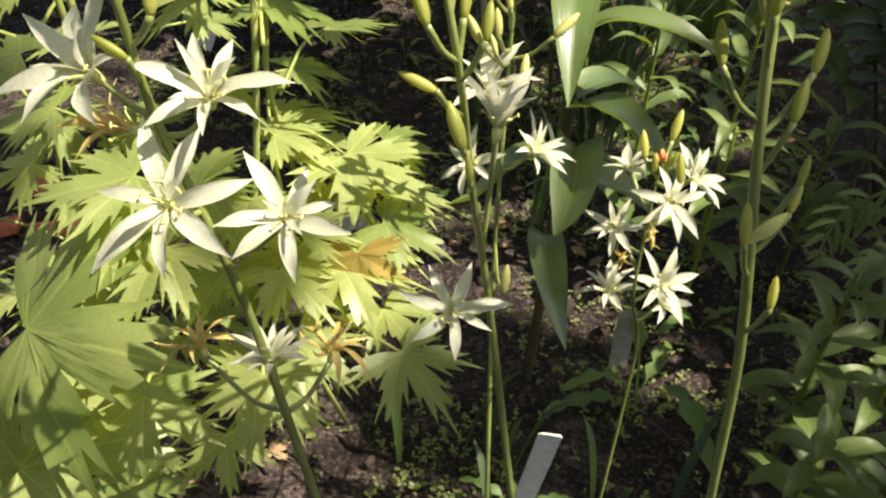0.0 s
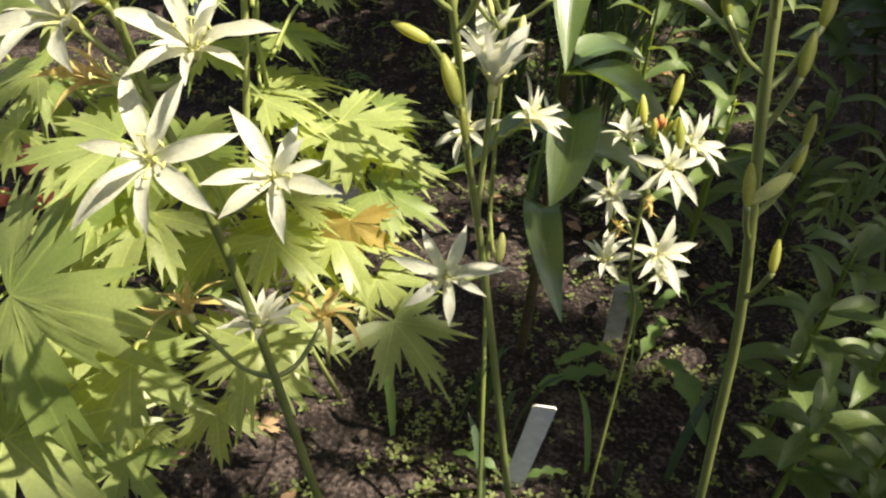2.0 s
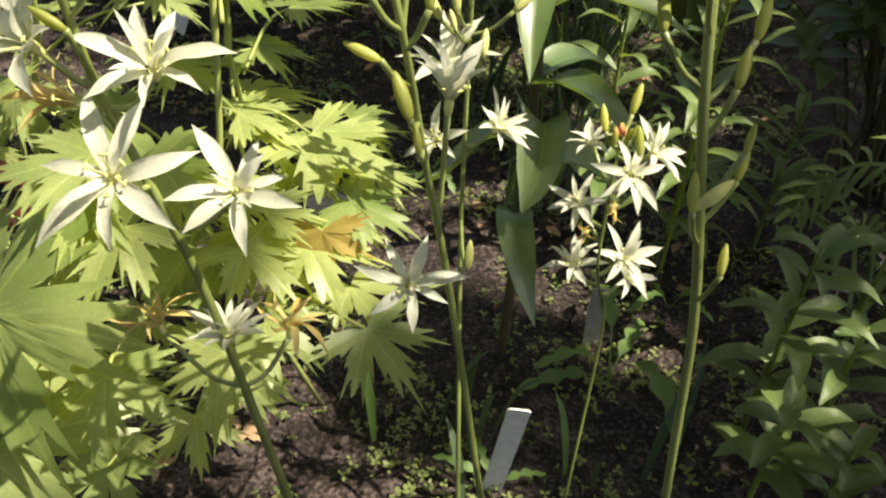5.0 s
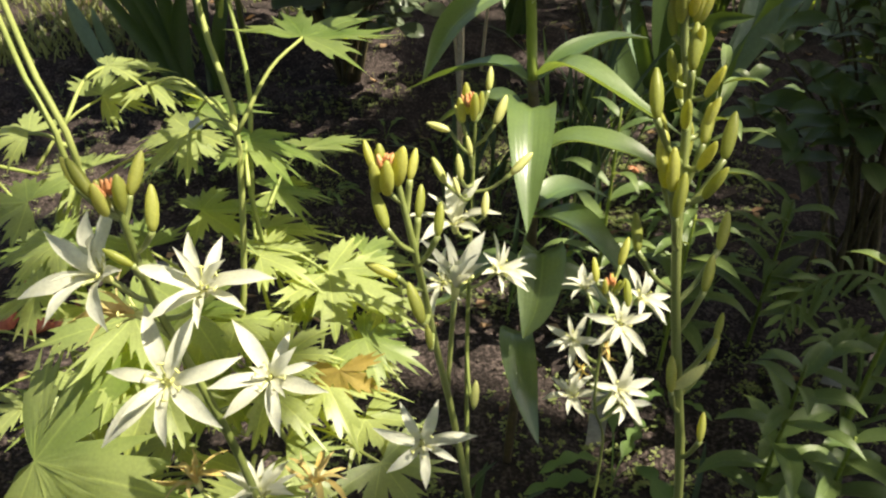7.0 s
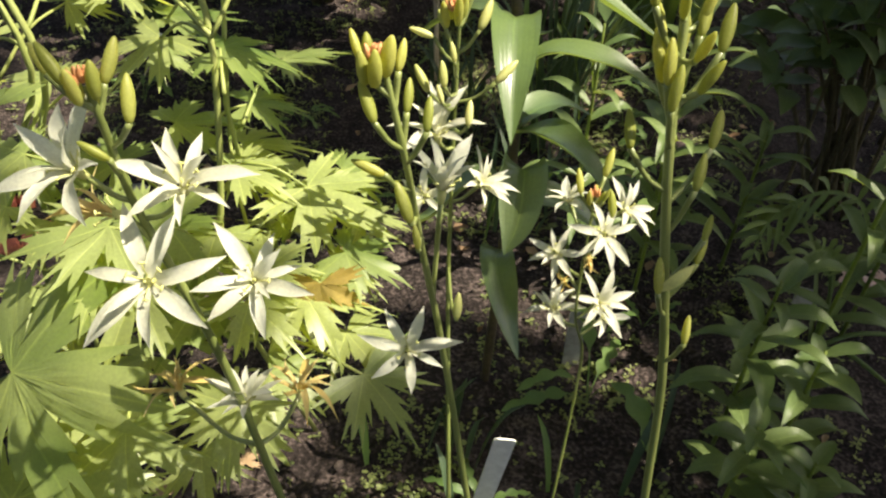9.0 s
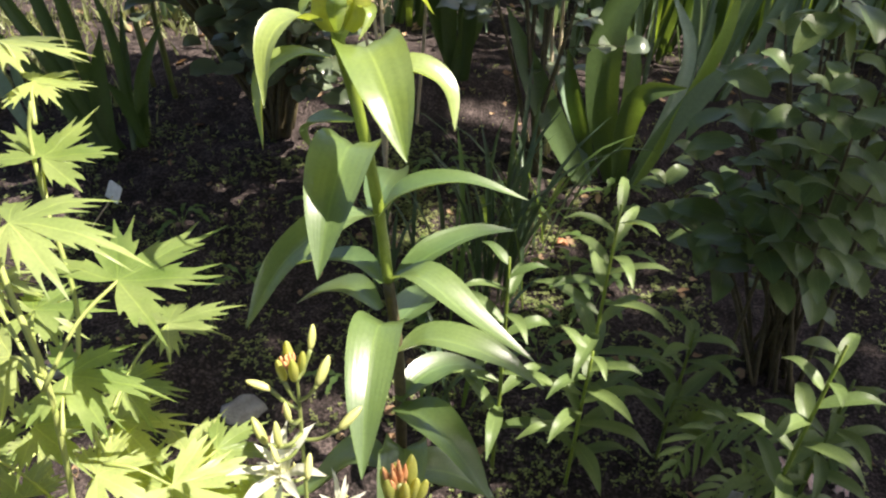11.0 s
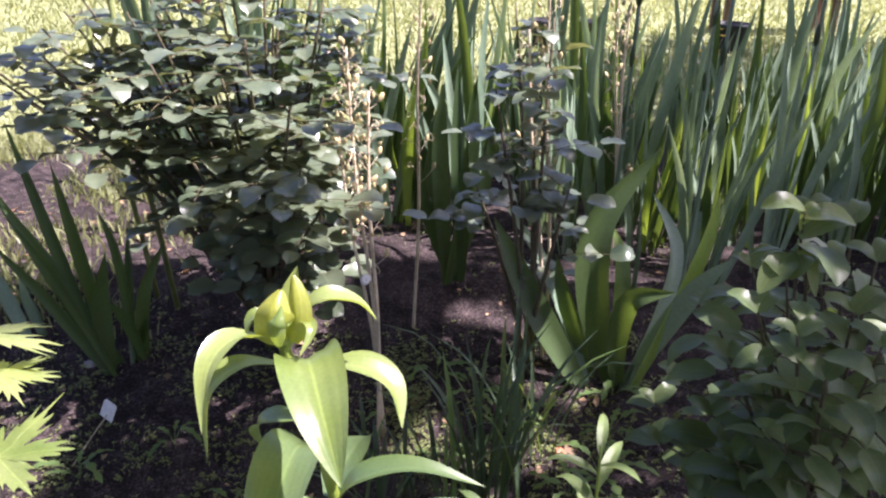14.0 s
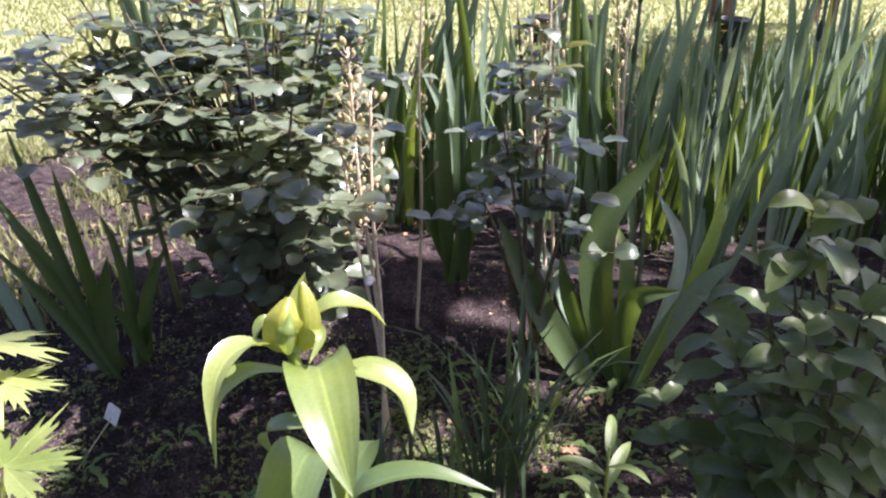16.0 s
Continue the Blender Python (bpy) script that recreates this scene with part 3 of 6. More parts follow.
# the tall thick one, still in bud
plant, line = camassia([(0.185, 0.4, 0), (0.1737, 0.2742, 0.2933), (0.1603, 0.2771, 0.4047), (0.1366, 0.2746, 0.5108), (0.1287, 0.2806, 0.5645), (0.1258, 0.2913, 0.6167), (0.1217, 0.3009, 0.6437), (0.1202, 0.3015, 0.6602)],
                       [0.0044, 0.0042, 0.004, 0.0036, 0.003, 0.002], "thick tall flower stem set with many closed yellow-green buds")
tip = Vector((0.1208, 0.3028, 0.6587))
crest(plant, tip, 0.0135, (-0.05, 0, 1), 6, 0.85)
for i in range(14):
    a, k = i * 2.4, i / 14
    c = near(line, tip.z - 0.012 - 0.075 * k)
    d = Vector((math.cos(a), math.sin(a), 0))
    bud(plant, c, c + d * (0.005 + 0.005 * k) + Vector((0, 0, 0.002)), 0.014 + 0.004 * k, d * (0.3 + 0.15 * k) + Vector((0, 0, 1)), 0.34)
for at, L, lean in (((0.1094, 0.2799, 0.6164), 0.021, toward(0, 1, 0)), ((0.122, 0.2856, 0.6349), 0.019, toward(0.05, 1, 0.2)), ((0.1342, 0.2871, 0.6019), 0.018, toward(0.2, 1, 0)),
                    ((0.1452, 0.2876, 0.5944), 0.0215, toward(0.25, 1, 0)), ((0.1162, 0.2809, 0.5913), 0.020, toward(0.05, 1, 0.1)), ((0.1189, 0.2718, 0.5868), 0.019, toward(0.0, 1, 0.3)),
                    ((0.1207, 0.2657, 0.5777), 0.0195, toward(0.15, 1, 0.3)), ((0.1106, 0.2748, 0.5546), 0.0175, toward(-0.05, 1, 0)), ((0.153, 0.2865, 0.548), 0.0185, toward(0.25, 1, 0)),
                    ((0.1462, 0.2759, 0.5316), 0.018, toward(0.25, 1, 0)), ((0.1595, 0.2787, 0.5004), 0.0135, toward(0.3, 1, 0)), ((0.1584, 0.2763, 0.4877), 0.0165, toward(0.3, 1, 0)),
                    ((0.1377, 0.2648, 0.478), 0.0185, toward(0, 1, 0.1)), ((0.1595, 0.2645, 0.4429), 0.0155, toward(0.15, 1, 0))):
    bud(plant, near(line, at[2] - 0.024), at, L, lean, 0.34)
bm = bmesh.new()
blade(bm, [(0.1385, 0.2657, 0.4794), (0.145, 0.2649, 0.4877), (0.1532, 0.2683, 0.4934)], 0.0062, TO7, 0.4)
part("opening_petal", bm, M_PALEBUD, plant, "first cream petal folding out of a bud")


# ---- the tall lily ----
def lily_profile(s):
    return max(0.3 * (1 - s) ** 2, math.sin(math.pi * min(1, 0.03 + 0.97 * s) ** 0.82) ** 0.95) + 0.008


def lily_leaf(plant, pts, width, mat=None, hint=None, fold=0.36):
    bm = bmesh.new()
    run = Vector(pts[-1]) - Vector(pts[0])
    level = None if hint else Vector((run.y, -run.x, 0)).normalized()
    blade(bm, pts, width, hint or (0, 0, 1), fold, lily_profile, n=18, across=6, twist=random.uniform(-22, 22), wave=0.06, rib=0.04, level=level)
    return part("leaf", bm, mat or M_LILY, plant, origin=pts[0])


base = on_ground(0.125, 0.625)
lily = thing("lily", base, "tall leafy lily stem with arching glossy leaves, not yet flowering", "lily plant")
lily_line = [base - Vector((0, 0, 0.01)), (0.128, 0.625, 0.2), (0.124, 0.624, 0.4), (0.1136, 0.6325, 0.4967), (0.1065, 0.6333, 0.5627), (0.094, 0.6226, 0.6475), (0.0801, 0.6162, 0.7109), (0.0781, 0.614, 0.7353)]
bm = bmesh.new()
tube(bm, lily_line[3:], [0.0048, 0.0046, 0.0042, 0.0034], 10, 30, 0.03)
part("stem", bm, M_LILYSTEM, lily, "green upper stem")
bm = bmesh.new()
tube(bm, lily_line[:4], [0.0058, 0.0055, 0.0052, 0.0049], 10, 24, 0.03)
part("lower_stem", bm, M_DARKSTEM, lily, "dark purple-brown lower stem")
for p3, w, young, hint in (
        ([(0.0824, 0.6174, 0.7224), (0.1066, 0.6176, 0.7442), (0.1298, 0.6242, 0.7384), (0.1435, 0.6258, 0.7236)], 0.018, 1, None),
        ([(0.0783, 0.6048, 0.7207), (0.055, 0.5897, 0.7317), (0.0424, 0.5673, 0.7231), (0.0414, 0.5429, 0.6937)], 0.018, 1, None),
        ([(0.076, 0.614, 0.6976), (0.0516, 0.606, 0.7009), (0.0317, 0.598, 0.6861), (0.0324, 0.5744, 0.6489)], 0.017, 1, None),
        ([(0.0938, 0.6193, 0.6891), (0.0997, 0.5928, 0.7135), (0.1137, 0.5439, 0.7033), (0.125, 0.5177, 0.6725)], 0.035, 1, None),
        ([(0.1006, 0.629, 0.6866), (0.1317, 0.6267, 0.6863), (0.1532, 0.6185, 0.6758), (0.1595, 0.6023, 0.6507)], 0.022, 1, None),
        ([(0.0893, 0.618, 0.6492), (0.0688, 0.6193, 0.6489), (0.0562, 0.6216, 0.6418), (0.0597, 0.6176, 0.6264)], 0.02, 0, None),
        ([(0.0972, 0.6227, 0.6199), (0.087, 0.5914, 0.6443), (0.0777, 0.5428, 0.632), (0.0703, 0.5075, 0.594)], 0.036, 0, None),
        ([(0.1068, 0.6281, 0.5638), (0.1277, 0.6295, 0.5871), (0.1701, 0.627, 0.5972), (0.2205, 0.6167, 0.5865)], 0.021, 0, None),
        ([(0.102, 0.6346, 0.5643), (0.1103, 0.6708, 0.5663), (0.1176, 0.7199, 0.5509), (0.1251, 0.7545, 0.5316)], 0.03, 0, None),
        ([(0.1027, 0.6247, 0.5674), (0.0753, 0.598, 0.5784), (0.0396, 0.5627, 0.5656), (0.016, 0.5314, 0.5321)], 0.027, 0, None),
        ([(0.1092, 0.6277, 0.4979), (0.0841, 0.6554, 0.5014), (0.0431, 0.6726, 0.4867), (0.0019, 0.6754, 0.4679)], 0.023, 0, None),
        ([(0.1067, 0.6236, 0.4724), (0.0827, 0.6578, 0.4677), (0.0544, 0.6817, 0.4461), (0.0241, 0.7, 0.4154)], 0.026, 0, None),
        ([(0.1182, 0.6323, 0.4969), (0.1505, 0.6473, 0.5148), (0.1884, 0.6624, 0.5241), (0.2239, 0.6707, 0.5224)], 0.026, 0, None),
        ([(0.1184, 0.6298, 0.5022), (0.1415, 0.6085, 0.5181), (0.1805, 0.5733, 0.5042), (0.2274, 0.55, 0.4818)], 0.032, 0, None),
        ([(0.1171, 0.6271, 0.4509), (0.1318, 0.6527, 0.4462), (0.1495, 0.6914, 0.4345), (0.1609, 0.7271, 0.4171)], 0.03, 0, None),
        ([(0.12, 0.6072, 0.4671), (0.1058, 0.5776, 0.4931), (0.0985, 0.5226, 0.4755), (0.0961, 0.4803, 0.433)], 0.033, 0, None),
        ([(0.1227, 0.6184, 0.4313), (0.1539, 0.6151, 0.4474), (0.2011, 0.597, 0.4446), (0.2465, 0.5782, 0.4233)], 0.032, 0, None),
        ([(0.1233, 0.6108, 0.3689), (0.1452, 0.5831, 0.3842), (0.1731, 0.5514, 0.3773), (0.2007, 0.5189, 0.3521)], 0.036, 0, None),
        ([(0.1233, 0.6138, 0.373), (0.147, 0.6404, 0.3786), (0.1748, 0.6598, 0.3744), (0.2098, 0.6695, 0.3573)], 0.028, 0, None),
        ([(0.1229, 0.5829, 0.2504), (0.1088, 0.5571, 0.2648), (0.1119, 0.508, 0.2454), (0.126, 0.4763, 0.2063)], 0.03, 0, None),
        ([(0.1205, 0.5793, 0.3354), (0.1293, 0.5766, 0.35), (0.1228, 0.5429, 0.3169), (0.1102, 0.5263, 0.2909)], 0.036, 0, None),
        ([(0.1126, 0.5766, 0.3308), (0.0846, 0.5885, 0.3287), (0.0478, 0.5798, 0.2949), (0.0209, 0.584, 0.2812)], 0.036, 0, None),
        ([(0.1236, 0.5867, 0.3105), (0.1562, 0.5857, 0.3114), (0.1857, 0.5869, 0.2971), (0.2161, 0.5817, 0.2733)], 0.034, 0, None)):
    lily_leaf(lily, p3, w * (1.2 if w > 0.0325 else 1.12), M_LILYTIP if young else None, hint, 0.36)
for p3, w, h, fold in (
        ([(0.0817, 0.6062, 0.7166), (0.0836, 0.6219, 0.7281), (0.0865, 0.6292, 0.744), (0.0905, 0.6334, 0.762)], 0.018, TO7, 0.3),
        ([(0.0817, 0.5926, 0.7231), (0.0815, 0.5842, 0.7391), (0.0834, 0.5851, 0.7465), (0.0847, 0.597, 0.7515)], 0.013, TO7, -0.4),
        ([(0.0781, 0.6097, 0.7116), (0.0685, 0.6092, 0.7347), (0.0618, 0.6086, 0.7326), (0.0588, 0.6045, 0.7225)], 0.015, None, 0.4),
        ([(0.0833, 0.6087, 0.7099), (0.0955, 0.6067, 0.7321), (0.1027, 0.5961, 0.7338), (0.0953, 0.5851, 0.7199)], 0.009, None, 0.4)):
    lily_leaf(lily, p3, w, M_LILYTIP, h, fold)
# two hooded leaves still wrapped round the growing tip
for p3, w, side in (([(0.0812, 0.601, 0.7195), (0.0795, 0.592, 0.734), (0.0805, 0.593, 0.749), (0.084, 0.604, 0.7585)], 0.0255, 0.12), ([(0.085, 0.608, 0.7195), (0.0905, 0.603, 0.735), (0.0905, 0.607, 0.75), (0.0895, 0.6165, 0.7625)], 0.019, -0.5)):
    bm = bmesh.new()
    blade(bm, p3, w, TO7 + Vector((side, 0, 0)), -0.75, lambda s: math.sin(math.pi * (0.14 + 0.84 * s)) ** 0.62, n=16, across=8, rib=0.02)
    part("leaf", bm, M_LILYHEART, lily, origin=p3[0])


# ---- young lilies ----
def young_lily(x, y, top, leaves, length, label="young lily shoot with narrow pointed leaves", width=0.021, lean=(0, 0)):
    base = on_ground(x, y)
    plant = thing("young_lily", base, label, "lily plant", "young lilies")
    pts = [base - Vector((0, 0, 0.01)), base + Vector((lean[0] * 0.3, lean[1] * 0.3, (top - base.z) * 0.5)), Vector((x + lean[0], y + lean[1], top - 0.01))]
    bm = bmesh.new()
    tube(bm, pts, [0.003, 0.0025, 0.0016], 7, 12)
    part("stem", bm, M_LILYSTEM, plant)
    line = smooth_path(pts, 60)
    for i in range(leaves):
        k = (i + 0.5) / leaves
        c = line[int(59 * (0.22 + 0.78 * k))]
        a = i * 2.4 + random.uniform(-0.4, 0.4)
        d = Vector((math.cos(a), math.sin(a), 0))
        L = length * 1.25 * (1.05 - 0.5 * k ** 2) * random.uniform(0.8, 1.15)
        rise, droop = 0.3 + 0.35 * k, random.uniform(0.05, 0.5) * (1 - 0.6 * k)
        lily_leaf(plant, [c, c + (d + Vector((0, 0, rise))) * L * 0.33, c + (d * 1.9 + Vector((0, 0, rise * 1.5 - droop * 0.5))) * L * 0.36, c + (d * 2.6 + Vector((0, 0, rise * 1.4 - droop * 2.2))) * L * 0.38],
                  width * random.uniform(0.85, 1.15) * (1 - 0.3 * k), M_YOUNG, None, 0.3)
    return plant


young_lily(0.385, 0.87, 0.445, 20, 0.08, lean=(-0.008, -0.014))
young_lily(0.26, 0.83, 0.41, 15, 0.07, lean=(-0.015, -0.03))
young_lily(0.36, 0.80, 0.27, 16, 0.08)
young_lily(0.50, 0.84, 0.27, 15, 0.08)
young_lily(0.385, 0.53, 0.28, 18, 0.064, "young lily shoot with broad pale green leaves", 0.025, (-0.01, -0.015))
young_lily(0.44, 0.50, 0.2, 14, 0.058, "young lily shoot with broad pale green leaves", 0.025)
young_lily(0.36, 0.44, 0.16, 13, 0.055, "young lily shoot with broad pale green leaves", 0.025)
young_lily(0.42, 0.42, 0.13, 11, 0.05, "low young lily shoot with broad leaves", 0.02)
young_lily(0.53, 0.63, 0.45, 18, 0.06, lean=(-0.007, -0.015))
young_lily(0.62, 0.70, 0.32, 16, 0.07)


# ---- larkspur ----
# (share of the lobe's half angle, radius, 1 at a tooth's tip)
LOBE = ((-0.99, 0.31, 0), (-0.86, 0.5, 0), (-0.72, 0.72, 1), (-0.62, 0.62, 0), (-0.52, 0.6, 0), (-0.43, 0.8, 0), (-0.36, 0.96, 1), (-0.27, 0.82, 0), (-0.17, 0.75, 0), (-0.08, 0.92, 0), (0.0, 1.14, 1),
        (0.08, 0.92, 0), (0.18, 0.76, 0), (0.28, 0.83, 0), (0.37, 0.95, 1), (0.44, 0.8, 0), (0.53, 0.6, 0), (0.63, 0.62, 0), (0.73, 0.71, 1), (0.87, 0.5, 0))


def cut_leaf(bm, m, size, lobes=5, droop=0.25, cup=0.0, broad=1.1):
    """A palmate leaf, cut half way into broad lobes with pointed teeth; z is its upper side, +x its middle lobe, its stalk joins at the origin."""
    span = radians(random.uniform(235, 285)) * (0.94 + 0.06 * broad)
    half = span / lobes / 2
    curl = random.uniform(0.4, 0.9) * droop
    seed = random.uniform(0, 50)
    pleat = random.uniform(0.1, 0.26)
    uv = bm.loops.layers.uv.verify()
    rim = []
    for i in range(lobes):
        f = (i + 0.5) / lobes * 2 - 1
        a = f * span / 2 + random.uniform(-0.07, 0.07)
        L = size * (1 - 0.3 * abs(f) ** 1.5) * random.uniform(0.9, 1.1)
        for w, r, tip in LOBE:
            grow = random.uniform(0.86, 1.16) if tip else random.uniform(0.95, 1.05)
            rim.append((a + half * (w + random.uniform(-0.04, 0.04) * (0.5 + tip * 0.5)), r * L * grow, a))
    rim.append((rim[-1][0] + half * 0.1, 0.4 * size * 0.74, rim[-1][2]))

    def put(ang, r, axis):
        x, y, w = r * math.cos(ang), r * math.sin(ang), r * math.sin(ang - axis)
        bend = 0.22 * noise.noise((math.cos(ang) * 1.6 + seed, math.sin(ang) * 1.6, 0.5))
        z = pleat * abs(w) * min(1, 1.6 * r / size) - (curl + bend) * r * r / size + cup * r + 0.035 * size * noise.noise((x / size * 3.4 + seed, y / size * 3.4, seed))
        v = bm.verts.new(m @ Vector((x, y, z)))
        return v, (0.5 + w / size, r / size)
    centre = put(0, 0, 0)
    rows = [[put(ang, r * k, axis) for ang, r, axis in rim] for k in (0.22, 0.45, 0.66, 0.84, 1.0)]

    def face(*vs):
        f = bm.faces.new([v for v, u in vs])
        for loop, (v, u) in zip(f.loops, vs):
            loop[uv].uv = u
    for i in range(len(rim) - 1):
        face(centre, rows[0][i], rows[0][i + 1])
        for p, q in zip(rows, rows[1:]):
            face(p[i], q[i], q[i + 1], p[i + 1])
    return bm


def lark_leaf(plant, at, size, forward, normal, stem_at=None, mat=None, droop=0.25, lobes=5, label="", cup=0.0):
    """A leaf blade whose stalk joins at a place, its middle lobe pointing forward, its upper side along normal."""
    at, z = Vector(at), Vector(normal).normalized()
    x = (Vector(forward) - z * Vector(forward).dot(z)).normalized()
    y = z.cross(x)
    m = Matrix(((x.x, y.x, z.x, at.x), (x.y, y.y, z.y, at.y), (x.z, y.z, z.z, at.z), (0, 0, 0, 1)))
    bm = bmesh.new()
    cut_leaf(bm, m, size, lobes, droop, cup, 1.2 if size > 0.08 else 1.1)
    blade_ob = part("leaf", bm, mat or M_LARK, plant, label, origin=at)
    if stem_at is not None:
        bm = bmesh.new()
        s = Vector(stem_at)
        tube(bm, [s, s.lerp(at, 0.5) + Vector((0, 0, 0.12 * (at - s).length)), at - z * 0.0008], [0.0019, 0.0014, 0.0012], 6, 9)
        part("leaf_stalk", bm, M_LARKSTEM, plant)
    return blade_ob


def larkspur(x, y, stems, label):
    base = on_ground(x, y)
    plant = thing("larkspur", base, label, "garden plant", "larkspurs in the bed")
    for pts, r in stems:
        bm = bmesh.new()
        tube(bm, [Vector(p) for p in pts], [r, r * 0.9, r * 0.7], 8, 18, 0.02)
        part("stem", bm, M_LARKSTEM, plant)
    return plant


lark = larkspur(-0.06, 0.62, [
    ([(-0.075, 0.56, 0.0), (-0.1308, 0.5001, 0.2641), (-0.1255, 0.5083, 0.3917), (-0.12, 0.515, 0.50), (-0.1396, 0.5408, 0.5651), (-0.1568, 0.575, 0.637), (-0.1652, 0.5966, 0.6865)], 0.0027),
    ([(-0.05, 0.62, 0.0), (-0.12, 0.5615, 0.3642), (-0.1225, 0.5633, 0.4573), (-0.125, 0.5938, 0.5048), (-0.1422, 0.626, 0.5742), (-0.1512, 0.6487, 0.6171), (-0.1459, 0.6548, 0.6426)], 0.0022),
    ([(-0.09, 0.6, 0.0), (-0.1146, 0.5283, 0.3145), (-0.129, 0.5673, 0.3723), (-0.1277, 0.5825, 0.4315)], 0.0018)],
    "larkspur with pale green, deeply cut palmate leaves")
NODE = Vector((-0.116, 0.501, 0.504))
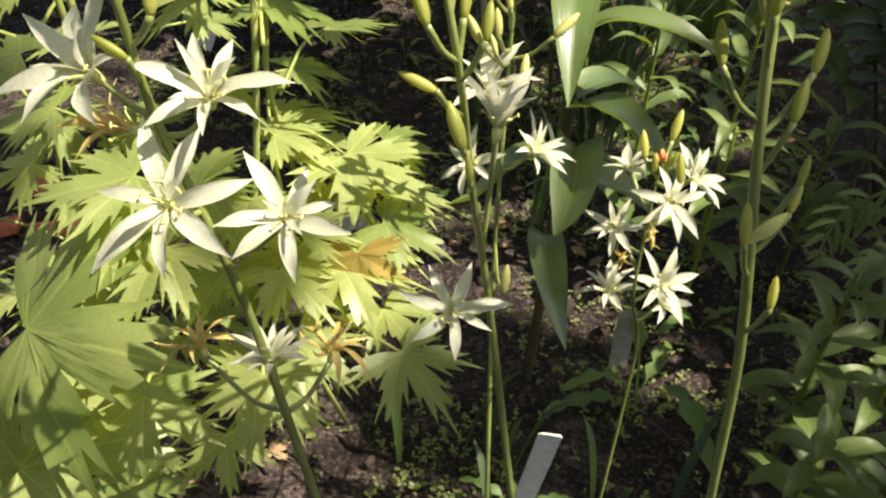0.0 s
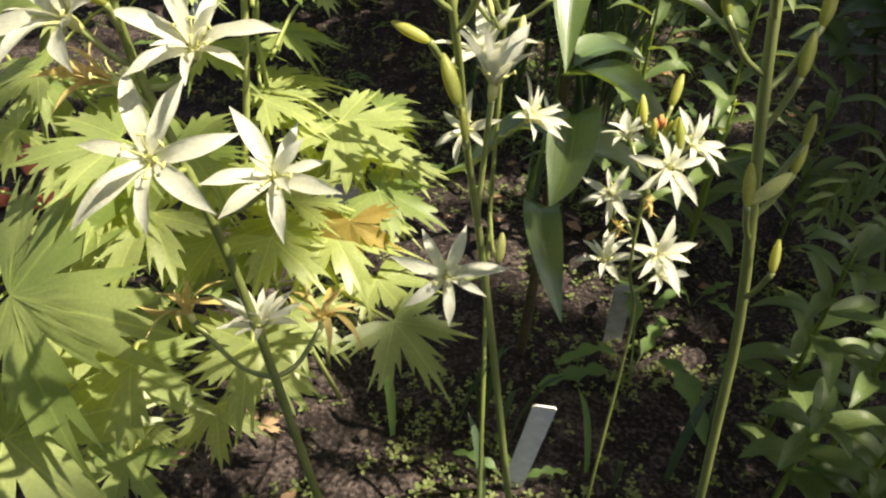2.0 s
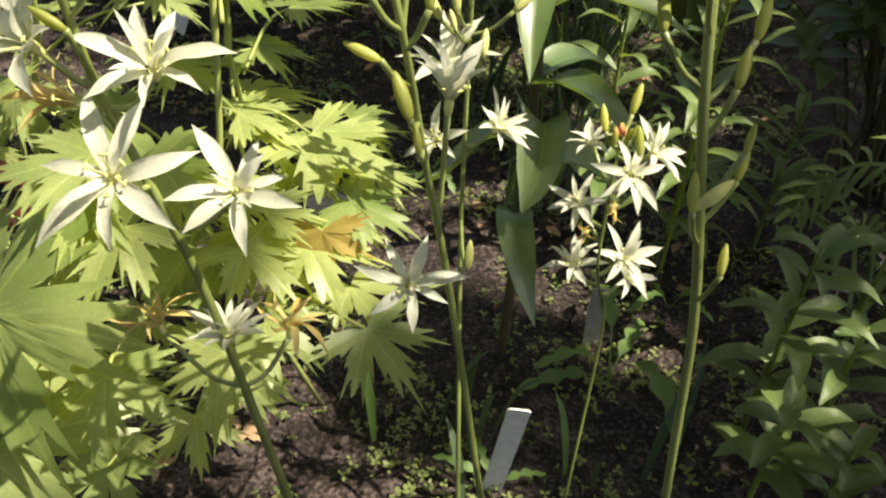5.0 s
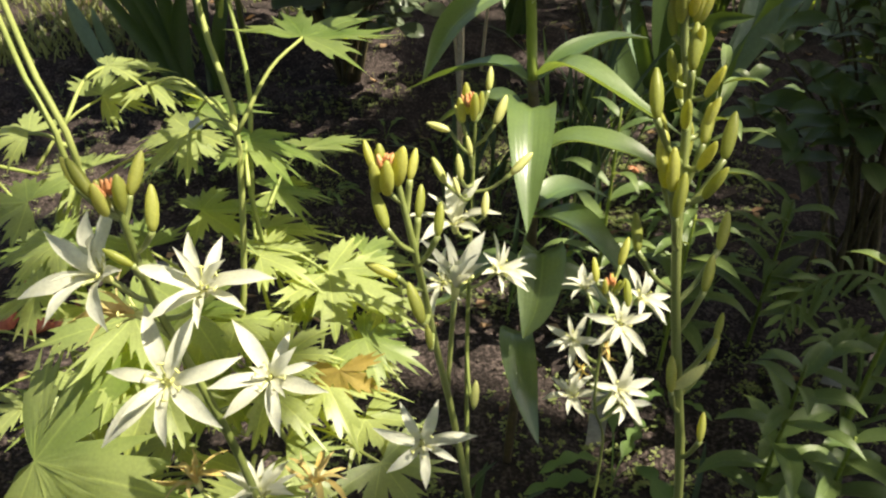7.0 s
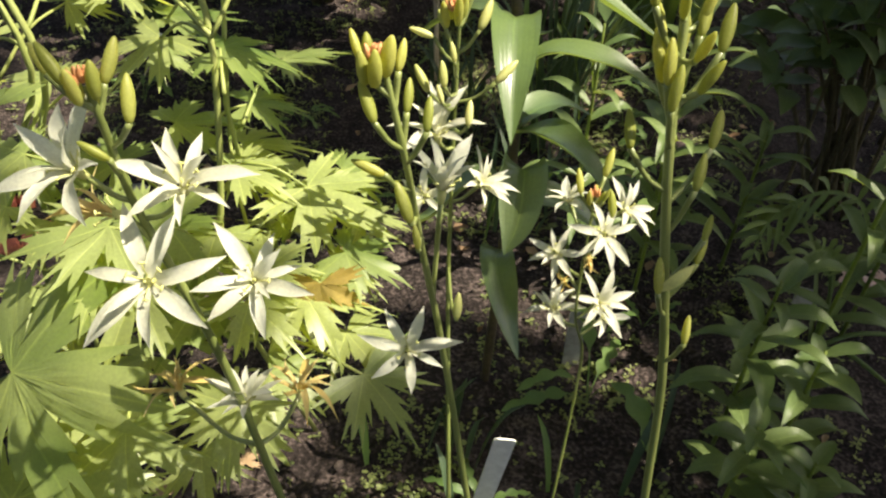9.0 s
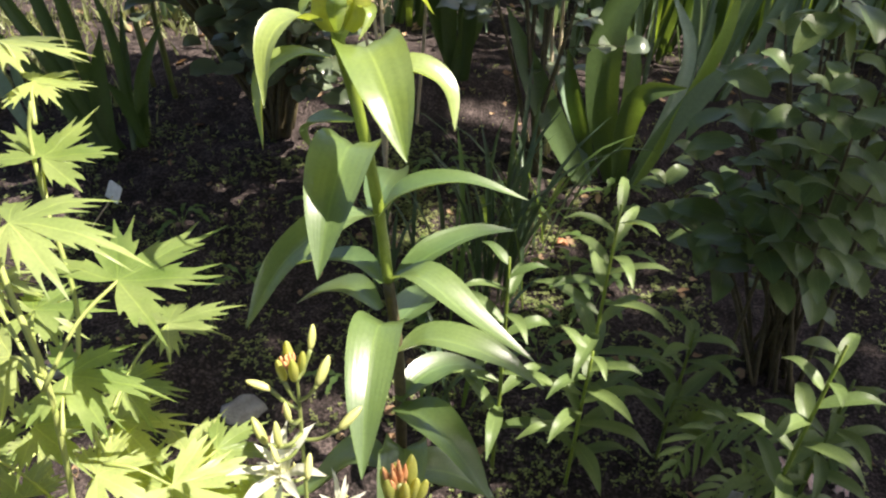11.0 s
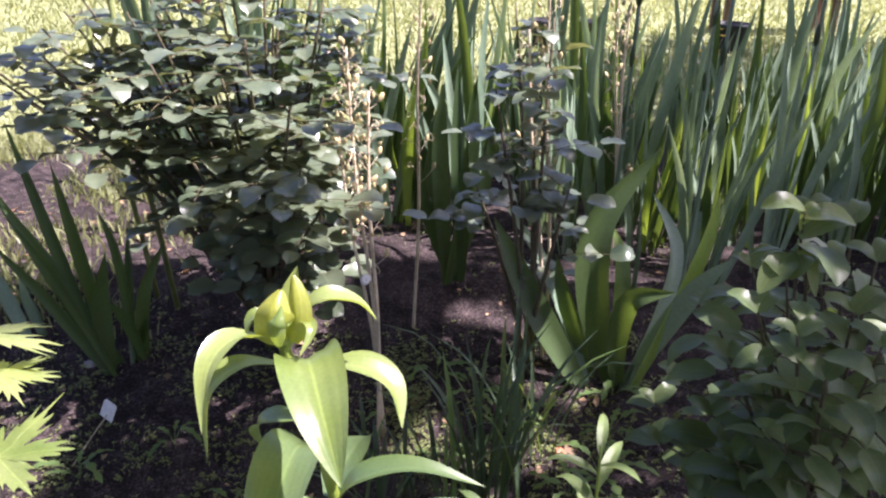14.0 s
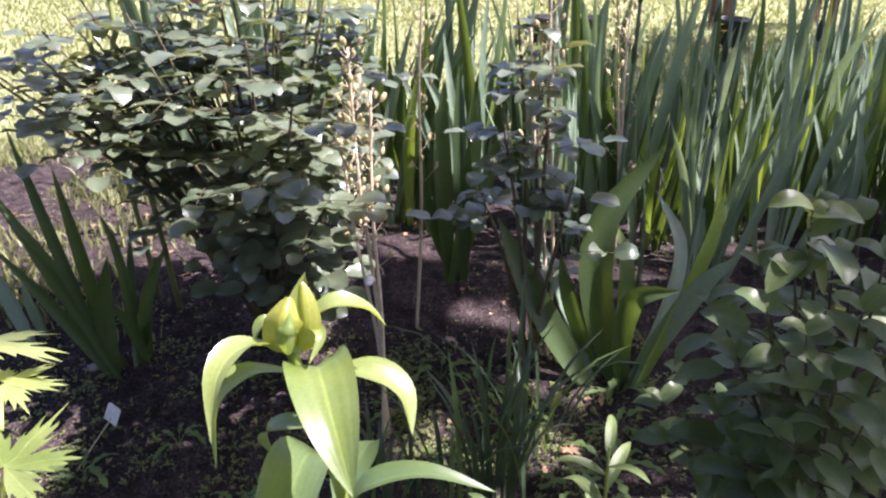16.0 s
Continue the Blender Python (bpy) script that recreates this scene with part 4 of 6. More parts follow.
for at, r, fw, nr, st, mat, droop in (
        ((-0.072, 0.553, 0.558), 0.078, (0.6, 0.8, 0.05), (0.0, -0.04, 1), NODE, None, 0.08),
        ((-0.094, 0.685, 0.404), 0.06, (0.8, 0.6, 0), (-0.05, 0.0, 1), (-0.1202, 0.5781, 0.3891), None, 0.25),
        ((-0.1206, 0.541, 0.4781), 0.062, toward(0.9, 0.3, 0), (0.1, 0.0, 1), (-0.1128, 0.4994, 0.4611), None, 0.3),
        ((-0.1705, 0.5652, 0.4748), 0.055, toward(-0.5, -0.6, 0.3), (-0.2, -0.7, 0.8), NODE, None, 0.3),
        ((-0.2246, 0.6444, 0.4819), 0.05, toward(0.9, 0.2, 0), (0.1, 0.0, 1), NODE, None, 0.3),
        ((-0.2606, 0.6551, 0.4955), 0.05, toward(0.8, 0.4, 0), (0, 0.05, 1), (-0.2659, 0.5617, 0.481), None, 0.3),
        ((-0.2899, 0.5494, 0.479), 0.042, toward(-0.5, 0.3, 0), (0, -0.4, 1), (-0.2591, 0.5425, 0.4707), None, 0.3),
        ((-0.1278, 0.6053, 0.3573), 0.06, toward(0.9, 0.3, 0), (0.0, 0.0, 1), (-0.12, 0.5615, 0.3642), None, 0.25),
        ((-0.0629, 0.5369, 0.3562), 0.076, toward(0.7, -0.4, 0.2), (0.1, -0.3, 1), (-0.1161, 0.5447, 0.3754), None, 0.25),
        ((-0.1308, 0.5796, 0.341), 0.05, toward(0.7, 0.3, 0.0), (0.0, -0.05, 1), None, None, 0.25),
        ((-0.0333, 0.4942, 0.305), 0.048, toward(0.9, 0.3, 0), (0.1, -0.15, 1), (-0.0744, 0.5051, 0.2823), None, 0.3),
        ((-0.0467, 0.4376, 0.3344), 0.043, toward(0.1, -1, 0.3), (0.0, -1, 0.4), (-0.0883, 0.5114, 0.281), M_AUTUMN, 0.4),
        ((-0.0127, 0.3812, 0.2935), 0.056, toward(0.6, -0.7, 0.2), (0.25, -0.6, 0.9), (-0.1199, 0.4626, 0.248), None, 0.35),
        ((-0.237, 0.342, 0.341), 0.115, toward(0.95, -0.12, 0.1), (-0.5, -0.62, 0.7), (-0.29, 0.37, 0.25), None, 0.3),
        ((-0.245, 0.30, 0.262), 0.1, toward(0.8, 0.35, 0.1), (0.05, -0.5, 0.9), (-0.27, 0.36, 0.2), None, 0.35),
        ((-0.0932, 0.3233, 0.3279), 0.05, toward(-0.1, -1, 0.2), (-0.1, -1, 0.7), (-0.1039, 0.3788, 0.3037), None, 0.35),
        ((-0.1636, 0.3158, 0.3138), 0.052, toward(0.1, -1, 0.1), (-0.1, -1, 0.6), (-0.1755, 0.365, 0.2823), None, 0.35),
        ((-0.1766, 0.4021, 0.4147), 0.062, toward(-0.9, -0.35, 0.1), (-0.05, -0.4, 1), (-0.1651, 0.4492, 0.3447), None, 0.3),
        ((-0.2716, 0.5093, 0.4032), 0.055, toward(-0.8, -0.1, 0.2), (-0.1, -0.35, 1), (-0.2438, 0.5271, 0.3616), None, 0.3),
        ((-0.2947, 0.5019, 0.3591), 0.045, toward(-0.6, -0.5, 0.2), (-0.1, -0.5, 1), None, None, 0.35),
        ((-0.1578, 0.3756, 0.3803), 0.05, toward(-0.3, -0.8, 0.3), (0.0, -0.7, 0.9), (-0.148, 0.4322, 0.3229), None, 0.4),
        ((-0.0809, 0.3765, 0.3017), 0.05, toward(0.6, -0.3, 0.1), (0.1, -0.35, 1), None, None, 0.35),
        ((-0.1372, 0.422, 0.3264), 0.055, toward(-0.6, -0.2, 0.1), (0.0, -0.3, 1), None, None, 0.3),
        ((-0.1635, 0.7016, 0.6373), 0.046, toward(0.95, 0.2, 0), (0.0, -0.15, 1), (-0.1522, 0.6637, 0.6199), None, 0.3),
        ((-0.1424, 0.6396, 0.6044), 0.06, toward(0.2, 0.9, 0), (0.0, -0.35, 1), (-0.1309, 0.6017, 0.5696), None, 0.25),
        ((-0.1019, 0.5011, 0.639), 0.058, toward(0.95, 0.2, 0), (0.0, -0.2, 1), (-0.1384, 0.5843, 0.5617), None, 0.5),
        ((-0.1892, 0.7207, 0.6613), 0.06, toward(0.95, 0.1, 0), (0.0, 0.15, 1), (-0.1571, 0.6767, 0.6548), None, 0.5),
        ((-0.1799, 0.6299, 0.4655), 0.052, toward(0.95, 0.2, 0), (0.0, -0.1, 1), NODE, None, 0.3),
        ((-0.1174, 0.6115, 0.3948), 0.055, toward(0.9, 0.2, 0), (0.0, -0.1, 1), (-0.1547, 0.5908, 0.3787), None, 0.3),
        ((-0.1699, 0.56, 0.4029), 0.055, toward(0.6, 0.4, 0), (0.0, -0.3, 1), None, None, 0.3),
        ((-0.017, 0.573, 0.3), 0.05, toward(0.9, 0.1, 0), (0.1, -0.1, 1), None, None, 0.3),
        ((-0.1507, 0.4359, 0.3895), 0.066, toward(-0.9, -0.2, 0.1), (0.0, -0.35, 1), (-0.1391, 0.4704, 0.337), None, 0.3),
        ((-0.1815, 0.3871, 0.3908), 0.05, toward(-0.7, -0.5, 0.1), (-0.1, -0.5, 1), None, None, 0.3),
        ((-0.0973, 0.4155, 0.3346), 0.05, toward(0.5, -0.6, 0.1), (0.1, -0.4, 1), None, None, 0.3),
        ((-0.0978, 0.5567, 0.3351), 0.055, (0.8, 0.5, 0), (0.0, -0.1, 1), None, None, 0.2),
        ((-0.0456, 0.5442, 0.3262), 0.05, (0.9, 0.2, 0), (0.0, -0.1, 1), None, None, 0.2),
        ((-0.0289, 0.4734, 0.3364), 0.05, (0.9, -0.3, 0), (0.1, -0.25, 1), None, None, 0.3),
        ((-0.1707, 0.48, 0.359), 0.055, (-0.4, 0.8, 0), (0.0, -0.2, 1), None, None, 0.2),
        ((-0.0864, 0.4377, 0.3491), 0.05, (0.5, 0.7, 0), (0.0, -0.3, 1), None, None, 0.3),
        ((-0.0685, 0.5963, 0.327), 0.055, toward(0.8, 0.3, 0), (0.0, -0.15, 1), None, None, 0.3),
        ((-0.1197, 0.5352, 0.3736), 0.055, toward(0.5, 0.4, 0), (0.0, -0.2, 1), None, None, 0.3),
        ((-0.0774, 0.5543, 0.3201), 0.055, toward(0.7, 0.1, 0), (0.0, -0.15, 1), None, None, 0.3),
        ((-0.2714, 0.5866, 0.4277), 0.055, toward(-0.6, 0.3, 0), (0.0, -0.3, 1), None, None, 0.3),
        ((-0.2696, 0.4838, 0.4539), 0.06, toward(-0.6, 0.1, 0), (0.0, -0.35, 1), None, None, 0.3),
        ((-0.12, 0.424, 0.228), 0.062, toward(-0.1, -1, 0.1), (0.0, -1.5, 0.8), (-0.115, 0.50, 0.17), None, 0.25),
        ((-0.205, 0.380, 0.25), 0.058, toward(0.05, -1, 0.1), (0.1, -1.6, 0.7), (-0.19, 0.46, 0.19), None, 0.25),
        ((-0.155, 0.41, 0.165), 0.052, toward(0.2, -1, 0.1), (-0.1, -1.3, 0.8), (-0.13, 0.49, 0.13), None, 0.25),
        ((-0.21, 0.36, 0.165), 0.05, toward(-0.2, -1, 0.1), (-0.1, -1.3, 0.8), (-0.18, 0.46, 0.12), None, 0.25)):
    if r < 0.1 and mat is None:
        nr = (nr[0], nr[1] * 0.55 + 0.06, nr[2])
    lark_leaf(lark, at, r, fw, nr, st, mat, droop, label="yellowed leaf" if mat is M_AUTUMN else "")
# lower leaves of the clump, half hidden
for i in range(12):
    a = random.uniform(0, 2 * math.pi)
    r = math.sqrt(random.random())
    at = Vector((-0.27 + 0.1 * r * math.cos(a), 0.45 + 0.15 * r * math.sin(a), random.uniform(0.1, 0.26)))
    d = Vector((at.x + 0.13, at.y - 0.55, -0.1))
    lark_leaf(lark, at, random.uniform(0.045, 0.07), d + Vector((random.uniform(-.1, .1), random.uniform(-.1, .1), 0)), (random.uniform(-.4, .4), random.uniform(-.5, 0.2), 1), None, M_LARK, 0.3)
# the middle tier, held level
for i in range(11):
    at = Vector((-0.23 + 0.021 * i + random.uniform(-0.015, 0.015), random.uniform(0.43, 0.60), random.uniform(0.27, 0.37)))
    d = Vector((at.x + 0.12, at.y - 0.54, 0.0))
    lark_leaf(lark, at, random.uniform(0.048, 0.062), d + Vector((random.uniform(-.05, .05), random.uniform(-.06, .02), 0)), (random.uniform(-.15, .15), random.uniform(-.25, 0.1), 1), at - d * 0.6 - Vector((0, 0, 0.06)), None, 0.3)
lark = larkspur(-0.33, 0.62, [
    ([(-0.33, 0.64, 0.0), (-0.32, 0.62, 0.3), (-0.2502, 0.5325, 0.4563), (-0.271, 0.5457, 0.529), (-0.2857, 0.5581, 0.5829), (-0.2987, 0.5704, 0.6367)], 0.003),
    ([(-0.36, 0.62, 0.0), (-0.34, 0.62, 0.3), (-0.2635, 0.5418, 0.4512), (-0.2845, 0.5556, 0.525), (-0.2993, 0.5686, 0.5797), (-0.3124, 0.5815, 0.6345)], 0.0027)],
    "larkspur stems in shade beside the flowering spikes")
for i in range(13):
    a = random.uniform(0, 2 * math.pi)
    r = math.sqrt(random.random())
    at = Vector((-0.36 + 0.17 * r * math.cos(a), 0.64 + 0.2 * r * math.sin(a), random.uniform(0.1, 0.46)))
    s = Vector((-0.33, 0.62, at.z - 0.05))
    lark_leaf(lark, at, random.uniform(0.04, 0.06), at - s + Vector((0.01, 0, 0)), (random.uniform(-.3, .3), random.uniform(-.6, 0.1), 1), s, None, 0.35)


# ---- irises ----
def sword(s):
    """Narrow at the foot, broadest past the middle, drawn out to a point."""
    return (0.5 + 0.5 * math.sin(min(1, s / 0.5) * math.pi / 2)) * (1 if s < 0.5 else max(0, 1 - ((s - 0.5) / 0.5) ** 1.9) + 0.012)


def iris_leaf(plant, base, tip, width, bow=(0, 0, 0), mat=None, hint=None, twist=0.0):
    a, b = Vector(base), Vector(tip)
    c = Vector(bow)
    width = width * 1.25
    bm = bmesh.new()
    blade(bm, [a, a.lerp(b, 0.36) + c * 0.8, a.lerp(b, 0.7) + c, b], width, hint or (0.25, -1, 0.1), 0.3, sword, n=14, across=4, twist=twist, wave=0.03, rib=0.03)
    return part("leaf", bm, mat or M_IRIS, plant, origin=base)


def iris_clump(x, y, label, group="irises in the bed"):
    return thing("iris", on_ground(x, y), label, "iris plant", group)


# broad fan in the middle of the bed
iris = iris_clump(0.598, 1.585, "iris fan with broad dark leaves and a few bluish ones")
root = spot(iris)
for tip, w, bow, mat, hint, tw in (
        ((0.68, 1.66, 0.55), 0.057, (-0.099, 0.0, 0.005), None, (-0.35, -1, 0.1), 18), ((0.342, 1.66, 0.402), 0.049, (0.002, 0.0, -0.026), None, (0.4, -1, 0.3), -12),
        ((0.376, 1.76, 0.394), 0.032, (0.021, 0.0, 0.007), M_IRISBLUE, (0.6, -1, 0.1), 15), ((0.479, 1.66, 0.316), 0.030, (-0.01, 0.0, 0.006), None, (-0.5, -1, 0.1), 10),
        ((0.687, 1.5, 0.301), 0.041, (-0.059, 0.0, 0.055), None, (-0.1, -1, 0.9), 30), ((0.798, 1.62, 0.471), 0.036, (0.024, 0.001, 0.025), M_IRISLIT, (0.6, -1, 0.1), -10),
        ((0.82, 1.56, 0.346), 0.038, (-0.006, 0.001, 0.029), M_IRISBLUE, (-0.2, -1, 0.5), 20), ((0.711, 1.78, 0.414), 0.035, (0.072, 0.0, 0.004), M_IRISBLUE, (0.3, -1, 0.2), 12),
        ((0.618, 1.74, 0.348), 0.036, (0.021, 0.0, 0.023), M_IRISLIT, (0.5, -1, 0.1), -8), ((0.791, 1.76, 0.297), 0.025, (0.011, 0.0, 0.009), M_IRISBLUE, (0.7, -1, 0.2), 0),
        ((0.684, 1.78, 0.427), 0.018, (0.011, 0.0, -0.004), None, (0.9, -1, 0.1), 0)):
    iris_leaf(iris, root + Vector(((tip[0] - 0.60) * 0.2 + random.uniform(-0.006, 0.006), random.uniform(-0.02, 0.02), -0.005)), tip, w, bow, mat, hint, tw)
# fan at the bed's other side
for bx, tips, lab in (
        ((-0.495, 1.646), (((-0.654, 1.73, 0.594), 0.029, (0.002, 0, 0)), ((-0.588, 1.75, 0.498), 0.031, (0.003, 0, 0)), ((-0.478, 1.68, 0.323), 0.036, (-0.018, 0, -0.02)), ((-0.712, 1.68, 0.349), 0.031, (0.028, 0, -0.024)),
                            ((-0.723, 1.75, 0.453), 0.029, (0.012, 0, -0.019)), ((-0.625, 1.62, 0.413), 0.02, (0.009, 0, 0)), ((-0.79, 1.87, 0.39), 0.03, (0, 0, 0.01))), "iris fan of dark leaves leaning outwards"),
        ((-0.448, 1.679), (((-0.508, 1.75, 0.391), 0.028, (0.016, 0, 0.022)), ((-0.37, 1.74, 0.324), 0.026, (-0.032, 0, -0.024)), ((-0.464, 1.62, 0.235), 0.023, (0.006, 0, 0.013)), ((-0.469, 1.8, 0.334), 0.018, (0, 0, 0.005)), ((-0.418, 1.7, 0.158), 0.018, (0, 0, 0))), "small iris fan with dark folded leaves"),
        ((-0.6897, 1.754, 0.0073), (((-0.7911, 1.804, 0.24), 0.03, (0, 0, 0)), ((-0.7427, 1.818, 0.2038), 0.026, (0, 0, 0)), ((-0.7273, 1.815, 0.1467), 0.024, (0, 0, 0))), "iris fan with pale bluish leaves in half shade"),
        ((0.2757, 1.967, 0.1152), (((0.247, 2.019, 0.6167), 0.04, (-0.01, 0, 0)), ((0.3348, 2.037, 0.5924), 0.036, (0.01, 0, 0)), ((0.1922, 1.995, 0.4271), 0.032, (-0.02, 0, 0)), ((0.3723, 2.063, 0.4795), 0.032, (0.02, 0, 0)),
                                  ((0.2981, 2.235, 0.6193), 0.034, (0, 0, 0)), ((0.2228, 2.136, 0.5062), 0.03, (-0.01, 0, 0)), ((0.3033, 1.958, 0.4798), 0.03, (0, 0, 0))), "upright iris fan of dark green sword leaves")):
    iris = iris_clump(bx[0], bx[1], lab)
    root = spot(iris)
    for tip, w, bow in tips:
        iris_leaf(iris, root + Vector((random.uniform(-0.025, 0.025), random.uniform(-0.02, 0.02), -0.005)), tip, w * 0.92, bow, M_IRISBLUE if "bluish" in lab else None, (random.uniform(-0.5, 0.5), -1, 0.1), random.uniform(-20, 20))


# the iris drift behind: three fans built once, then repeated
def drift_fan(leaves, tall, blue):
    """A fan of upright leaves; blue is the share of bluish ones."""
    plant = thing("iris", (0, 0, 0), "tall iris fan with upright grey-green sword leaves", "iris plant", "iris drift")
    for i in range(leaves):
        f = (i + 0.5) / leaves * 2 - 1
        L = tall * random.uniform(0.55, 1.05) * (1 - 0.25 * abs(f))
        tip = Vector((f * 0.12 * tall / 0.5 + random.uniform(-0.05, 0.05), random.uniform(-0.1, 0.1), L))
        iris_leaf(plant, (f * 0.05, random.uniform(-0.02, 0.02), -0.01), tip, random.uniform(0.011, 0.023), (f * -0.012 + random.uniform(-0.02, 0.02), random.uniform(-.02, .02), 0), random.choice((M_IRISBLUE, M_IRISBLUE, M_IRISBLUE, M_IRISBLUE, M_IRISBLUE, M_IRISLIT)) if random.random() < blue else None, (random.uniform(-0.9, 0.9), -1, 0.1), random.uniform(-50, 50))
    return plant


FANS = [drift_fan(10, 0.68, 0.85), drift_fan(10, 0.56, 0.7), drift_fan(9, 0.74, 0.85), drift_fan(9, 0.52, 0.55)]
used = set()
spots = []
for cx, cy, nx, ny, sx, sy in ((0.9, 1.95, 2, 2, 0.22, 0.26), (0.6, 2.12, 3, 1, 0.18, 0.24), (1.15, 2.2, 2, 2, 0.26, 0.22), (0.85, 2.85, 5, 1, 0.28, 0.2), (0.15, 3.0, 8, 1, 0.27, 0.2), (1.32, 2.0, 3, 4, 0.22, 0.25), (0.35, 2.35, 3, 2, 0.2, 0.3), (-0.2, 2.5, 2, 2, 0.28, 0.3), (1.95, 2.3, 3, 3, 0.25, 0.3), (1.2, 2.5, 3, 1, 0.3, 0.25), (0.75, 2.6, 4, 1, 0.34, 0.25), (-0.45, 2.35, 4, 1, 0.2, 0.2), (-0.6, 2.75, 6, 1, 0.24, 0.2), (0.6, 2.4, 4, 1, 0.2, 0.2), (1.7, 2.15, 2, 2, 0.2, 0.3)):
    for i in range(nx):
        for j in range(ny):
            spots.append((cx + i * sx + random.uniform(-0.05, 0.05), cy + j * sy + random.uniform(-0.05, 0.05)))
for i, (x, y) in enumerate(spots):
    k = i % 4
    m = pose(x, y, height(x, y), random.uniform(-5, 5), random.uniform(-5, 5), random.uniform(-60, 60)) @ Matrix.Scale(random.uniform(0.78, 1.05) * (1.5 if x < 0.35 and y > 2.3 else 1.38 if x < 1.0 and y > 2.3 else 1.26 if x > 1.25 or y > 2.3 else 1.08), 4)
    if k in used:
        copy_thing(FANS[k], m)
    else:
        used.add(k)
        FANS[k].matrix_basis = m


def iris_scape(x, y, top, lean):
    base = on_ground(x, y)
    plant = thing("iris_flower_stem", base, "iris flower stem with closed papery buds", "iris stem", "iris stems")
    tip = Vector((x + lean, y, top))
    bm = bmesh.new()
    tube(bm, [base - Vector((0, 0, 0.01)), base.lerp(tip, 0.5) + Vector((0.004, 0, 0)), tip], [0.006, 0.0055, 0.0045], 8, 14)
    part("stem", bm, M_IRISBLUE, plant)
    for k, L in ((1.0, 0.075), (0.8, 0.055), (0.6, 0.05)):
        c = base.lerp(tip, k)
        bm = bmesh.new()
        lathe(bm, facing(c - Vector((0, 0, 0.01)), (random.uniform(-0.15, 0.15), 0, 1)), [(h * L, r * L * 0.26) for h, r in BUD_SHAPE], 8, 0.05)
        part("bud", bm, M_IRIS, plant, origin=c)


for x, y, top, lean in ((0.83, 1.85, 0.84, 0.03), (1.12, 2.0, 0.86, 0.02), (0.92, 2.1, 0.9, 0.0), (1.5, 2.2, 0.9, 0.03), (0.68, 2.0, 0.8, 0.02), (1.9, 2.4, 0.9, 0.0)):
    iris_scape(x, y, top, lean)


# ---- strap-leaved clump in the middle ----
def strap_clump(x, y, count, tall, label, spread=0.5, width=0.008):
    base = on_ground(x, y)
    plant = thing("bulb_clump", base, label, "bulb plant", "strap-leaved clumps")
    for i in range(count):
        a = random.uniform(0, 2 * math.pi)
        d = Vector((math.cos(a), math.sin(a), 0))
        L = tall * random.uniform(0.6, 1.1)
        out = random.uniform(0.1, 1.0) * spread
        b = base + Vector((random.gauss(0, 0.035), random.gauss(0, 0.03), -0.005))
        droop = random.uniform(0, 0.2) * out
        bm = bmesh.new()
        blade(bm, [b, b + d * out * 0.25 * L + Vector((0, 0, L * 0.4)), b + d * out * 0.65 * L + Vector((0, 0, L * (0.75 - droop * 0.4))), b + d * out * 1.15 * L + Vector((0, 0, L * (0.95 - droop * 1.6)))],
              width * random.uniform(0.7, 1.3), d * -1 + Vector((0, 0, 0.1)), 0.4, sword, n=9, across=2)
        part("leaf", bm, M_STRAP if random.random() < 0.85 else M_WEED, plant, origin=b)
    return plant


strap_clump(0.27, 1.2, 30, 0.36, "clump of narrow dark strap leaves flopping outwards", 0.6, 0.0085)
strap_clump(0.37, 1.36, 26, 0.36, "clump of narrow dark strap leaves flopping outwards", 0.7, 0.0085)
strap_clump(0.13, 1.22, 18, 0.22, "sparse clump of narrow strap leaves", 0.8, 0.008)
strap_clump(0.22, 0.95, 16, 0.2, "sparse clump of narrow strap leaves", 0.8, 0.008)
strap_clump(0.05, 0.52, 7, 0.13, "few narrow upright leaves between the flower stems", 0.4, 0.008)
strap_clump(0.24, 0.47, 4, 0.12, "few narrow upright leaves between the flower stems", 0.5, 0.008)


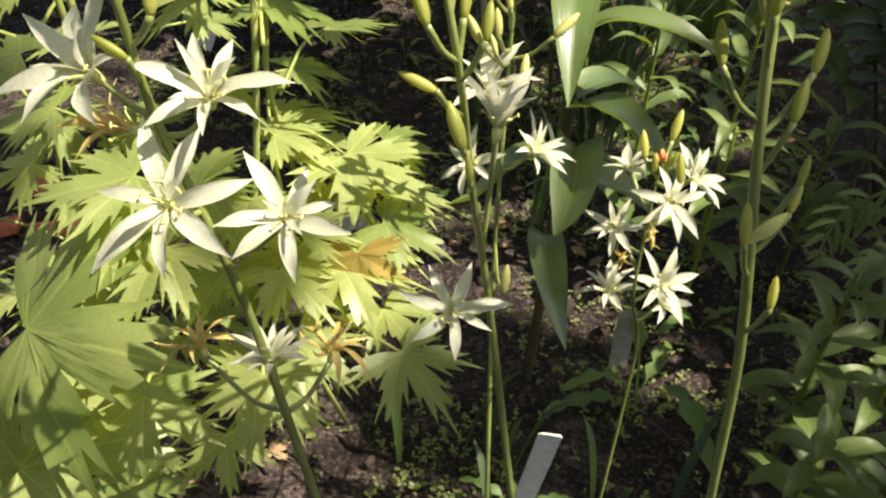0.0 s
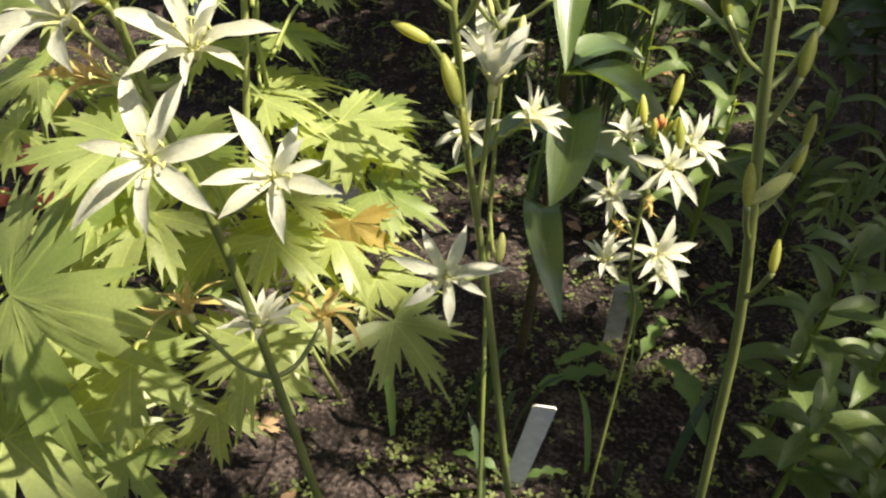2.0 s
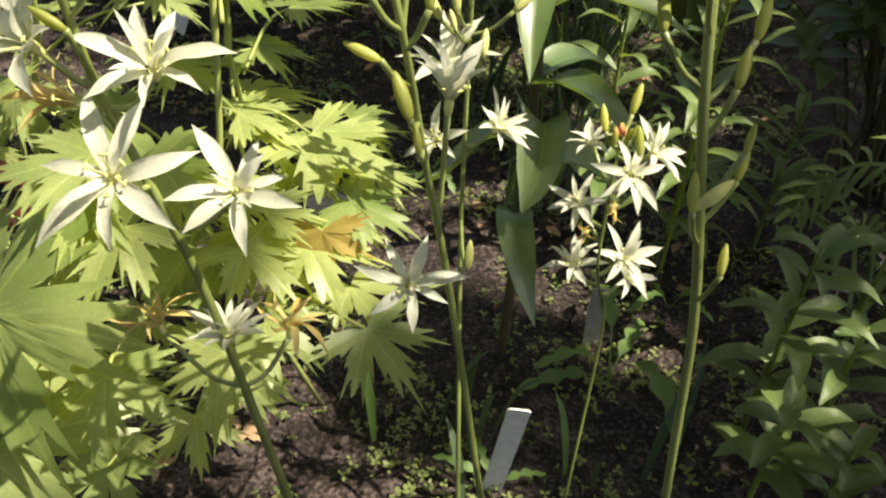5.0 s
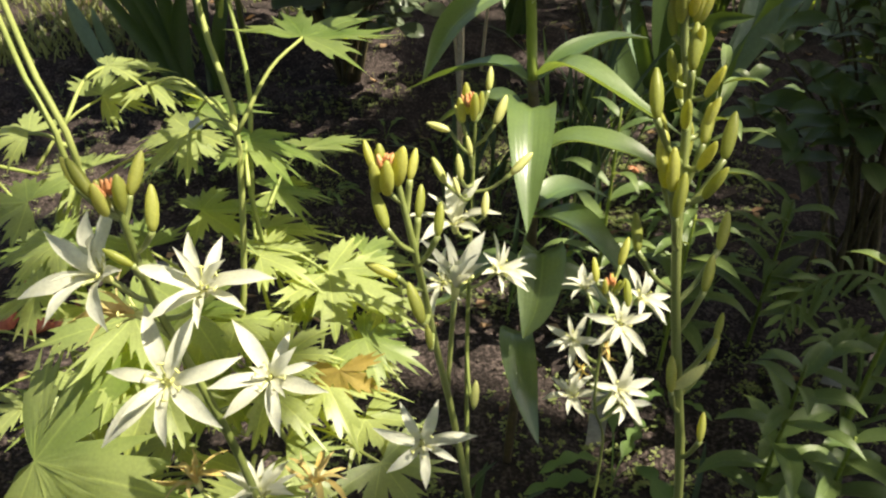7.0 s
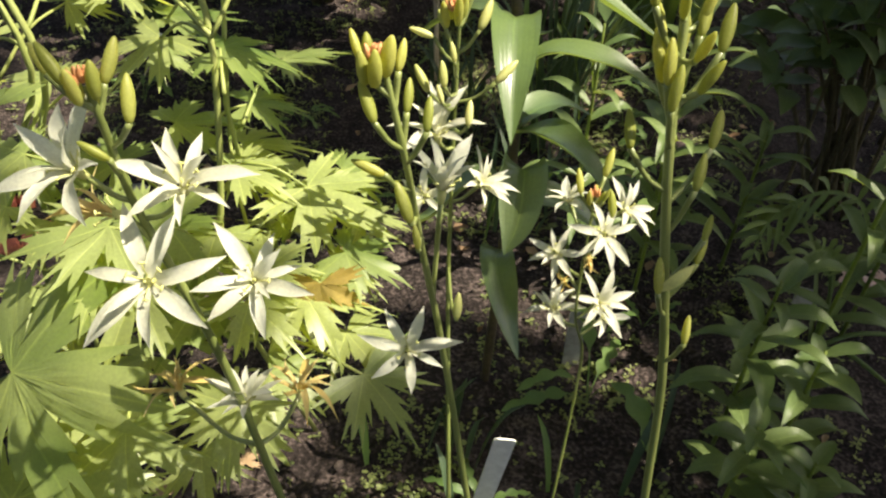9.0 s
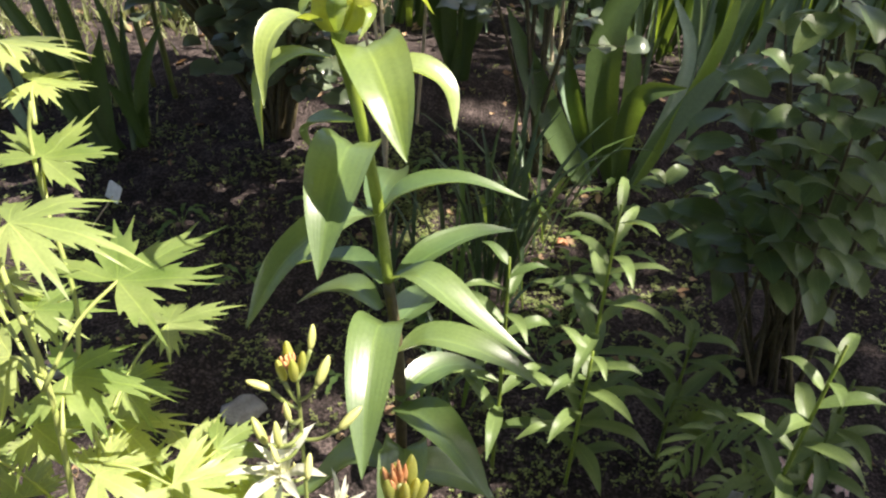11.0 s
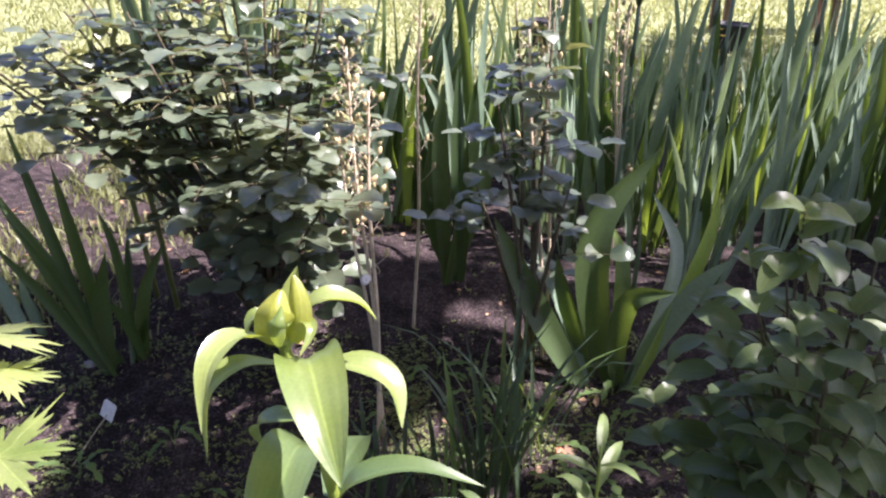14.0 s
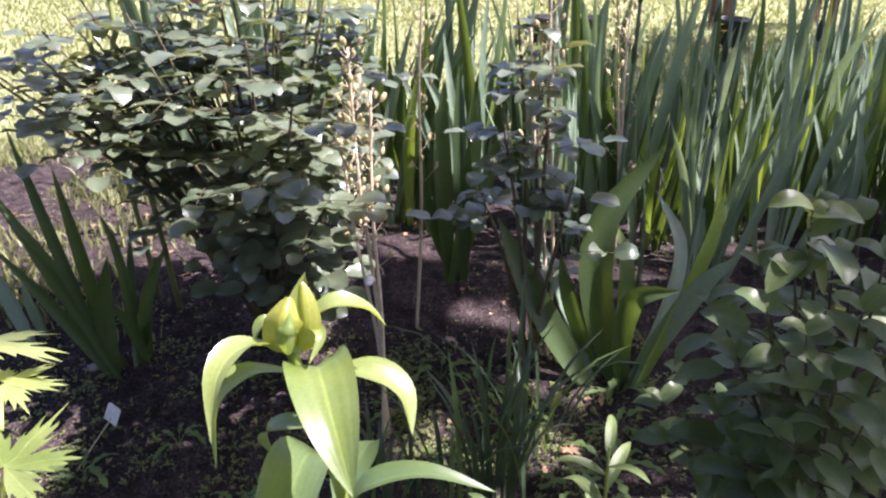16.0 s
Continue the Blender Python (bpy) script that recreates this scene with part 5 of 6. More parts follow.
# ---- dry seed stalks ----
def seed_stalk(x, y, top, lean, side, label="dry straw-coloured stalk with small seed pods", pods=22, start=0.45):
    base = on_ground(x, y)
    plant = thing("seed_stalk", base, label, "dry stalk", "seed stalks")
    tip = Vector((x + lean[0], y + lean[1], top))
    pts = [base - Vector((0, 0, 0.01)), base.lerp(tip, 0.35) + Vector((0.006, 0, 0)), base.lerp(tip, 0.7) + Vector((-0.004, 0, 0)), tip]
    bm = bmesh.new()
    tube(bm, pts, [0.004, 0.0036, 0.002], 6, 20, 0.05)
    part("stem", bm, M_STRAW, plant)
    line = smooth_path(pts, 100)
    for i in range(pods):
        k = start + (1 - start) * ((i + random.random()) / pods) ** 0.75
        c = line[min(99, int(99 * k))]
        a = i * 2.4
        d = Vector((math.cos(a), math.sin(a), 0))
        L = random.uniform(0.014, 0.034) * (1.3 - 0.6 * k)
        e = c + d * L + Vector((0, 0, L * random.uniform(0.5, 1.2)))
        bm = bmesh.new()
        tube(bm, [c, (c + e) / 2 - Vector((0, 0, 0.002)), e], [0.0007, 0.0006], 4, 5)
        part("pod_stalk", bm, M_STRAW, plant)
        bm = bmesh.new()
        if random.random() < 0.68:
            s = random.uniform(0.011, 0.019)
            lathe(bm, facing(e, d * random.uniform(0.1, 0.9) + Vector((0, 0, 1))), [(h * s, r * s * random.uniform(0.5, 0.58)) for h, r in BUD_SHAPE], 8, 0.14)
            part("seed_pod", bm, M_POD, plant, origin=e)
        else:
            side = d.cross(Vector((0, 0, 1)))
            tube(bm, [e, e + d * 0.008 - Vector((0, 0, 0.004)), e + d * 0.012 + side * 0.006 - Vector((0, 0, 0.014)), e + d * 0.004 + side * 0.011 - Vector((0, 0, 0.012))], [0.0011, 0.0008, 0.0005], 5, 9)
            part("dry_husk", bm, M_STRAW, plant, origin=e)


def lean_stalk(foot, top, pods, start=0.5):
    seed_stalk(foot[0], foot[1], top[2], (top[0] - foot[0], top[1] - foot[1]), 1, pods=pods, start=start)


lean_stalk((0.107, 1.443, 0.03), (0.0591, 1.518, 0.7711), 50)
lean_stalk((0.0982, 1.434, 0.03), (0.0956, 1.506, 0.6977), 34)
lean_stalk((0.1112, 1.452, 0.03), (0.0389, 1.506, 0.6381), 20)
lean_stalk((0.1712, 1.783, 0.07), (0.1961, 1.858, 0.8705), 40, 0.4)
lean_stalk((0.4719, 1.676, 0.05), (0.4435, 1.731, 0.8587), 36, 0.4)
lean_stalk((0.4634, 1.664, 0.05), (0.4017, 1.698, 0.7774), 24, 0.5)
lean_stalk((0.7142, 2.054, 0.1), (0.6747, 2.099, 0.8566), 40, 0.3)
lean_stalk((0.687, 2.019, 0.1), (0.7084, 2.092, 0.8443), 30, 0.3)


# an empty shell stuck on the stalk
bm = bmesh.new()
coil = [(0.0066 * k * math.cos(a), 0.0066 * k * math.sin(a), 0.006 * (1 - k)) for a, k in ((i * 0.45, 1 - 0.036 * i) for i in range(26))]
tube(bm, coil, [0.0058, 0.0052, 0.0036, 0.001], 10, 60)
shell = new("snail_shell", finish("snail_shell", bm, M_LABEL))
shell.matrix_world = pose(0.081, 1.466, 0.352, 68, 12, 20)
tagged(shell, "small white empty snail shell on a dry stalk", "snail shell")


# ---- rose bush ----
def leaflet_mesh(name, length, width, mat, bow=0.15, point=0.5, skew=1.0):
    bm = bmesh.new()
    blade(bm, [(0, 0, 0), (length * 0.35, 0, 0.03 * length), (length * 0.7, 0, 0.0), (length, 0, -bow * length)], width, (0, 0, 1), 0.22, lambda s: math.sin(math.pi * min(1, 0.06 + 0.94 * s) ** skew) ** point + 0.02, n=8, across=4, wave=0.07)
    return finish(name, bm, mat)


ROSE_LEAF = [leaflet_mesh("leaf", 0.053, 0.041, M_ROSE), leaflet_mesh("leaf", 0.046, 0.038, M_ROSE, 0.3), leaflet_mesh("leaf", 0.058, 0.04, M_ROSE, 0.05)]


def tilt(at, d, up):
    """A pose with x along d and z near up."""
    x = Vector(d).normalized()
    z = (Vector(up) - x * Vector(up).dot(x)).normalized()
    y = z.cross(x)
    return Matrix(((x.x, y.x, z.x, at[0]), (x.y, y.y, z.y, at[1]), (x.z, y.z, z.z, at[2]), (0, 0, 0, 1)))


def rose(x, y, canes, reach, label, leaf_parts, sprays=9):
    base = on_ground(x, y)
    bush = thing("rose_bush", base, label, "rose bush", "rose bushes")
    joined = bmesh.new()
    made = 0
    for end in canes:
        e = Vector(end)
        mid = base.lerp(e, 0.5) + Vector((0, 0, 0.1 * (e - base).length))
        pts = [base + Vector((random.uniform(-0.02, 0.02), random.uniform(-0.02, 0.02), -0.01)), mid, e]
        bm = bmesh.new()
        tube(bm, pts, [0.006, 0.0042, 0.002], 7, 16, 0.06)
        part("cane", bm, M_TWIG, bush)
        line = smooth_path(pts, 50)
        for i in range(sprays):
            k = 0.45 + 0.55 * ((i + random.random()) / sprays) ** 0.8
            c = line[min(49, int(49 * k))]
            a = random.uniform(0, 2 * math.pi)
            d = Vector((math.cos(a), math.sin(a), random.uniform(-0.1, 0.22))).normalized()
            L = random.uniform(0.06, 0.12) * reach
            up = Vector((random.uniform(-.14, .14), random.uniform(-.1, .2), 1))
            bmt = bmesh.new()
            tube(bmt, [c, c + d * L * 0.5 + Vector((0, 0, 0.006)), c + d * L], [0.0011, 0.0009, 0.0006], 5, 6)
            part("leaf_stalk", bmt, M_TWIG, bush)
            side = d.cross(up).normalized()
            droop = random.uniform(0, 1.6) * max(0, 0.55 - c.z) / 0.4
            for f, s in ((1.0, 0), (0.62, 1), (0.62, -1), (0.3, 1), (0.3, -1)):
                at = c + d * L * f
                go = d if s == 0 else (d * 0.45 + side * s)
                m = tilt(at, go + Vector((0, 0, random.uniform(-0.14, 0.08))), up + Vector((random.uniform(-.25, .25), random.uniform(-.25, .2) - droop, 0))) @ Matrix.Scale(random.uniform(0.65, 1.08), 4)
                if made < leaf_parts:
                    shared("leaf", random.choice(ROSE_LEAF), bush, Matrix.Translation(-base) @ m)
                    made += 1
                else:
                    n0 = len(joined.verts)
                    joined.from_mesh(random.choice(ROSE_LEAF))
                    joined.verts.ensure_lookup_table()
                    bmesh.ops.transform(joined, matrix=m, verts=joined.verts[n0:])
    if len(joined.verts):
        tagged(part("foliage", joined, M_ROSEISLE, bush), kind="stuff")
    else:
        joined.free()
    return bush


canes = [(-0.25, 1.9, 0.93), (-0.12, 1.8, 0.9), (-0.42, 1.92, 0.9), (-0.02, 1.88, 0.91), (-0.33, 1.75, 0.88), (-0.5, 1.8, 0.85), (-0.3145, 1.86, 0.8132), (-0.1118, 1.912, 0.8317), (0.0014, 1.74, 0.8255), (-0.5493, 1.863, 0.7901), (-0.653, 1.679, 0.7285), (0.0778, 1.921, 0.7483), (-0.5304, 1.505, 0.7196), (-0.5822, 1.734, 0.7407), (-0.2792, 1.578, 0.7934), (-0.1105, 1.51, 0.7837), (-0.0499, 1.531, 0.3293), (0.0233, 1.446, 0.5221), (-0.1991, 1.432, 0.5902), (-0.4777, 1.568, 0.7465), (-0.4927, 1.492, 0.6935), (-0.45, 1.736, 0.7618), (-0.3069, 1.606, 0.7297), (-0.2802, 1.835, 0.7595), (-0.1373, 1.435, 0.7319), (-0.098, 1.732, 0.7945), (-0.0106, 1.822, 0.7612),
         (-0.0201, 1.362, 0.702), (-0.0067, 1.342, 0.607), (-0.0947, 1.416, 0.5645), (0.0102, 1.567, 0.6751), (-0.1256, 1.569, 0.4097),
         (-0.0378, 1.56, 0.4002), (-0.1433, 1.497, 0.6212), (-0.2297, 1.611, 0.6236), (0.0519, 1.893, 0.6793), (-0.4343, 1.792, 0.6398), (-0.5249, 1.693, 0.7782), (-0.553, 1.619, 0.7282), (-0.3835, 1.75, 0.8027), (-0.1744, 1.749, 0.8243)]
rose(-0.14, 1.74, canes, 1.35, "shaded rose bush with dark glossy rounded leaves", 300, 8)
rose(0.42, 1.62, [(0.3884, 1.816, 0.8162), (0.4256, 1.722, 0.72), (0.34, 1.694, 0.66), (0.4801, 1.578, 0.5047), (0.3099, 1.777, 0.4401), (0.45, 1.7, 0.8)], 1.15,
     "young rose with sparse dark leaves amid iris stalks", 250, 5)

# a pale bloom on the rose
bloom_at = Vector((-0.3151, 2.013, 0.7885))
root = on_ground(bloom_at.x + 0.05, bloom_at.y + 0.1)
bloom = thing("rose", root, "tall rose carrying one pale pink bloom", "rose plant")
bm = bmesh.new()
tube(bm, [root - Vector((0, 0, 0.01)), root.lerp(bloom_at, 0.5) + Vector((0.01, 0, 0)), bloom_at], [0.004, 0.003, 0.002], 6, 14, 0.05)
part("cane", bm, M_TWIG, bloom)
for i in range(14):
    t = i / 14
    a = i * 2.4
    d = Vector((math.cos(a), math.sin(a), 0))
    bm = bmesh.new()
    blade(bm, [bloom_at, bloom_at + d * 0.012 * (0.4 + t) + Vector((0, 0, 0.02)), bloom_at + d * 0.03 * (0.3 + t) + Vector((0, 0, 0.034 - 0.02 * t))], 0.03, d * -1 + Vector((0, 0, 0.4)), 0.35, n=7, across=4)
    part("petal", bm, M_PINK, bloom, origin=bloom_at)

# two old cut canes standing in the rose
for p3, r in (([(-0.4259, 1.769, 0.713), (-0.4136, 1.76, 0.7695), (-0.4212, 1.774, 0.8531)], 0.006), ([(-0.4896, 1.823, 0.7042), (-0.4878, 1.818, 0.7449), (-0.4877, 1.822, 0.7781)], 0.006)):
    foot = on_ground(p3[0][0] + 0.02, p3[0][1] + 0.1)
    stub = thing("old_cane", foot, "grey-green old rose cane, cut off", "rose cane")
    bm = bmesh.new()
    tube(bm, [foot - Vector((0, 0, 0.01)), foot.lerp(Vector(p3[0]), 0.5)] + p3, [r * 1.2, r, r * 0.9], 8, 20, 0.05)
    part("cane", bm, M_STEM, stub)


# ---- broad-leaved shrub ----
SHRUB_LEAF = [leaflet_mesh("leaf", 0.07, 0.045, M_SHRUB, 0.15, 0.75, 0.85), leaflet_mesh("leaf", 0.06, 0.04, M_SHRUB, 0.35, 0.9, 0.85), leaflet_mesh("leaf", 0.082, 0.046, M_SHRUB, 0.25, 1.0, 0.85)]
SHRUB_YOUNG = leaflet_mesh("leaf", 0.055, 0.034, M_SHRUB, 0.25)


def shrub(x, y, twigs, leaf_parts, label, size=1.0):
    base = on_ground(x, y)
    bush = thing("shrub", base, label, "shrub", "broad-leaved shrubs")
    made = 0
    for e in twigs:
        e = Vector(e)
        pts = [base + Vector((random.uniform(-0.04, 0.04), random.uniform(-0.04, 0.04), -0.01)), base.lerp(e, 0.55) + Vector((0, 0, 0.05)), e]
        bm = bmesh.new()
        tube(bm, pts, [0.0038, 0.003, 0.0014], 6, 12, 0.05)
        part("twig", bm, M_TWIG, bush)
        line = smooth_path(pts, 40)
        n = 9
        for i in range(n):
            k = 0.36 + 0.62 * (i + 0.5) / n
            c = line[min(39, int(39 * k))]
            a = i * 2.2 + random.uniform(-0.5, 0.5)
            d = Vector((math.cos(a), math.sin(a), random.uniform(-0.1, 0.35))).normalized()
            p = c + d * 0.028 + Vector((0, 0, 0.006))
            bmt = bmesh.new()
            tube(bmt, [c, (c + p) / 2 + Vector((0, 0, 0.003)), p], [0.001, 0.0008], 5, 5)
            part("leaf_stalk", bmt, M_TWIG, bush)
            m = tilt(p, d + Vector((0, 0, random.uniform(-0.5, 0.1))), (random.uniform(-.4, .4), random.uniform(-.6, .2), 1)) @ Matrix.Scale(random.uniform(0.6, 1.05) * (1.1 - 0.3 * k) * size, 4)
            shared("leaf", random.choice(SHRUB_LEAF), bush, Matrix.Translation(-base) @ m)
            made += 1
        for i in range(2):
            a = i * 2.1 + random.random()
            m = tilt(e, (math.cos(a), math.sin(a), 0.7), (0, -0.3, 1)) @ Matrix.Scale(random.uniform(0.5, 0.8) * size, 4)
            shared("leaf", SHRUB_YOUNG, bush, Matrix.Translation(-base) @ m)
    return bush


twigs = [(0.6063, 0.9388, 0.6804), (0.5873, 1.008, 0.584), (0.5804, 0.912, 0.6143), (0.6846, 0.9779, 0.6541), (0.5572, 1.032, 0.5089), (0.5488, 0.8989, 0.5797), (0.6778, 1.006, 0.591), (0.6803, 0.9144, 0.6322),
         (0.5579, 0.9652, 0.4812), (0.5671, 0.8444, 0.5819), (0.6546, 0.8936, 0.5804), (0.5544, 1.082, 0.3725), (0.5765, 0.9055, 0.4713), (0.5958, 0.8245, 0.5389), (0.6549, 0.8354, 0.5717), (0.5294, 1.113, 0.3136),
         (0.5747, 1.02, 0.3578), (0.578, 0.8411, 0.448), (0.6245, 0.8047, 0.4959), (0.521, 1.049, 0.2907), (0.5632, 0.9157, 0.3659), (0.7497, 0.9488, 0.5938), (0.7286, 0.8679, 0.5293), (0.6023, 0.8228, 0.408)]
shrub(0.74, 1.02, twigs, 300, "dense shaded shrub with broad oval green leaves")
shrub(0.98, 1.25, [(0.9, 1.1, 0.5), (1.0, 1.2, 0.55), (1.1, 1.3, 0.5), (0.85, 1.3, 0.42), (0.95, 1.0, 0.4), (1.1, 1.1, 0.42)], 0, "shaded shrub with broad oval leaves beside the irises")

# a sprig that stands up out of the shrub; its sunlight is partly painted, as paler leaves
tip = Vector((0.5963, 0.9312, 0.6868))
foot = on_ground(tip.x + 0.05, tip.y + 0.06)
sprig = thing("shrub_sprig", foot, "upright sprig with leaves coloured pale yellow-green as if sunlit", "shrub")
bm = bmesh.new()
tube(bm, [foot - Vector((0, 0, 0.01)), foot.lerp(tip, 0.6) + Vector((0.01, 0, 0)), tip], [0.003, 0.0025, 0.0016], 6, 12)
part("twig", bm, M_TWIG, sprig)
for i, (dx, dz, L, mt) in enumerate(((-0.6, 0.1, 0.05, M_LILYTIP), (0.8, 0.0, 0.055, M_LILYTIP), (0.5, 0.7, 0.03, M_LILYTIP), (-0.2, 0.6, 0.03, M_LILYTIP), (1.0, 0.5, 0.06, M_SHRUB), (0.9, -0.6, 0.07, M_LILYTIP), (0.5, -0.8, 0.06, M_SHRUB), (-0.9, -0.5, 0.06, M_SHRUB))):
    d = Vector((dx, random.uniform(-0.5, 0.3), dz)).normalized()
    p = tip - Vector((0, 0, 0.008 * i))
    bm = bmesh.new()
    blade(bm, [p, p + d * L * 0.5 + Vector((0, 0, 0.006)), p + d * L - Vector((0, 0, 0.006))], L * 0.55, (0, -0.4, 1), 0.25, n=8, across=4)
    part("leaf", bm, mt, sprig, origin=p)

# ---- poppy with arching comb-like leaves ----
base = on_ground(0.562, 0.672)
curly = thing("poppy_plant", base, "poppy plant with arching, finely cut grey-green leaves", "garden plant")


def frond(pts, width, comb):
    """An arching leaf with a row of narrow leaflets hanging on each side of its rib."""
    bm = bmesh.new()
    blade(bm, pts, width, (0, -1, 0.4), 0.3, lambda s: 1.0 - 0.7 * s, n=18, across=2)
    line = smooth_path(pts, 17)
    for k in range(4, 16):
        t = (line[k] - line[k - 1]).normalized()
        size = comb * math.sin(math.pi * (k - 2) / 15) * random.uniform(0.8, 1.2)
        side = t.cross(Vector((0, -1, 0.3))).normalized()
        for sg in (1, -1):
            e = line[k] + (side * sg * 0.75 + t * 0.6 + Vector((0, -0.1, -0.35))) * size
            mid = (line[k] + e) / 2 + Vector((0, 0, 0.15 * size))
            blade(bm, [line[k], mid, e], 0.0075, (0, -0.6, 1), 0.3, n=6, across=2)
    part("leaf", bm, M_YOUNG, curly, origin=base)


for pts, width, comb in (
        ([base, (0.60, 0.70, 0.13), (0.565, 0.70, 0.225), (0.505, 0.70, 0.245), (0.458, 0.70, 0.205), (0.445, 0.69, 0.145)], 0.008, 0.042),
        ([base, (0.565, 0.69, 0.11), (0.535, 0.685, 0.17), (0.50, 0.675, 0.165), (0.485, 0.665, 0.12)], 0.007, 0.036),
        ([base, (0.615, 0.72, 0.1), (0.64, 0.73, 0.16), (0.67, 0.735, 0.15), (0.69, 0.73, 0.1)], 0.007, 0.034),
        ([base, (0.575, 0.75, 0.1), (0.55, 0.79, 0.15), (0.52, 0.82, 0.14), (0.5, 0.83, 0.1)], 0.007, 0.034)):
    frond(pts, width, comb)
for pts in ([base, (0.61, 0.665, 0.05), (0.675, 0.65, 0.055), (0.71, 0.64, 0.045)], [base, (0.58, 0.64, 0.045), (0.61, 0.60, 0.04), (0.63, 0.575, 0.03)], [base, (0.566, 0.68, 0.08), (0.55, 0.69, 0.15)]):
    bm = bmesh.new()
    tube(bm, [Vector(p) for p in pts], [0.0034, 0.003, 0.0016], 7, 12)
    part("stem", bm, M_YOUNG, curly)


# ---- small weeds with lobed leaves ----
def weed(x, y, leaves, size, label="small weed with lobed green leaves"):
    base = on_ground(x, y)
    w = thing("weed", base, label, "weed", "weeds in the soil")
    for i in range(leaves):
        a = i * 2.4 + random.random()
        d = Vector((math.cos(a), math.sin(a), 0))
        up = random.uniform(0.3, 1.4)
        L = size * random.uniform(0.7, 1.25)
        pts = [base, base + d * L * 0.35 + Vector((0, 0, L * 0.5 * up)), base + d * L * 0.8 + Vector((0, 0, L * 0.6 * up)), base + d * L * 1.25 + Vector((0, 0, L * 0.4 * up))]
        bm = bmesh.new()
        blade(bm, pts, L * 0.25, (0, 0, 1), 0.25, lambda s: 0.09 if s < 0.34 else max(0.05, (0.3 + 0.7 * abs(math.sin((s - 0.34) * 14.3))) * math.sin(math.pi * (0.12 + 0.85 * (s - 0.34) / 0.66)) ** 0.6), n=30, across=2, wave=0.12)
        part("leaf", bm, M_WEED, w, origin=base)


for x, y, n, s in ((0.25, 0.60, 5, 0.09), (0.35, 0.72, 5, 0.05), (-0.45, 1.33, 5, 0.06), (-0.3, 1.42, 5, 0.05), (0.05, 1.0, 5, 0.05), (-0.15, 1.25, 6, 0.05), (0.45, 1.25, 7, 0.06),
                   (-0.05, 1.5, 6, 0.05), (0.3, 1.55, 6, 0.06), (0.47, 1.7, 6, 0.06), (0.5, 1.0, 6, 0.06), (0.1, 0.44, 4, 0.05), (0.34, 1.42, 7, 0.06), (0.4, 1.5, 6, 0.05), (0.22, 1.36, 7, 0.06), (0.15, 1.12, 6, 0.05), (0.52, 1.3, 7, 0.07), (0.56, 1.42, 6, 0.06), (0.42, 1.12, 7, 0.06), (0.48, 1.18, 6, 0.05), (0.36, 1.05, 6, 0.05), (0.6, 1.55, 6, 0.06), (0.22, 1.6, 6, 0.06), (0.12, 1.5, 6, 0.05)):
    weed(x, y, n, s)


# ---- plant labels ----
def label_tag(at, up, face, w, h, mat, text, stake=None):
    """A flat label with clipped corners; up along its length, face its front. Thin bars stand for writing that cannot be read."""
    tag = thing("plant_label", at, text, "plant label", "plant labels")
    u, f = Vector(up).normalized(), Vector(face)
    f = (f - u * f.dot(u)).normalized()
    r = u.cross(f)
    bm = bmesh.new()
    c = w * 0.12
    outline = [(-w / 2, 0), (w / 2, 0), (w / 2, h - c), (w / 2 - c, h), (-w / 2 + c, h), (-w / 2, h - c)]
    front = [bm.verts.new(Vector(at) + r * x + u * y + f * 0.0008) for x, y in outline]
    back = [bm.verts.new(Vector(at) + r * x + u * y - f * 0.0008) for x, y in outline]
    bm.faces.new(front[::-1])
    bm.faces.new(back)
    for i in range(6):
        j = (i + 1) % 6
        bm.faces.new((front[i], front[j], back[j], back[i]))
    part("plate", bm, mat, tag, smooth=False)
    if stake:
        bm = bmesh.new()
        g = on_ground(at[0] + stake[0], at[1] + stake[1])
        tube(bm, [g - Vector((0, 0, 0.01)), g.lerp(Vector(at), 0.5), Vector(at) + u * h * 0.3 - f * 0.002], [0.0012, 0.0012], 5, 6)
        part("stake", bm, M_STRAW, tag)


g0 = Vector((0.1019, 0.4512, 0.01))
label_tag(g0 - Vector((0, 0, 0.012)), Vector((0.109, 0.4133, 0.1759)) - g0, TO7, 0.0195, (Vector((0.109, 0.4133, 0.1759)) - g0).length + 0.012, M_LABEL, "white plastic plant label stuck slanting in the soil")
label_tag(on_ground(0.242, 0.663) - Vector((0, 0, 0.01)), (0.02, 0.15, 1), TO7, 0.022, 0.095, M_LABELOLD, "weathered grey plant label standing in the soil")
label_tag((-0.4545, 1.487, 0.014 + height(-0.4545, 1.487)), (0.42, 0.1, 1), (-0.5, -1, 0.35), 0.034, 0.04, M_LABEL, "white square plant label tilted on a thin stake", (-0.035, -0.17))
label_tag((0.575, 0.74, 0.03), (0.2, 0.3, 1), (-0.2, -1, 0.7), 0.028, 0.026, M_LABELOLD, "small grey plant label on a thin stake", (0.01, 0.01))


# ---- stones and litter ----
def stone(x, y, size, flat, label):
    bm = bmesh.new()
    bmesh.ops.create_icosphere(bm, subdivisions=3, radius=size)
    seed = random.uniform(0, 90)
    for v in bm.verts:
        k = 1 + 0.32 * noise.noise(v.co * 1.4 / size + Vector((seed, 0, 0))) + 0.1 * noise.noise(v.co * 4 / size + Vector((0, seed, 0)))
        v.co = Vector((v.co.x * k, v.co.y * k * 0.8, v.co.z * k * flat))
    ob = new("stone", finish("stone", bm, M_STONE))
    ob.matrix_world = pose(x, y, height(x, y) + size * flat * 0.25, random.uniform(-12, 12), random.uniform(-12, 12), random.uniform(0, 360))
    tagged(ob, label, "stone", "stones in the soil")


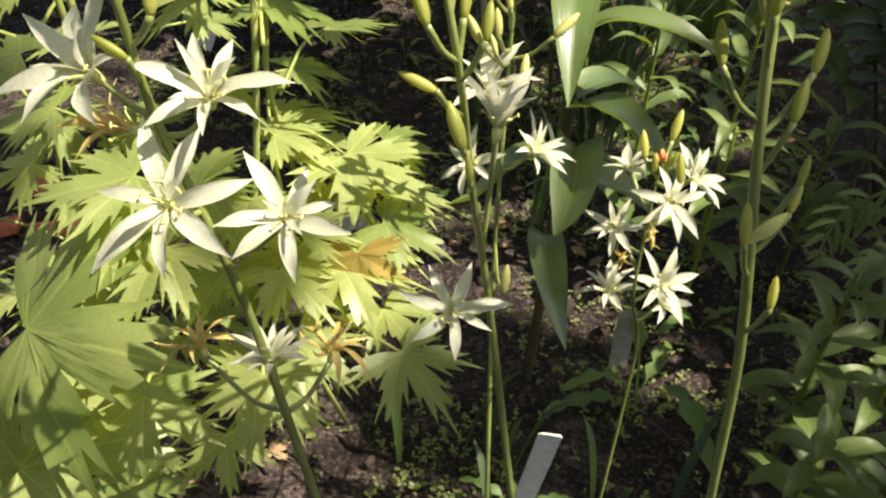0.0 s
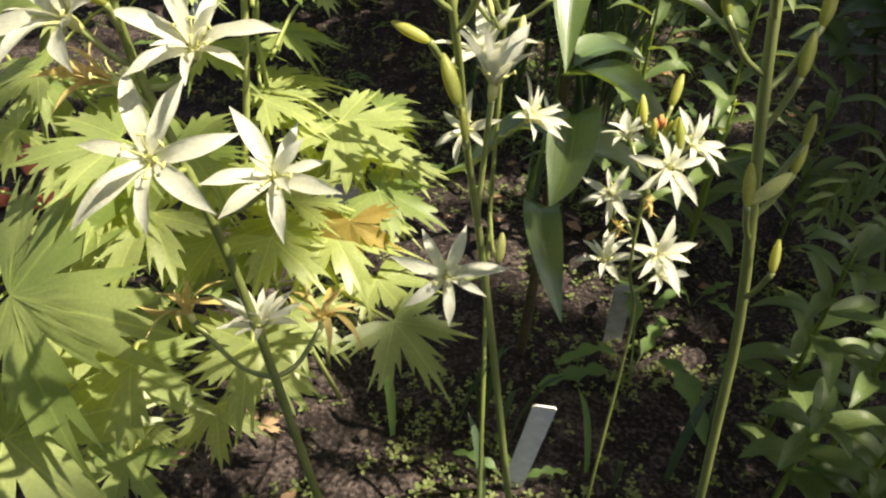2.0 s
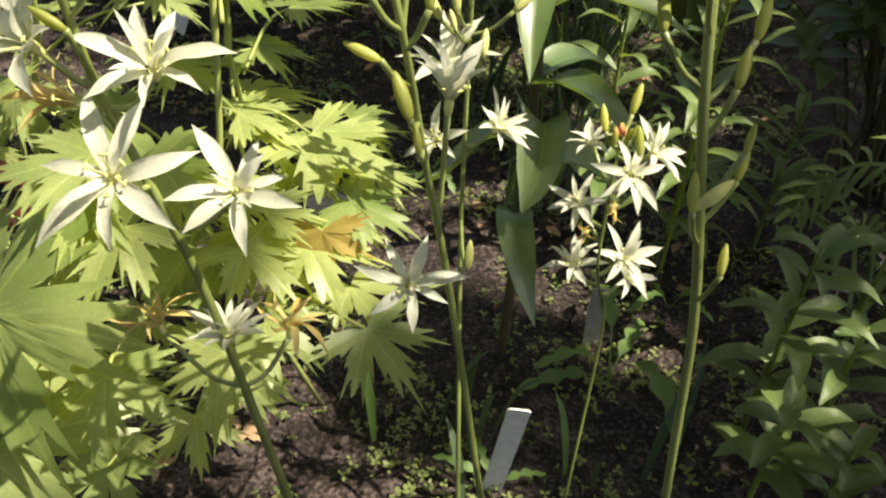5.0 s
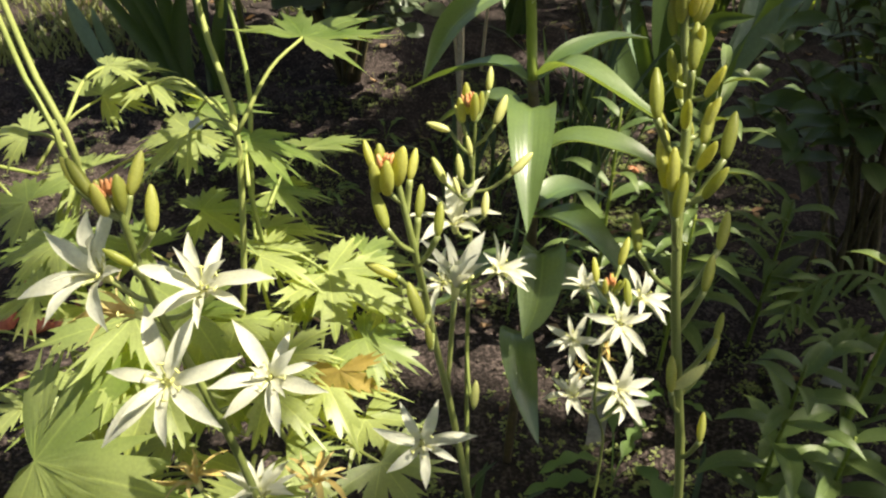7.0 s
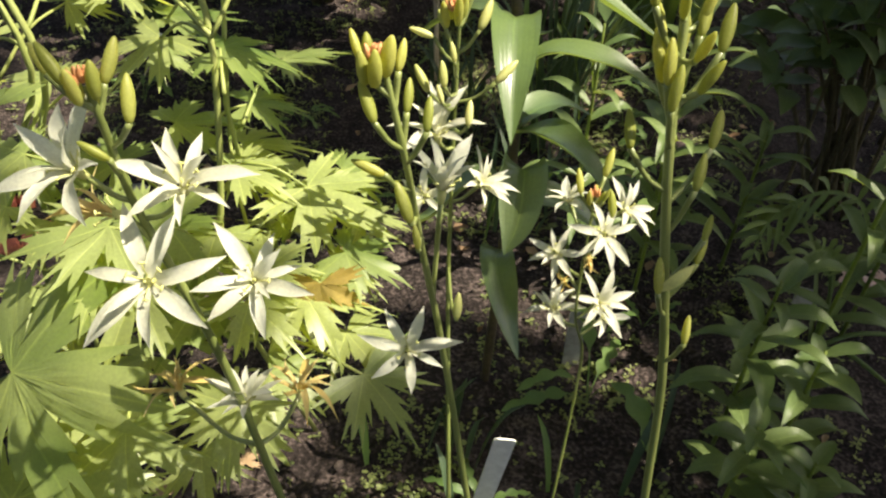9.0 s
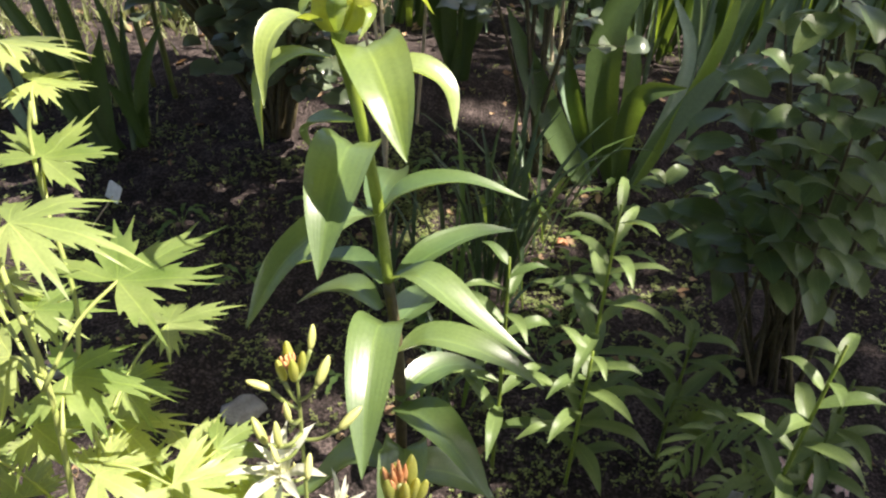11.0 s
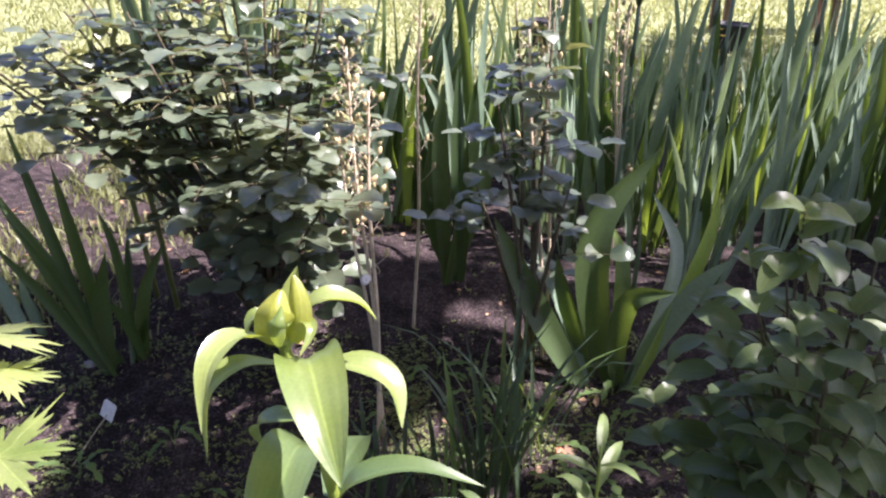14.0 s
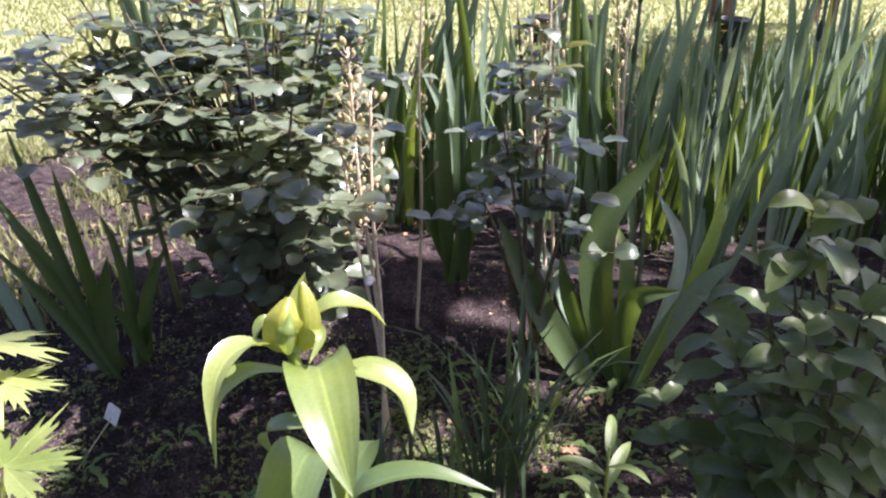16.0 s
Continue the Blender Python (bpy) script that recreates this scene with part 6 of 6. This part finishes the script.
for p in ((-0.105, 0.94), (-0.405, 1.035)):
    stone(p[0], p[1], 0.034, 0.25, "pale flat stone lying on the dark soil")
for p in ((-0.5472, 1.668, 0.05), (0.5117, 2.107, 0.05), (0.6167, 2.259, 0.1), (-0.2702, 0.7799, 0.02)):
    stone(p[0], p[1], random.uniform(0.012, 0.02), 0.4, "small greyish stone half sunk in soil")


M_BRICK = plain_material("broken_red_brick", (0.36, 0.075, 0.045), (0.6, 0.2, 0.13), 0.85, 90, 0.5, 0.0015)
chance = random.Random(31)


def brick_bit(x, y, size):
    """An angular broken piece of brick, half sunk in the soil."""
    bm = bmesh.new()
    bmesh.ops.create_cube(bm, size=1.0)
    bmesh.ops.bevel(bm, geom=bm.edges[:], offset=0.14, segments=1, affect="EDGES")
    for v in bm.verts:
        v.co = Vector((v.co.x * size * 1.5, v.co.y * size, v.co.z * size * 0.7)) * chance.uniform(0.82, 1.18)
    ob = new("brick_fragment", finish("brick_fragment", bm, M_BRICK, False))
    ob.matrix_world = pose(x, y, height(x, y) + size * 0.2, chance.uniform(-18, 18), chance.uniform(-18, 18), chance.uniform(0, 360))
    tagged(ob, "small broken piece of red brick on dark soil", "brick fragment", "brick fragments in the soil")


for x, y, size in ((-0.542, 0.892, 0.026), (-0.512, 0.9, 0.023), (-0.575, 0.98, 0.033), (-0.545, 0.99, 0.02), (-0.488, 0.944, 0.022), (-0.59, 0.897, 0.024), (-0.5, 0.925, 0.016)):
    brick_bit(x, y, size)


def scatter(count, area, keep):
    """Places in the bed where keep(x, y) allows them."""
    out = []
    x0, x1, y0, y1 = area
    while len(out) < count:
        x, y = random.uniform(x0, x1), random.uniform(y0, y1)
        if keep(x, y) > random.random():
            out.append((x, y))
    return out


def stuff(name, build, mat, label, category):
    verts, faces = build()
    me = bpy.data.meshes.new(name)
    me.from_pydata(verts, [], faces)
    me.materials.append(mat)
    me.polygons.foreach_set("use_smooth", [True] * len(me.polygons))
    return tagged(new(name, me), label, category, kind="stuff")


def build_clods():
    verts, faces = [], []
    for x, y in scatter(5200, (-1.2, 1.4, 0.0, 3.2), lambda x, y: 0.35 + 0.65 * noise.noise((x * 3, y * 3, 9))):
        s = random.uniform(0.0015, 0.005) * (1.0 if random.random() < 0.92 else 2.2)
        c = on_ground(x, y) + Vector((0, 0, s * 0.3))
        n = len(verts)
        for d in ((1, 0, 0), (0, 1, 0), (-1, 0, 0), (0, -1, 0), (0, 0, 1), (0, 0, -1), (0.7, 0.7, 0.4), (-0.7, -0.6, 0.5)):
            verts.append(c + Vector(d) * s * random.uniform(0.6, 1.25))
        faces += [(n + 6, n + 1, n + 4), (n, n + 6, n + 4), (n, n + 1, n + 6), (n + 1, n + 2, n + 4), (n + 2, n + 7, n + 4), (n + 7, n + 3, n + 4), (n + 2, n + 3, n + 7), (n + 3, n, n + 4), (n, n + 5, n + 1), (n + 1, n + 5, n + 2), (n + 2, n + 5, n + 3), (n + 3, n + 5, n)]
    return verts, faces


stuff("soil_crumbs", build_clods, M_CLOD, "loose crumbs of dark garden soil", "soil")


def build_cover():
    verts, faces = [], []
    dens = lambda x, y: max(0, 0.25 + 1.5 * noise.noise((x * 4.5, y * 4.5, 1)) + 0.5 * noise.noise((x * 15, y * 15, 2)))
    near_dens = lambda x, y: max(0, 0.3 + 1.3 * noise.noise((x * 9, y * 9, 4)))
    for x, y in scatter(4200, (-1.1, 1.5, 0.2, 2.9), dens) + scatter(1500, (-0.15, 0.6, 0.3, 1.1), near_dens) + scatter(1900, (-0.8, 0.2, 1.05, 1.75), near_dens) + scatter(1600, (0.1, 0.7, 1.1, 1.75), near_dens):
        g = on_ground(x, y)
        h = random.uniform(0.003, 0.014)
        s = random.uniform(0.0016, 0.0042)
        a0 = random.uniform(0, 6.3)
        for k in range(random.choice((2, 3, 4))):
            a = a0 + k * 1.9
            d = Vector((math.cos(a), math.sin(a), random.uniform(-0.1, 0.4)))
            e = Vector((-math.sin(a), math.cos(a), random.uniform(-0.2, 0.2)))
            c = g + Vector((0, 0, h * random.uniform(0.6, 1)))
            n = len(verts)
            verts += [c, c + d * s * 0.8 + e * s * 0.62, c + d * s * 1.7 + e * s * 0.35, c + d * s * 1.8 - e * s * 0.35, c + d * s * 0.8 - e * s * 0.62]
            faces += [(n, n + 1, n + 2, n + 3, n + 4)]
        n = len(verts)
        verts += [g + Vector((0.0006, 0, -0.002)), g + Vector((-0.0006, 0, -0.002)), g + Vector((0, 0.0008, h))]
        faces += [(n, n + 1, n + 2)]
    return verts, faces


def build_tufts():
    verts, faces = [], []
    for x, y in scatter(6000, (-2.0, -0.1, 1.75, 3.4), lambda x, y: max(0, 0.3 + 1.2 * noise.noise((x * 3, y * 3, 8)) - 0.6 * max(0, x + 0.6))):
        z = height(x, y)
        s, a, w = random.uniform(0.02, 0.06), random.uniform(0, 6.3), 0.003
        dx, dy = math.cos(a) * w, math.sin(a) * w
        lx, ly = random.gauss(0, 0.5) * s, random.gauss(0, 0.5) * s
        n = len(verts)
        verts += [(x - dx, y - dy, z - 0.003), (x + dx, y + dy, z - 0.003), (x + lx * 0.4 + dx, y + ly * 0.4 + dy, z + s * 0.6), (x + lx * 0.4 - dx, y + ly * 0.4 - dy, z + s * 0.6), (x + lx, y + ly, z + s)]
        faces += [(n, n + 1, n + 2, n + 3), (n + 3, n + 2, n + 4)]
    return verts, faces


stuff("grass_tufts", build_tufts, M_GRASS, "thin pale grass creeping into the bed", "grass")
stuff("seedling_carpet", build_cover, M_CLOVER, "thin carpet of tiny round-leaved seedlings on soil", "ground cover")


def build_litter():
    verts, faces = [], []
    for x, y in scatter(420, (-1.1, 1.4, 0.25, 3.0), lambda x, y: 0.5 + noise.noise((x * 2.5, y * 2.5, 7))):
        g = on_ground(x, y) + Vector((0, 0, random.uniform(0.002, 0.009)))
        a, s = random.uniform(0, 6.3), random.uniform(0.006, 0.018)
        d, e = Vector((math.cos(a), math.sin(a), random.uniform(-0.3, 0.5))), Vector((-math.sin(a), math.cos(a), random.uniform(-0.4, 0.4)))
        n = len(verts)
        verts += [g - d * s, g - d * s * 0.3 + e * s * 0.5 + Vector((0, 0, 0.003)), g + d * s * 0.5 + e * s * 0.4, g + d * s, g + d * s * 0.4 - e * s * 0.45 + Vector((0, 0, 0.004)), g - d * s * 0.4 - e * s * 0.4, g + Vector((0, 0, -0.003))]
        faces += [(n + i, n + (i + 1) % 6, n + 6) for i in range(6)]
    return verts, faces


stuff("leaf_litter", build_litter, M_DEAD, "dry brown bits of fallen leaves on soil", "leaf litter")


# fallen petals and a few larger dead leaves
def dead_leaf(at, size, mat, label):
    bm = bmesh.new()
    cut_leaf(bm, facing((0, 0, 0), (random.uniform(-.4, .4), -0.3, 1), random.uniform(0, 360)), size, 5, 0.9, 0.2)
    ob = new("fallen_leaf", finish("fallen_leaf", bm, mat))
    ob.matrix_world = Matrix.Translation(at)
    tagged(ob, label, "fallen leaf", "fallen leaves")


for p in ((-0.1473, 0.5061, 0.03), (-0.2233, 0.4633, 0.02), (-0.4797, 0.7754, 0.1), (0.4616, 1.37, 0.02), (0.3989, 1.323, 0.02), (-0.1663, 0.5315, 0.06)):
    dead_leaf(Vector((p[0], p[1], height(p[0], p[1]) + 0.008)), 0.022, M_DEAD, "curled brown fallen leaf on the soil")
for p in ((0.7195, 0.8004, 0.02), (0.735, 0.81, 0.02), (0.70, 0.79, 0.02), (0.75, 0.78, 0.02), (0.68, 0.82, 0.02), (-0.39, 1.02, 0.02), (-0.43, 1.05, 0.02), (-0.4723, 0.9957, 0.02), (-0.4841, 1.148, 0.02)):
    dead_leaf(Vector((p[0], p[1], height(p[0], p[1]) + 0.008)), 0.024, M_PINK, "fallen pink petals on the soil")


for p in ((-0.5239, 0.8816, 0.02), (-0.5042, 0.8899, 0.02), (-0.4566, 1.121, 0.02), (0.4545, 1.362, 0.02)):
    dead_leaf(Vector((p[0], p[1], height(p[0], p[1]) + 0.008)), 0.017, M_CORAL, "fallen coral-red petals on the soil")


# ---- lawn ----
def build_lawn():
    verts, faces = [], []
    for x, y in scatter(46000, (-6, 9, BED_END - 0.05, 11), lambda x, y: min(1, (4.2 / y) ** 1.5) * (1 if -0.75 * y - 0.5 < x < 0.85 * y + 0.8 else 0)):
        z = height(x, y)
        s = random.uniform(0.02, 0.045) * (1 + (y - 3) * 0.06)
        a = random.uniform(0, 6.3)
        w = 0.0035 * (1 + (y - 3) * 0.35)
        lx, ly = random.gauss(0, 0.6) * s, random.gauss(0, 0.6) * s
        n = len(verts)
        dx, dy = math.cos(a) * w, math.sin(a) * w
        verts += [(x - dx, y - dy, z - 0.003), (x + dx, y + dy, z - 0.003), (x + lx * 0.4 + dx * 0.7, y + ly * 0.4 + dy * 0.7, z + s * 0.6), (x + lx * 0.4 - dx * 0.7, y + ly * 0.4 - dy * 0.7, z + s * 0.6), (x + lx, y + ly, z + s)]
        faces += [(n, n + 1, n + 2, n + 3), (n + 3, n + 2, n + 4)]
    return verts, faces


stuff("lawn_grass", build_lawn, M_GRASS, "bright sunlit lawn grass behind the bed", "grass")


# ---- things beyond the bed ----
def pot(x, y, r, h, label):
    at = Vector((x, y, height(x, y)))
    p = thing("flower_pot", at, label, "flower pot", "black pots")
    bm = bmesh.new()
    lathe(bm, Matrix.Translation(at), [(0.0, r * 0.78), (h * 0.85, r * 0.97), (h * 0.86, r * 1.06), (h, r * 1.08), (h, r * 0.98), (h * 0.8, r * 0.93), (h * 0.79, 0.01)], 24)
    part("body", bm, M_POT, p)


pot(2.45, 5.7, 0.12, 0.2, "black plastic flower pot on the lawn's edge")
pot(1.15, 5.9, 0.11, 0.2, "black plastic flower pot behind the irises")
pot(1.5, 6.0, 0.1, 0.18, "black plastic flower pot behind the irises")

bench_at = Vector((3.2, 6.7, height(3.2, 6.7)))
bench = thing("bench", bench_at, "white garden bench with brown legs on the lawn", "bench")


def box(bm, c, sx, sy, sz, bevel=0.008):
    r = bmesh.ops.create_cube(bm, size=1.0)
    bmesh.ops.scale(bm, vec=(sx, sy, sz), verts=r["verts"])
    bmesh.ops.translate(bm, vec=c, verts=r["verts"])
    bmesh.ops.bevel(bm, geom=list({e for v in r["verts"] for e in v.link_edges}), offset=bevel, segments=2, affect="EDGES")
    return bm


for dy in (-0.14, 0.0, 0.14):
    part("plank", box(bmesh.new(), bench_at + Vector((0, dy, 0.32)), 1.1, 0.12, 0.035), M_WHITE, bench, smooth=False)
for dx in (-0.52, 0.52):
    for dy in (-0.14, 0.14):
        part("leg", box(bmesh.new(), bench_at + Vector((dx * 0.85, dy, 0.15)), 0.06, 0.06, 0.305), M_WOOD, bench, smooth=False)


def yellow_flower(x, y, top):
    base = on_ground(x, y)
    p = thing("marigold", base, "small yellow flowers at the lawn's edge", "flower plant", "yellow flowers")
    for i in range(6):
        e = base + Vector((random.uniform(-0.06, 0.06), random.uniform(-0.06, 0.06), top * random.uniform(0.6, 1)))
        bm = bmesh.new()
        tube(bm, [base, base.lerp(e, 0.5) + Vector((0, 0, 0.02)), e], [0.0025, 0.0018], 5, 6)
        part("stem", bm, M_STEM, p)
        bm = bmesh.new()
        for k in range(8):
            a = k * 0.785
            d = Vector((math.cos(a), math.sin(a), 0.3))
            blade(bm, [e, e + d * 0.014, e + d * 0.026], 0.014, (0, 0, 1), 0.2, n=5, across=2)
        part("flower", bm, M_YELLOW, p, origin=e)
        for k in range(4):
            c = base.lerp(e, 0.2 + 0.2 * k)
            a = k * 2.4 + i
            bm = bmesh.new()
            blade(bm, [c, c + Vector((math.cos(a), math.sin(a), 0.5)) * 0.03, c + Vector((math.cos(a), math.sin(a), 0.3)) * 0.06], 0.018, (0, 0, 1), 0.2, n=6, across=2)
            part("leaf", bm, M_SHRUB, p, origin=c)


M_YELLOW = leaf_material("yellow_petal", (0.6, 0.42, 0.03), (0.8, 0.62, 0.06), 0.5, 0.4, grain=60, glow_tint=(1.1, 1.0, 0.6))
yellow_flower(1.72, 4.2, 0.35)


# ---- unseen trees, added out of view to shade the bed and lawn ----
# spots to keep sunlit: crown leaves on their sun rays are left out
LIT = [(-0.1, 0.252, 0.497, 0.045), (-0.061, 0.282, 0.472, 0.042), (-0.084, 0.273, 0.533, 0.045), (-0.125, 0.27, 0.543, 0.045), (-0.112, 0.268, 0.585, 0.03), (-0.15, 0.6, 0.56, 0.05), (-0.2, 0.5, 0.5, 0.03), (0.1, 0.56, 0.44, 0.05), (-0.06, 0.56, 0.55, 0.045), (-0.17, 0.33, 0.42, 0.025), (-0.04, 0.5, 0.39, 0.035), (0.0, 0.44, 0.29, 0.02), (-0.2, 0.42, 0.40, 0.03), (-0.13, 0.52, 0.40, 0.03),
       (0.10, 0.60, 0.69, 0.17), (0.19, 0.61, 0.54, 0.04), (0.25, 0.8, 0.38, 0.08), (0.38, 0.85, 0.4, 0.08), (0.3, 0.75, 0.2, 0.07), (0.45, 0.62, 0.25, 0.05), (-0.35, 1.75, 0.05, 0.25), (-0.55, 1.6, 0.1, 0.2), (-0.42, 1.75, 0.3, 0.16), (0.33, 1.3, 0.1, 0.06), (0.49, 1.54, 0.04, 0.03), (0.43, 1.38, 0.03, 0.045), (0.45, 1.4, 0.4, 0.03), (0.21, 0.61, 0.57, 0.06), (0.07, 0.58, 0.48, 0.05), (0.02, 0.30, 0.41, 0.035), (0.0, 0.3, 0.58, 0.05), (0.05, 0.50, 0.47, 0.05),
       (-0.2, 0.35, 0.37, 0.035), (-0.17, 0.7, 0.65, 0.05), (0.033, 0.321, 0.505, 0.03), (-0.55, 1.68, 0.3, 0.06), (-0.62, 1.3, 0.05, 0.12), (-0.235, 0.345, 0.345, 0.02), (-0.43, 2.03, 0.05, 0.12), (-0.33, 1.9, 0.05, 0.12), (0.6, 0.93, 0.7, 0.005), (0.72, 1.5, 0.4, 0.05), (0.7, 1.13, 0.57, 0.035), (0.76, 1.08, 0.53, 0.03), (0.4, 1.7, 0.62, 0.07), (0.9, 1.2, 0.52, 0.06), (-0.3, 1.5, 0.75, 0.06), (-0.05, 1.4, 0.82, 0.05), (0.1, 1.6, 0.75, 0.06), (-0.35, 1.75, 0.7, 0.06), (0.08, 1.4, 0.7, 0.06), (0.45, 1.6, 0.1, 0.06), (0.4, 1.75, 0.15, 0.1), (-0.45, 1.95, 0.1, 0.22), (-0.7, 2.25, 0.1, 0.35), (-0.25, 1.95, 0.1, 0.2), (-1.0, 2.0, 0.1, 0.3), (-0.8, 2.7, 0.1, 0.5), (-1.6, 3.4, 0.0, 0.8), (-0.6, 3.8, 0.0, 0.7), (-2.5, 5.0, 0.0, 1.2),
       (1.2, 2.2, 0.5, 0.2), (1.6, 2.6, 0.5, 0.3), (0.16, 0.6, 0.45, 0.03), (0.12, 0.55, 0.34, 0.025), (0.08, 0.55, 0.635, 0.03), (0.185, 0.40, 0.18, 0.05), (0.44, 0.5, 0.22, 0.026), (0.4, 0.46, 0.14, 0.03), (*(0.0795, 1.436, 0.5561), 0.05), (*(0.0628, 1.484, 0.6928), 0.06), (*(0.1729, 0.2791, 0.3331), 0.03), (*(0.1538, 0.2704, 0.4152), 0.03), (0.35, 2.4, 0.3, 0.3), (-0.32, 0.6, 0.42, 0.08), (0.157, 0.42, 0.40, 0.06), (0.135, 0.43, 0.36, 0.04), (0.165, 0.428, 0.32, 0.04), (0.14, 0.43, 0.31, 0.02), (0.2, 0.64, 0.46, 0.03), (0.1, 0.66, 0.6, 0.06), (0.40, 0.9, 0.42, 0.05), (0.9, 2.0, 0.4, 0.12), (-0.09, 0.4, 0.26, 0.03), (*(0.0412, 0.4787, 0.4407), 0.04), (*(0.0758, 0.4795, 0.399), 0.03)]


# spots to keep in shade: extra leaf clumps are added sunward of each
SHADED = [(0.1, 0.58, 0.28, 0.12), (0.125, 0.31, 0.58, 0.05), (0.52, 0.72, 0.1, 0.14), (-0.08, 0.35, 0.03, 0.16), (0.2, 0.6, 0.0, 0.15), (0.05, 0.62, 0.0, 0.13), (-0.03, 0.49, 0.0, 0.1), (0.11, 0.53, 0.25, 0.07), (0.1, 0.5, 0.02, 0.16), (0.62, 0.98, 0.5, 0.14), (0.6, 1.62, 0.3, 0.09), (-0.3, 0.3, 0.2, 0.1), (-0.21, 0.27, 0.36, 0.05), (*(-0.1937, 0.2893, 0.3472), 0.07), (-0.17, 0.2, 0.3, 0.07), (-0.2, 0.3, 0.29, 0.06), (-0.23, 0.3, 0.25, 0.07), (-0.16, 0.4, 0.12, 0.08), (-0.28, 0.3, 0.2, 0.08), (-0.05, 0.49, 0.0, 0.1), (0.0, 0.46, 0.0, 0.1), (-0.1, 0.5, 0.0, 0.08), (0.3, 0.62, 0.0, 0.1), (0.2, 0.5, 0.0, 0.08), (-0.5, 1.3, 0.03, 0.12), (-0.27, 1.3, 0.03, 0.14)]


def build_crown(centre, radii, clumps, dense=False):
    verts, faces, centres = [], [], []
    c0 = Vector(centre)
    while clumps:
        v = Vector((random.uniform(-1, 1), random.uniform(-1, 1), random.uniform(-1, 1)))
        if not 0.35 < v.length < 1 + 0.25 * noise.noise(v * 2.5):
            continue
        clumps -= 1
        c = c0 + Vector((v.x * radii[0], v.y * radii[1], v.z * radii[2]))
        centres.append((c, 13, 0.16))
    if dense:
        for x, y, z, r in SHADED:
            centres += [(Vector((x, y, z)) + SUN * ((centre[2] - z + random.uniform(-0.6, 0.6)) / SUN.z) + Vector((random.gauss(0, r * 0.5), random.gauss(0, r * 0.5), 0)), 10, 0.07) for k in range(int(700 * r * r) + 4)]
    for c, count, wide in centres:
        for k in range(count):
            p = c + Vector((random.gauss(0, wide), random.gauss(0, wide), random.gauss(0, wide * 0.6)))
            if any(((p - Vector(q[:3])) - SUN * (p - Vector(q[:3])).dot(SUN)).length < q[3] + 0.03 for q in LIT):
                continue
            a = random.uniform(0, 6.3)
            s = random.uniform(0.04, 0.075)
            d = Vector((math.cos(a), math.sin(a), random.uniform(-0.5, 0.2))) * s
            e = Vector((-math.sin(a), math.cos(a), random.uniform(-0.5, 0.5))) * s * 0.55
            n = len(verts)
            verts += [p - d, p - d * 0.3 + e, p + d * 0.4 + e * 0.8, p + d * 1.1, p + d * 0.4 - e * 0.8, p - d * 0.3 - e]
            faces += [(n, n + 1, n + 2, n + 3, n + 4, n + 5)]
    return verts, faces


def shade_tree(at, lean, limbs, centre, radii, clumps, label):
    tree_at = Vector((at[0], at[1], height(at[0], at[1])))
    tree = thing("tree", tree_at, label, "tree", "garden trees")
    bm = bmesh.new()
    fork = tree_at + Vector((lean[0] * 0.5, lean[1] * 0.5, 2.5))
    tube(bm, [tree_at - Vector((0, 0, 0.05)), tree_at + Vector((lean[0] * 0.1, lean[1] * 0.1, 1.2)), fork, tree_at + Vector((lean[0], lean[1], 4.4))], [0.17, 0.13, 0.09, 0.03], 12, 18, 0.04)
    part("trunk", bm, M_BARK, tree)
    for tip in limbs:
        bm = bmesh.new()
        s = tree_at.lerp(fork, random.uniform(0.8, 1.0))
        t = Vector(tip)
        tube(bm, [s, s.lerp(t, 0.5) + Vector((0, 0, 0.2)), t], [0.06, 0.04, 0.012], 8, 12, 0.05)
        part("limb", bm, M_BARK, tree)
    verts, faces = build_crown(centre, radii, clumps, 4 < at[0] < 5)
    me = bpy.data.meshes.new("crown")
    me.from_pydata([v - tree_at for v in verts], [], faces)
    me.materials.append(M_CROWN)
    crown = new("crown", me)
    crown.parent = tree
    tagged(crown, kind="stuff")


shade_tree((4.8, 0.6), (-0.9, 0.2), ((1.7, 0.9, 4.0), (1.9, 2.3, 4.6), (2.7, 0.3, 4.6), (3.3, 2.8, 4.4), (2.4, 1.4, 5.2), (4.6, 2.2, 4.4), (3.7, -0.1, 4.2)),
            (2.35, 0.75, 4.3), (3.2, 3.0, 1.1), 2100, "unseen leafy tree whose crown shades the flower bed")
# second tree stands out of view, added only to darken the lawn
shade_tree((6.6, 3.4), (-0.6, 0.2), ((5.0, 3.0, 4.0), (4.6, 4.4, 4.4), (6.0, 4.6, 4.6), (6.6, 2.6, 4.4), (5.6, 3.8, 5.2)),
            (5.4, 3.9, 4.4), (2.0, 2.0, 1.1), 420, "unseen leafy tree added to shade the lawn")
# invented tree behind the camera; blocks sky light so the near soil darkens
shade_tree((-2.9, -2.6), (0.7, 0.6), ((-2.0, -0.6, 3.4), (-0.6, -1.8, 3.6), (-1.2, -1.0, 4.2), (-2.4, -2.6, 3.8), (-0.4, -0.6, 3.4)),
            (-1.3, -1.5, 3.3), (2.5, 2.2, 1.0), 800, "unseen leafy tree added to block sky light from behind")
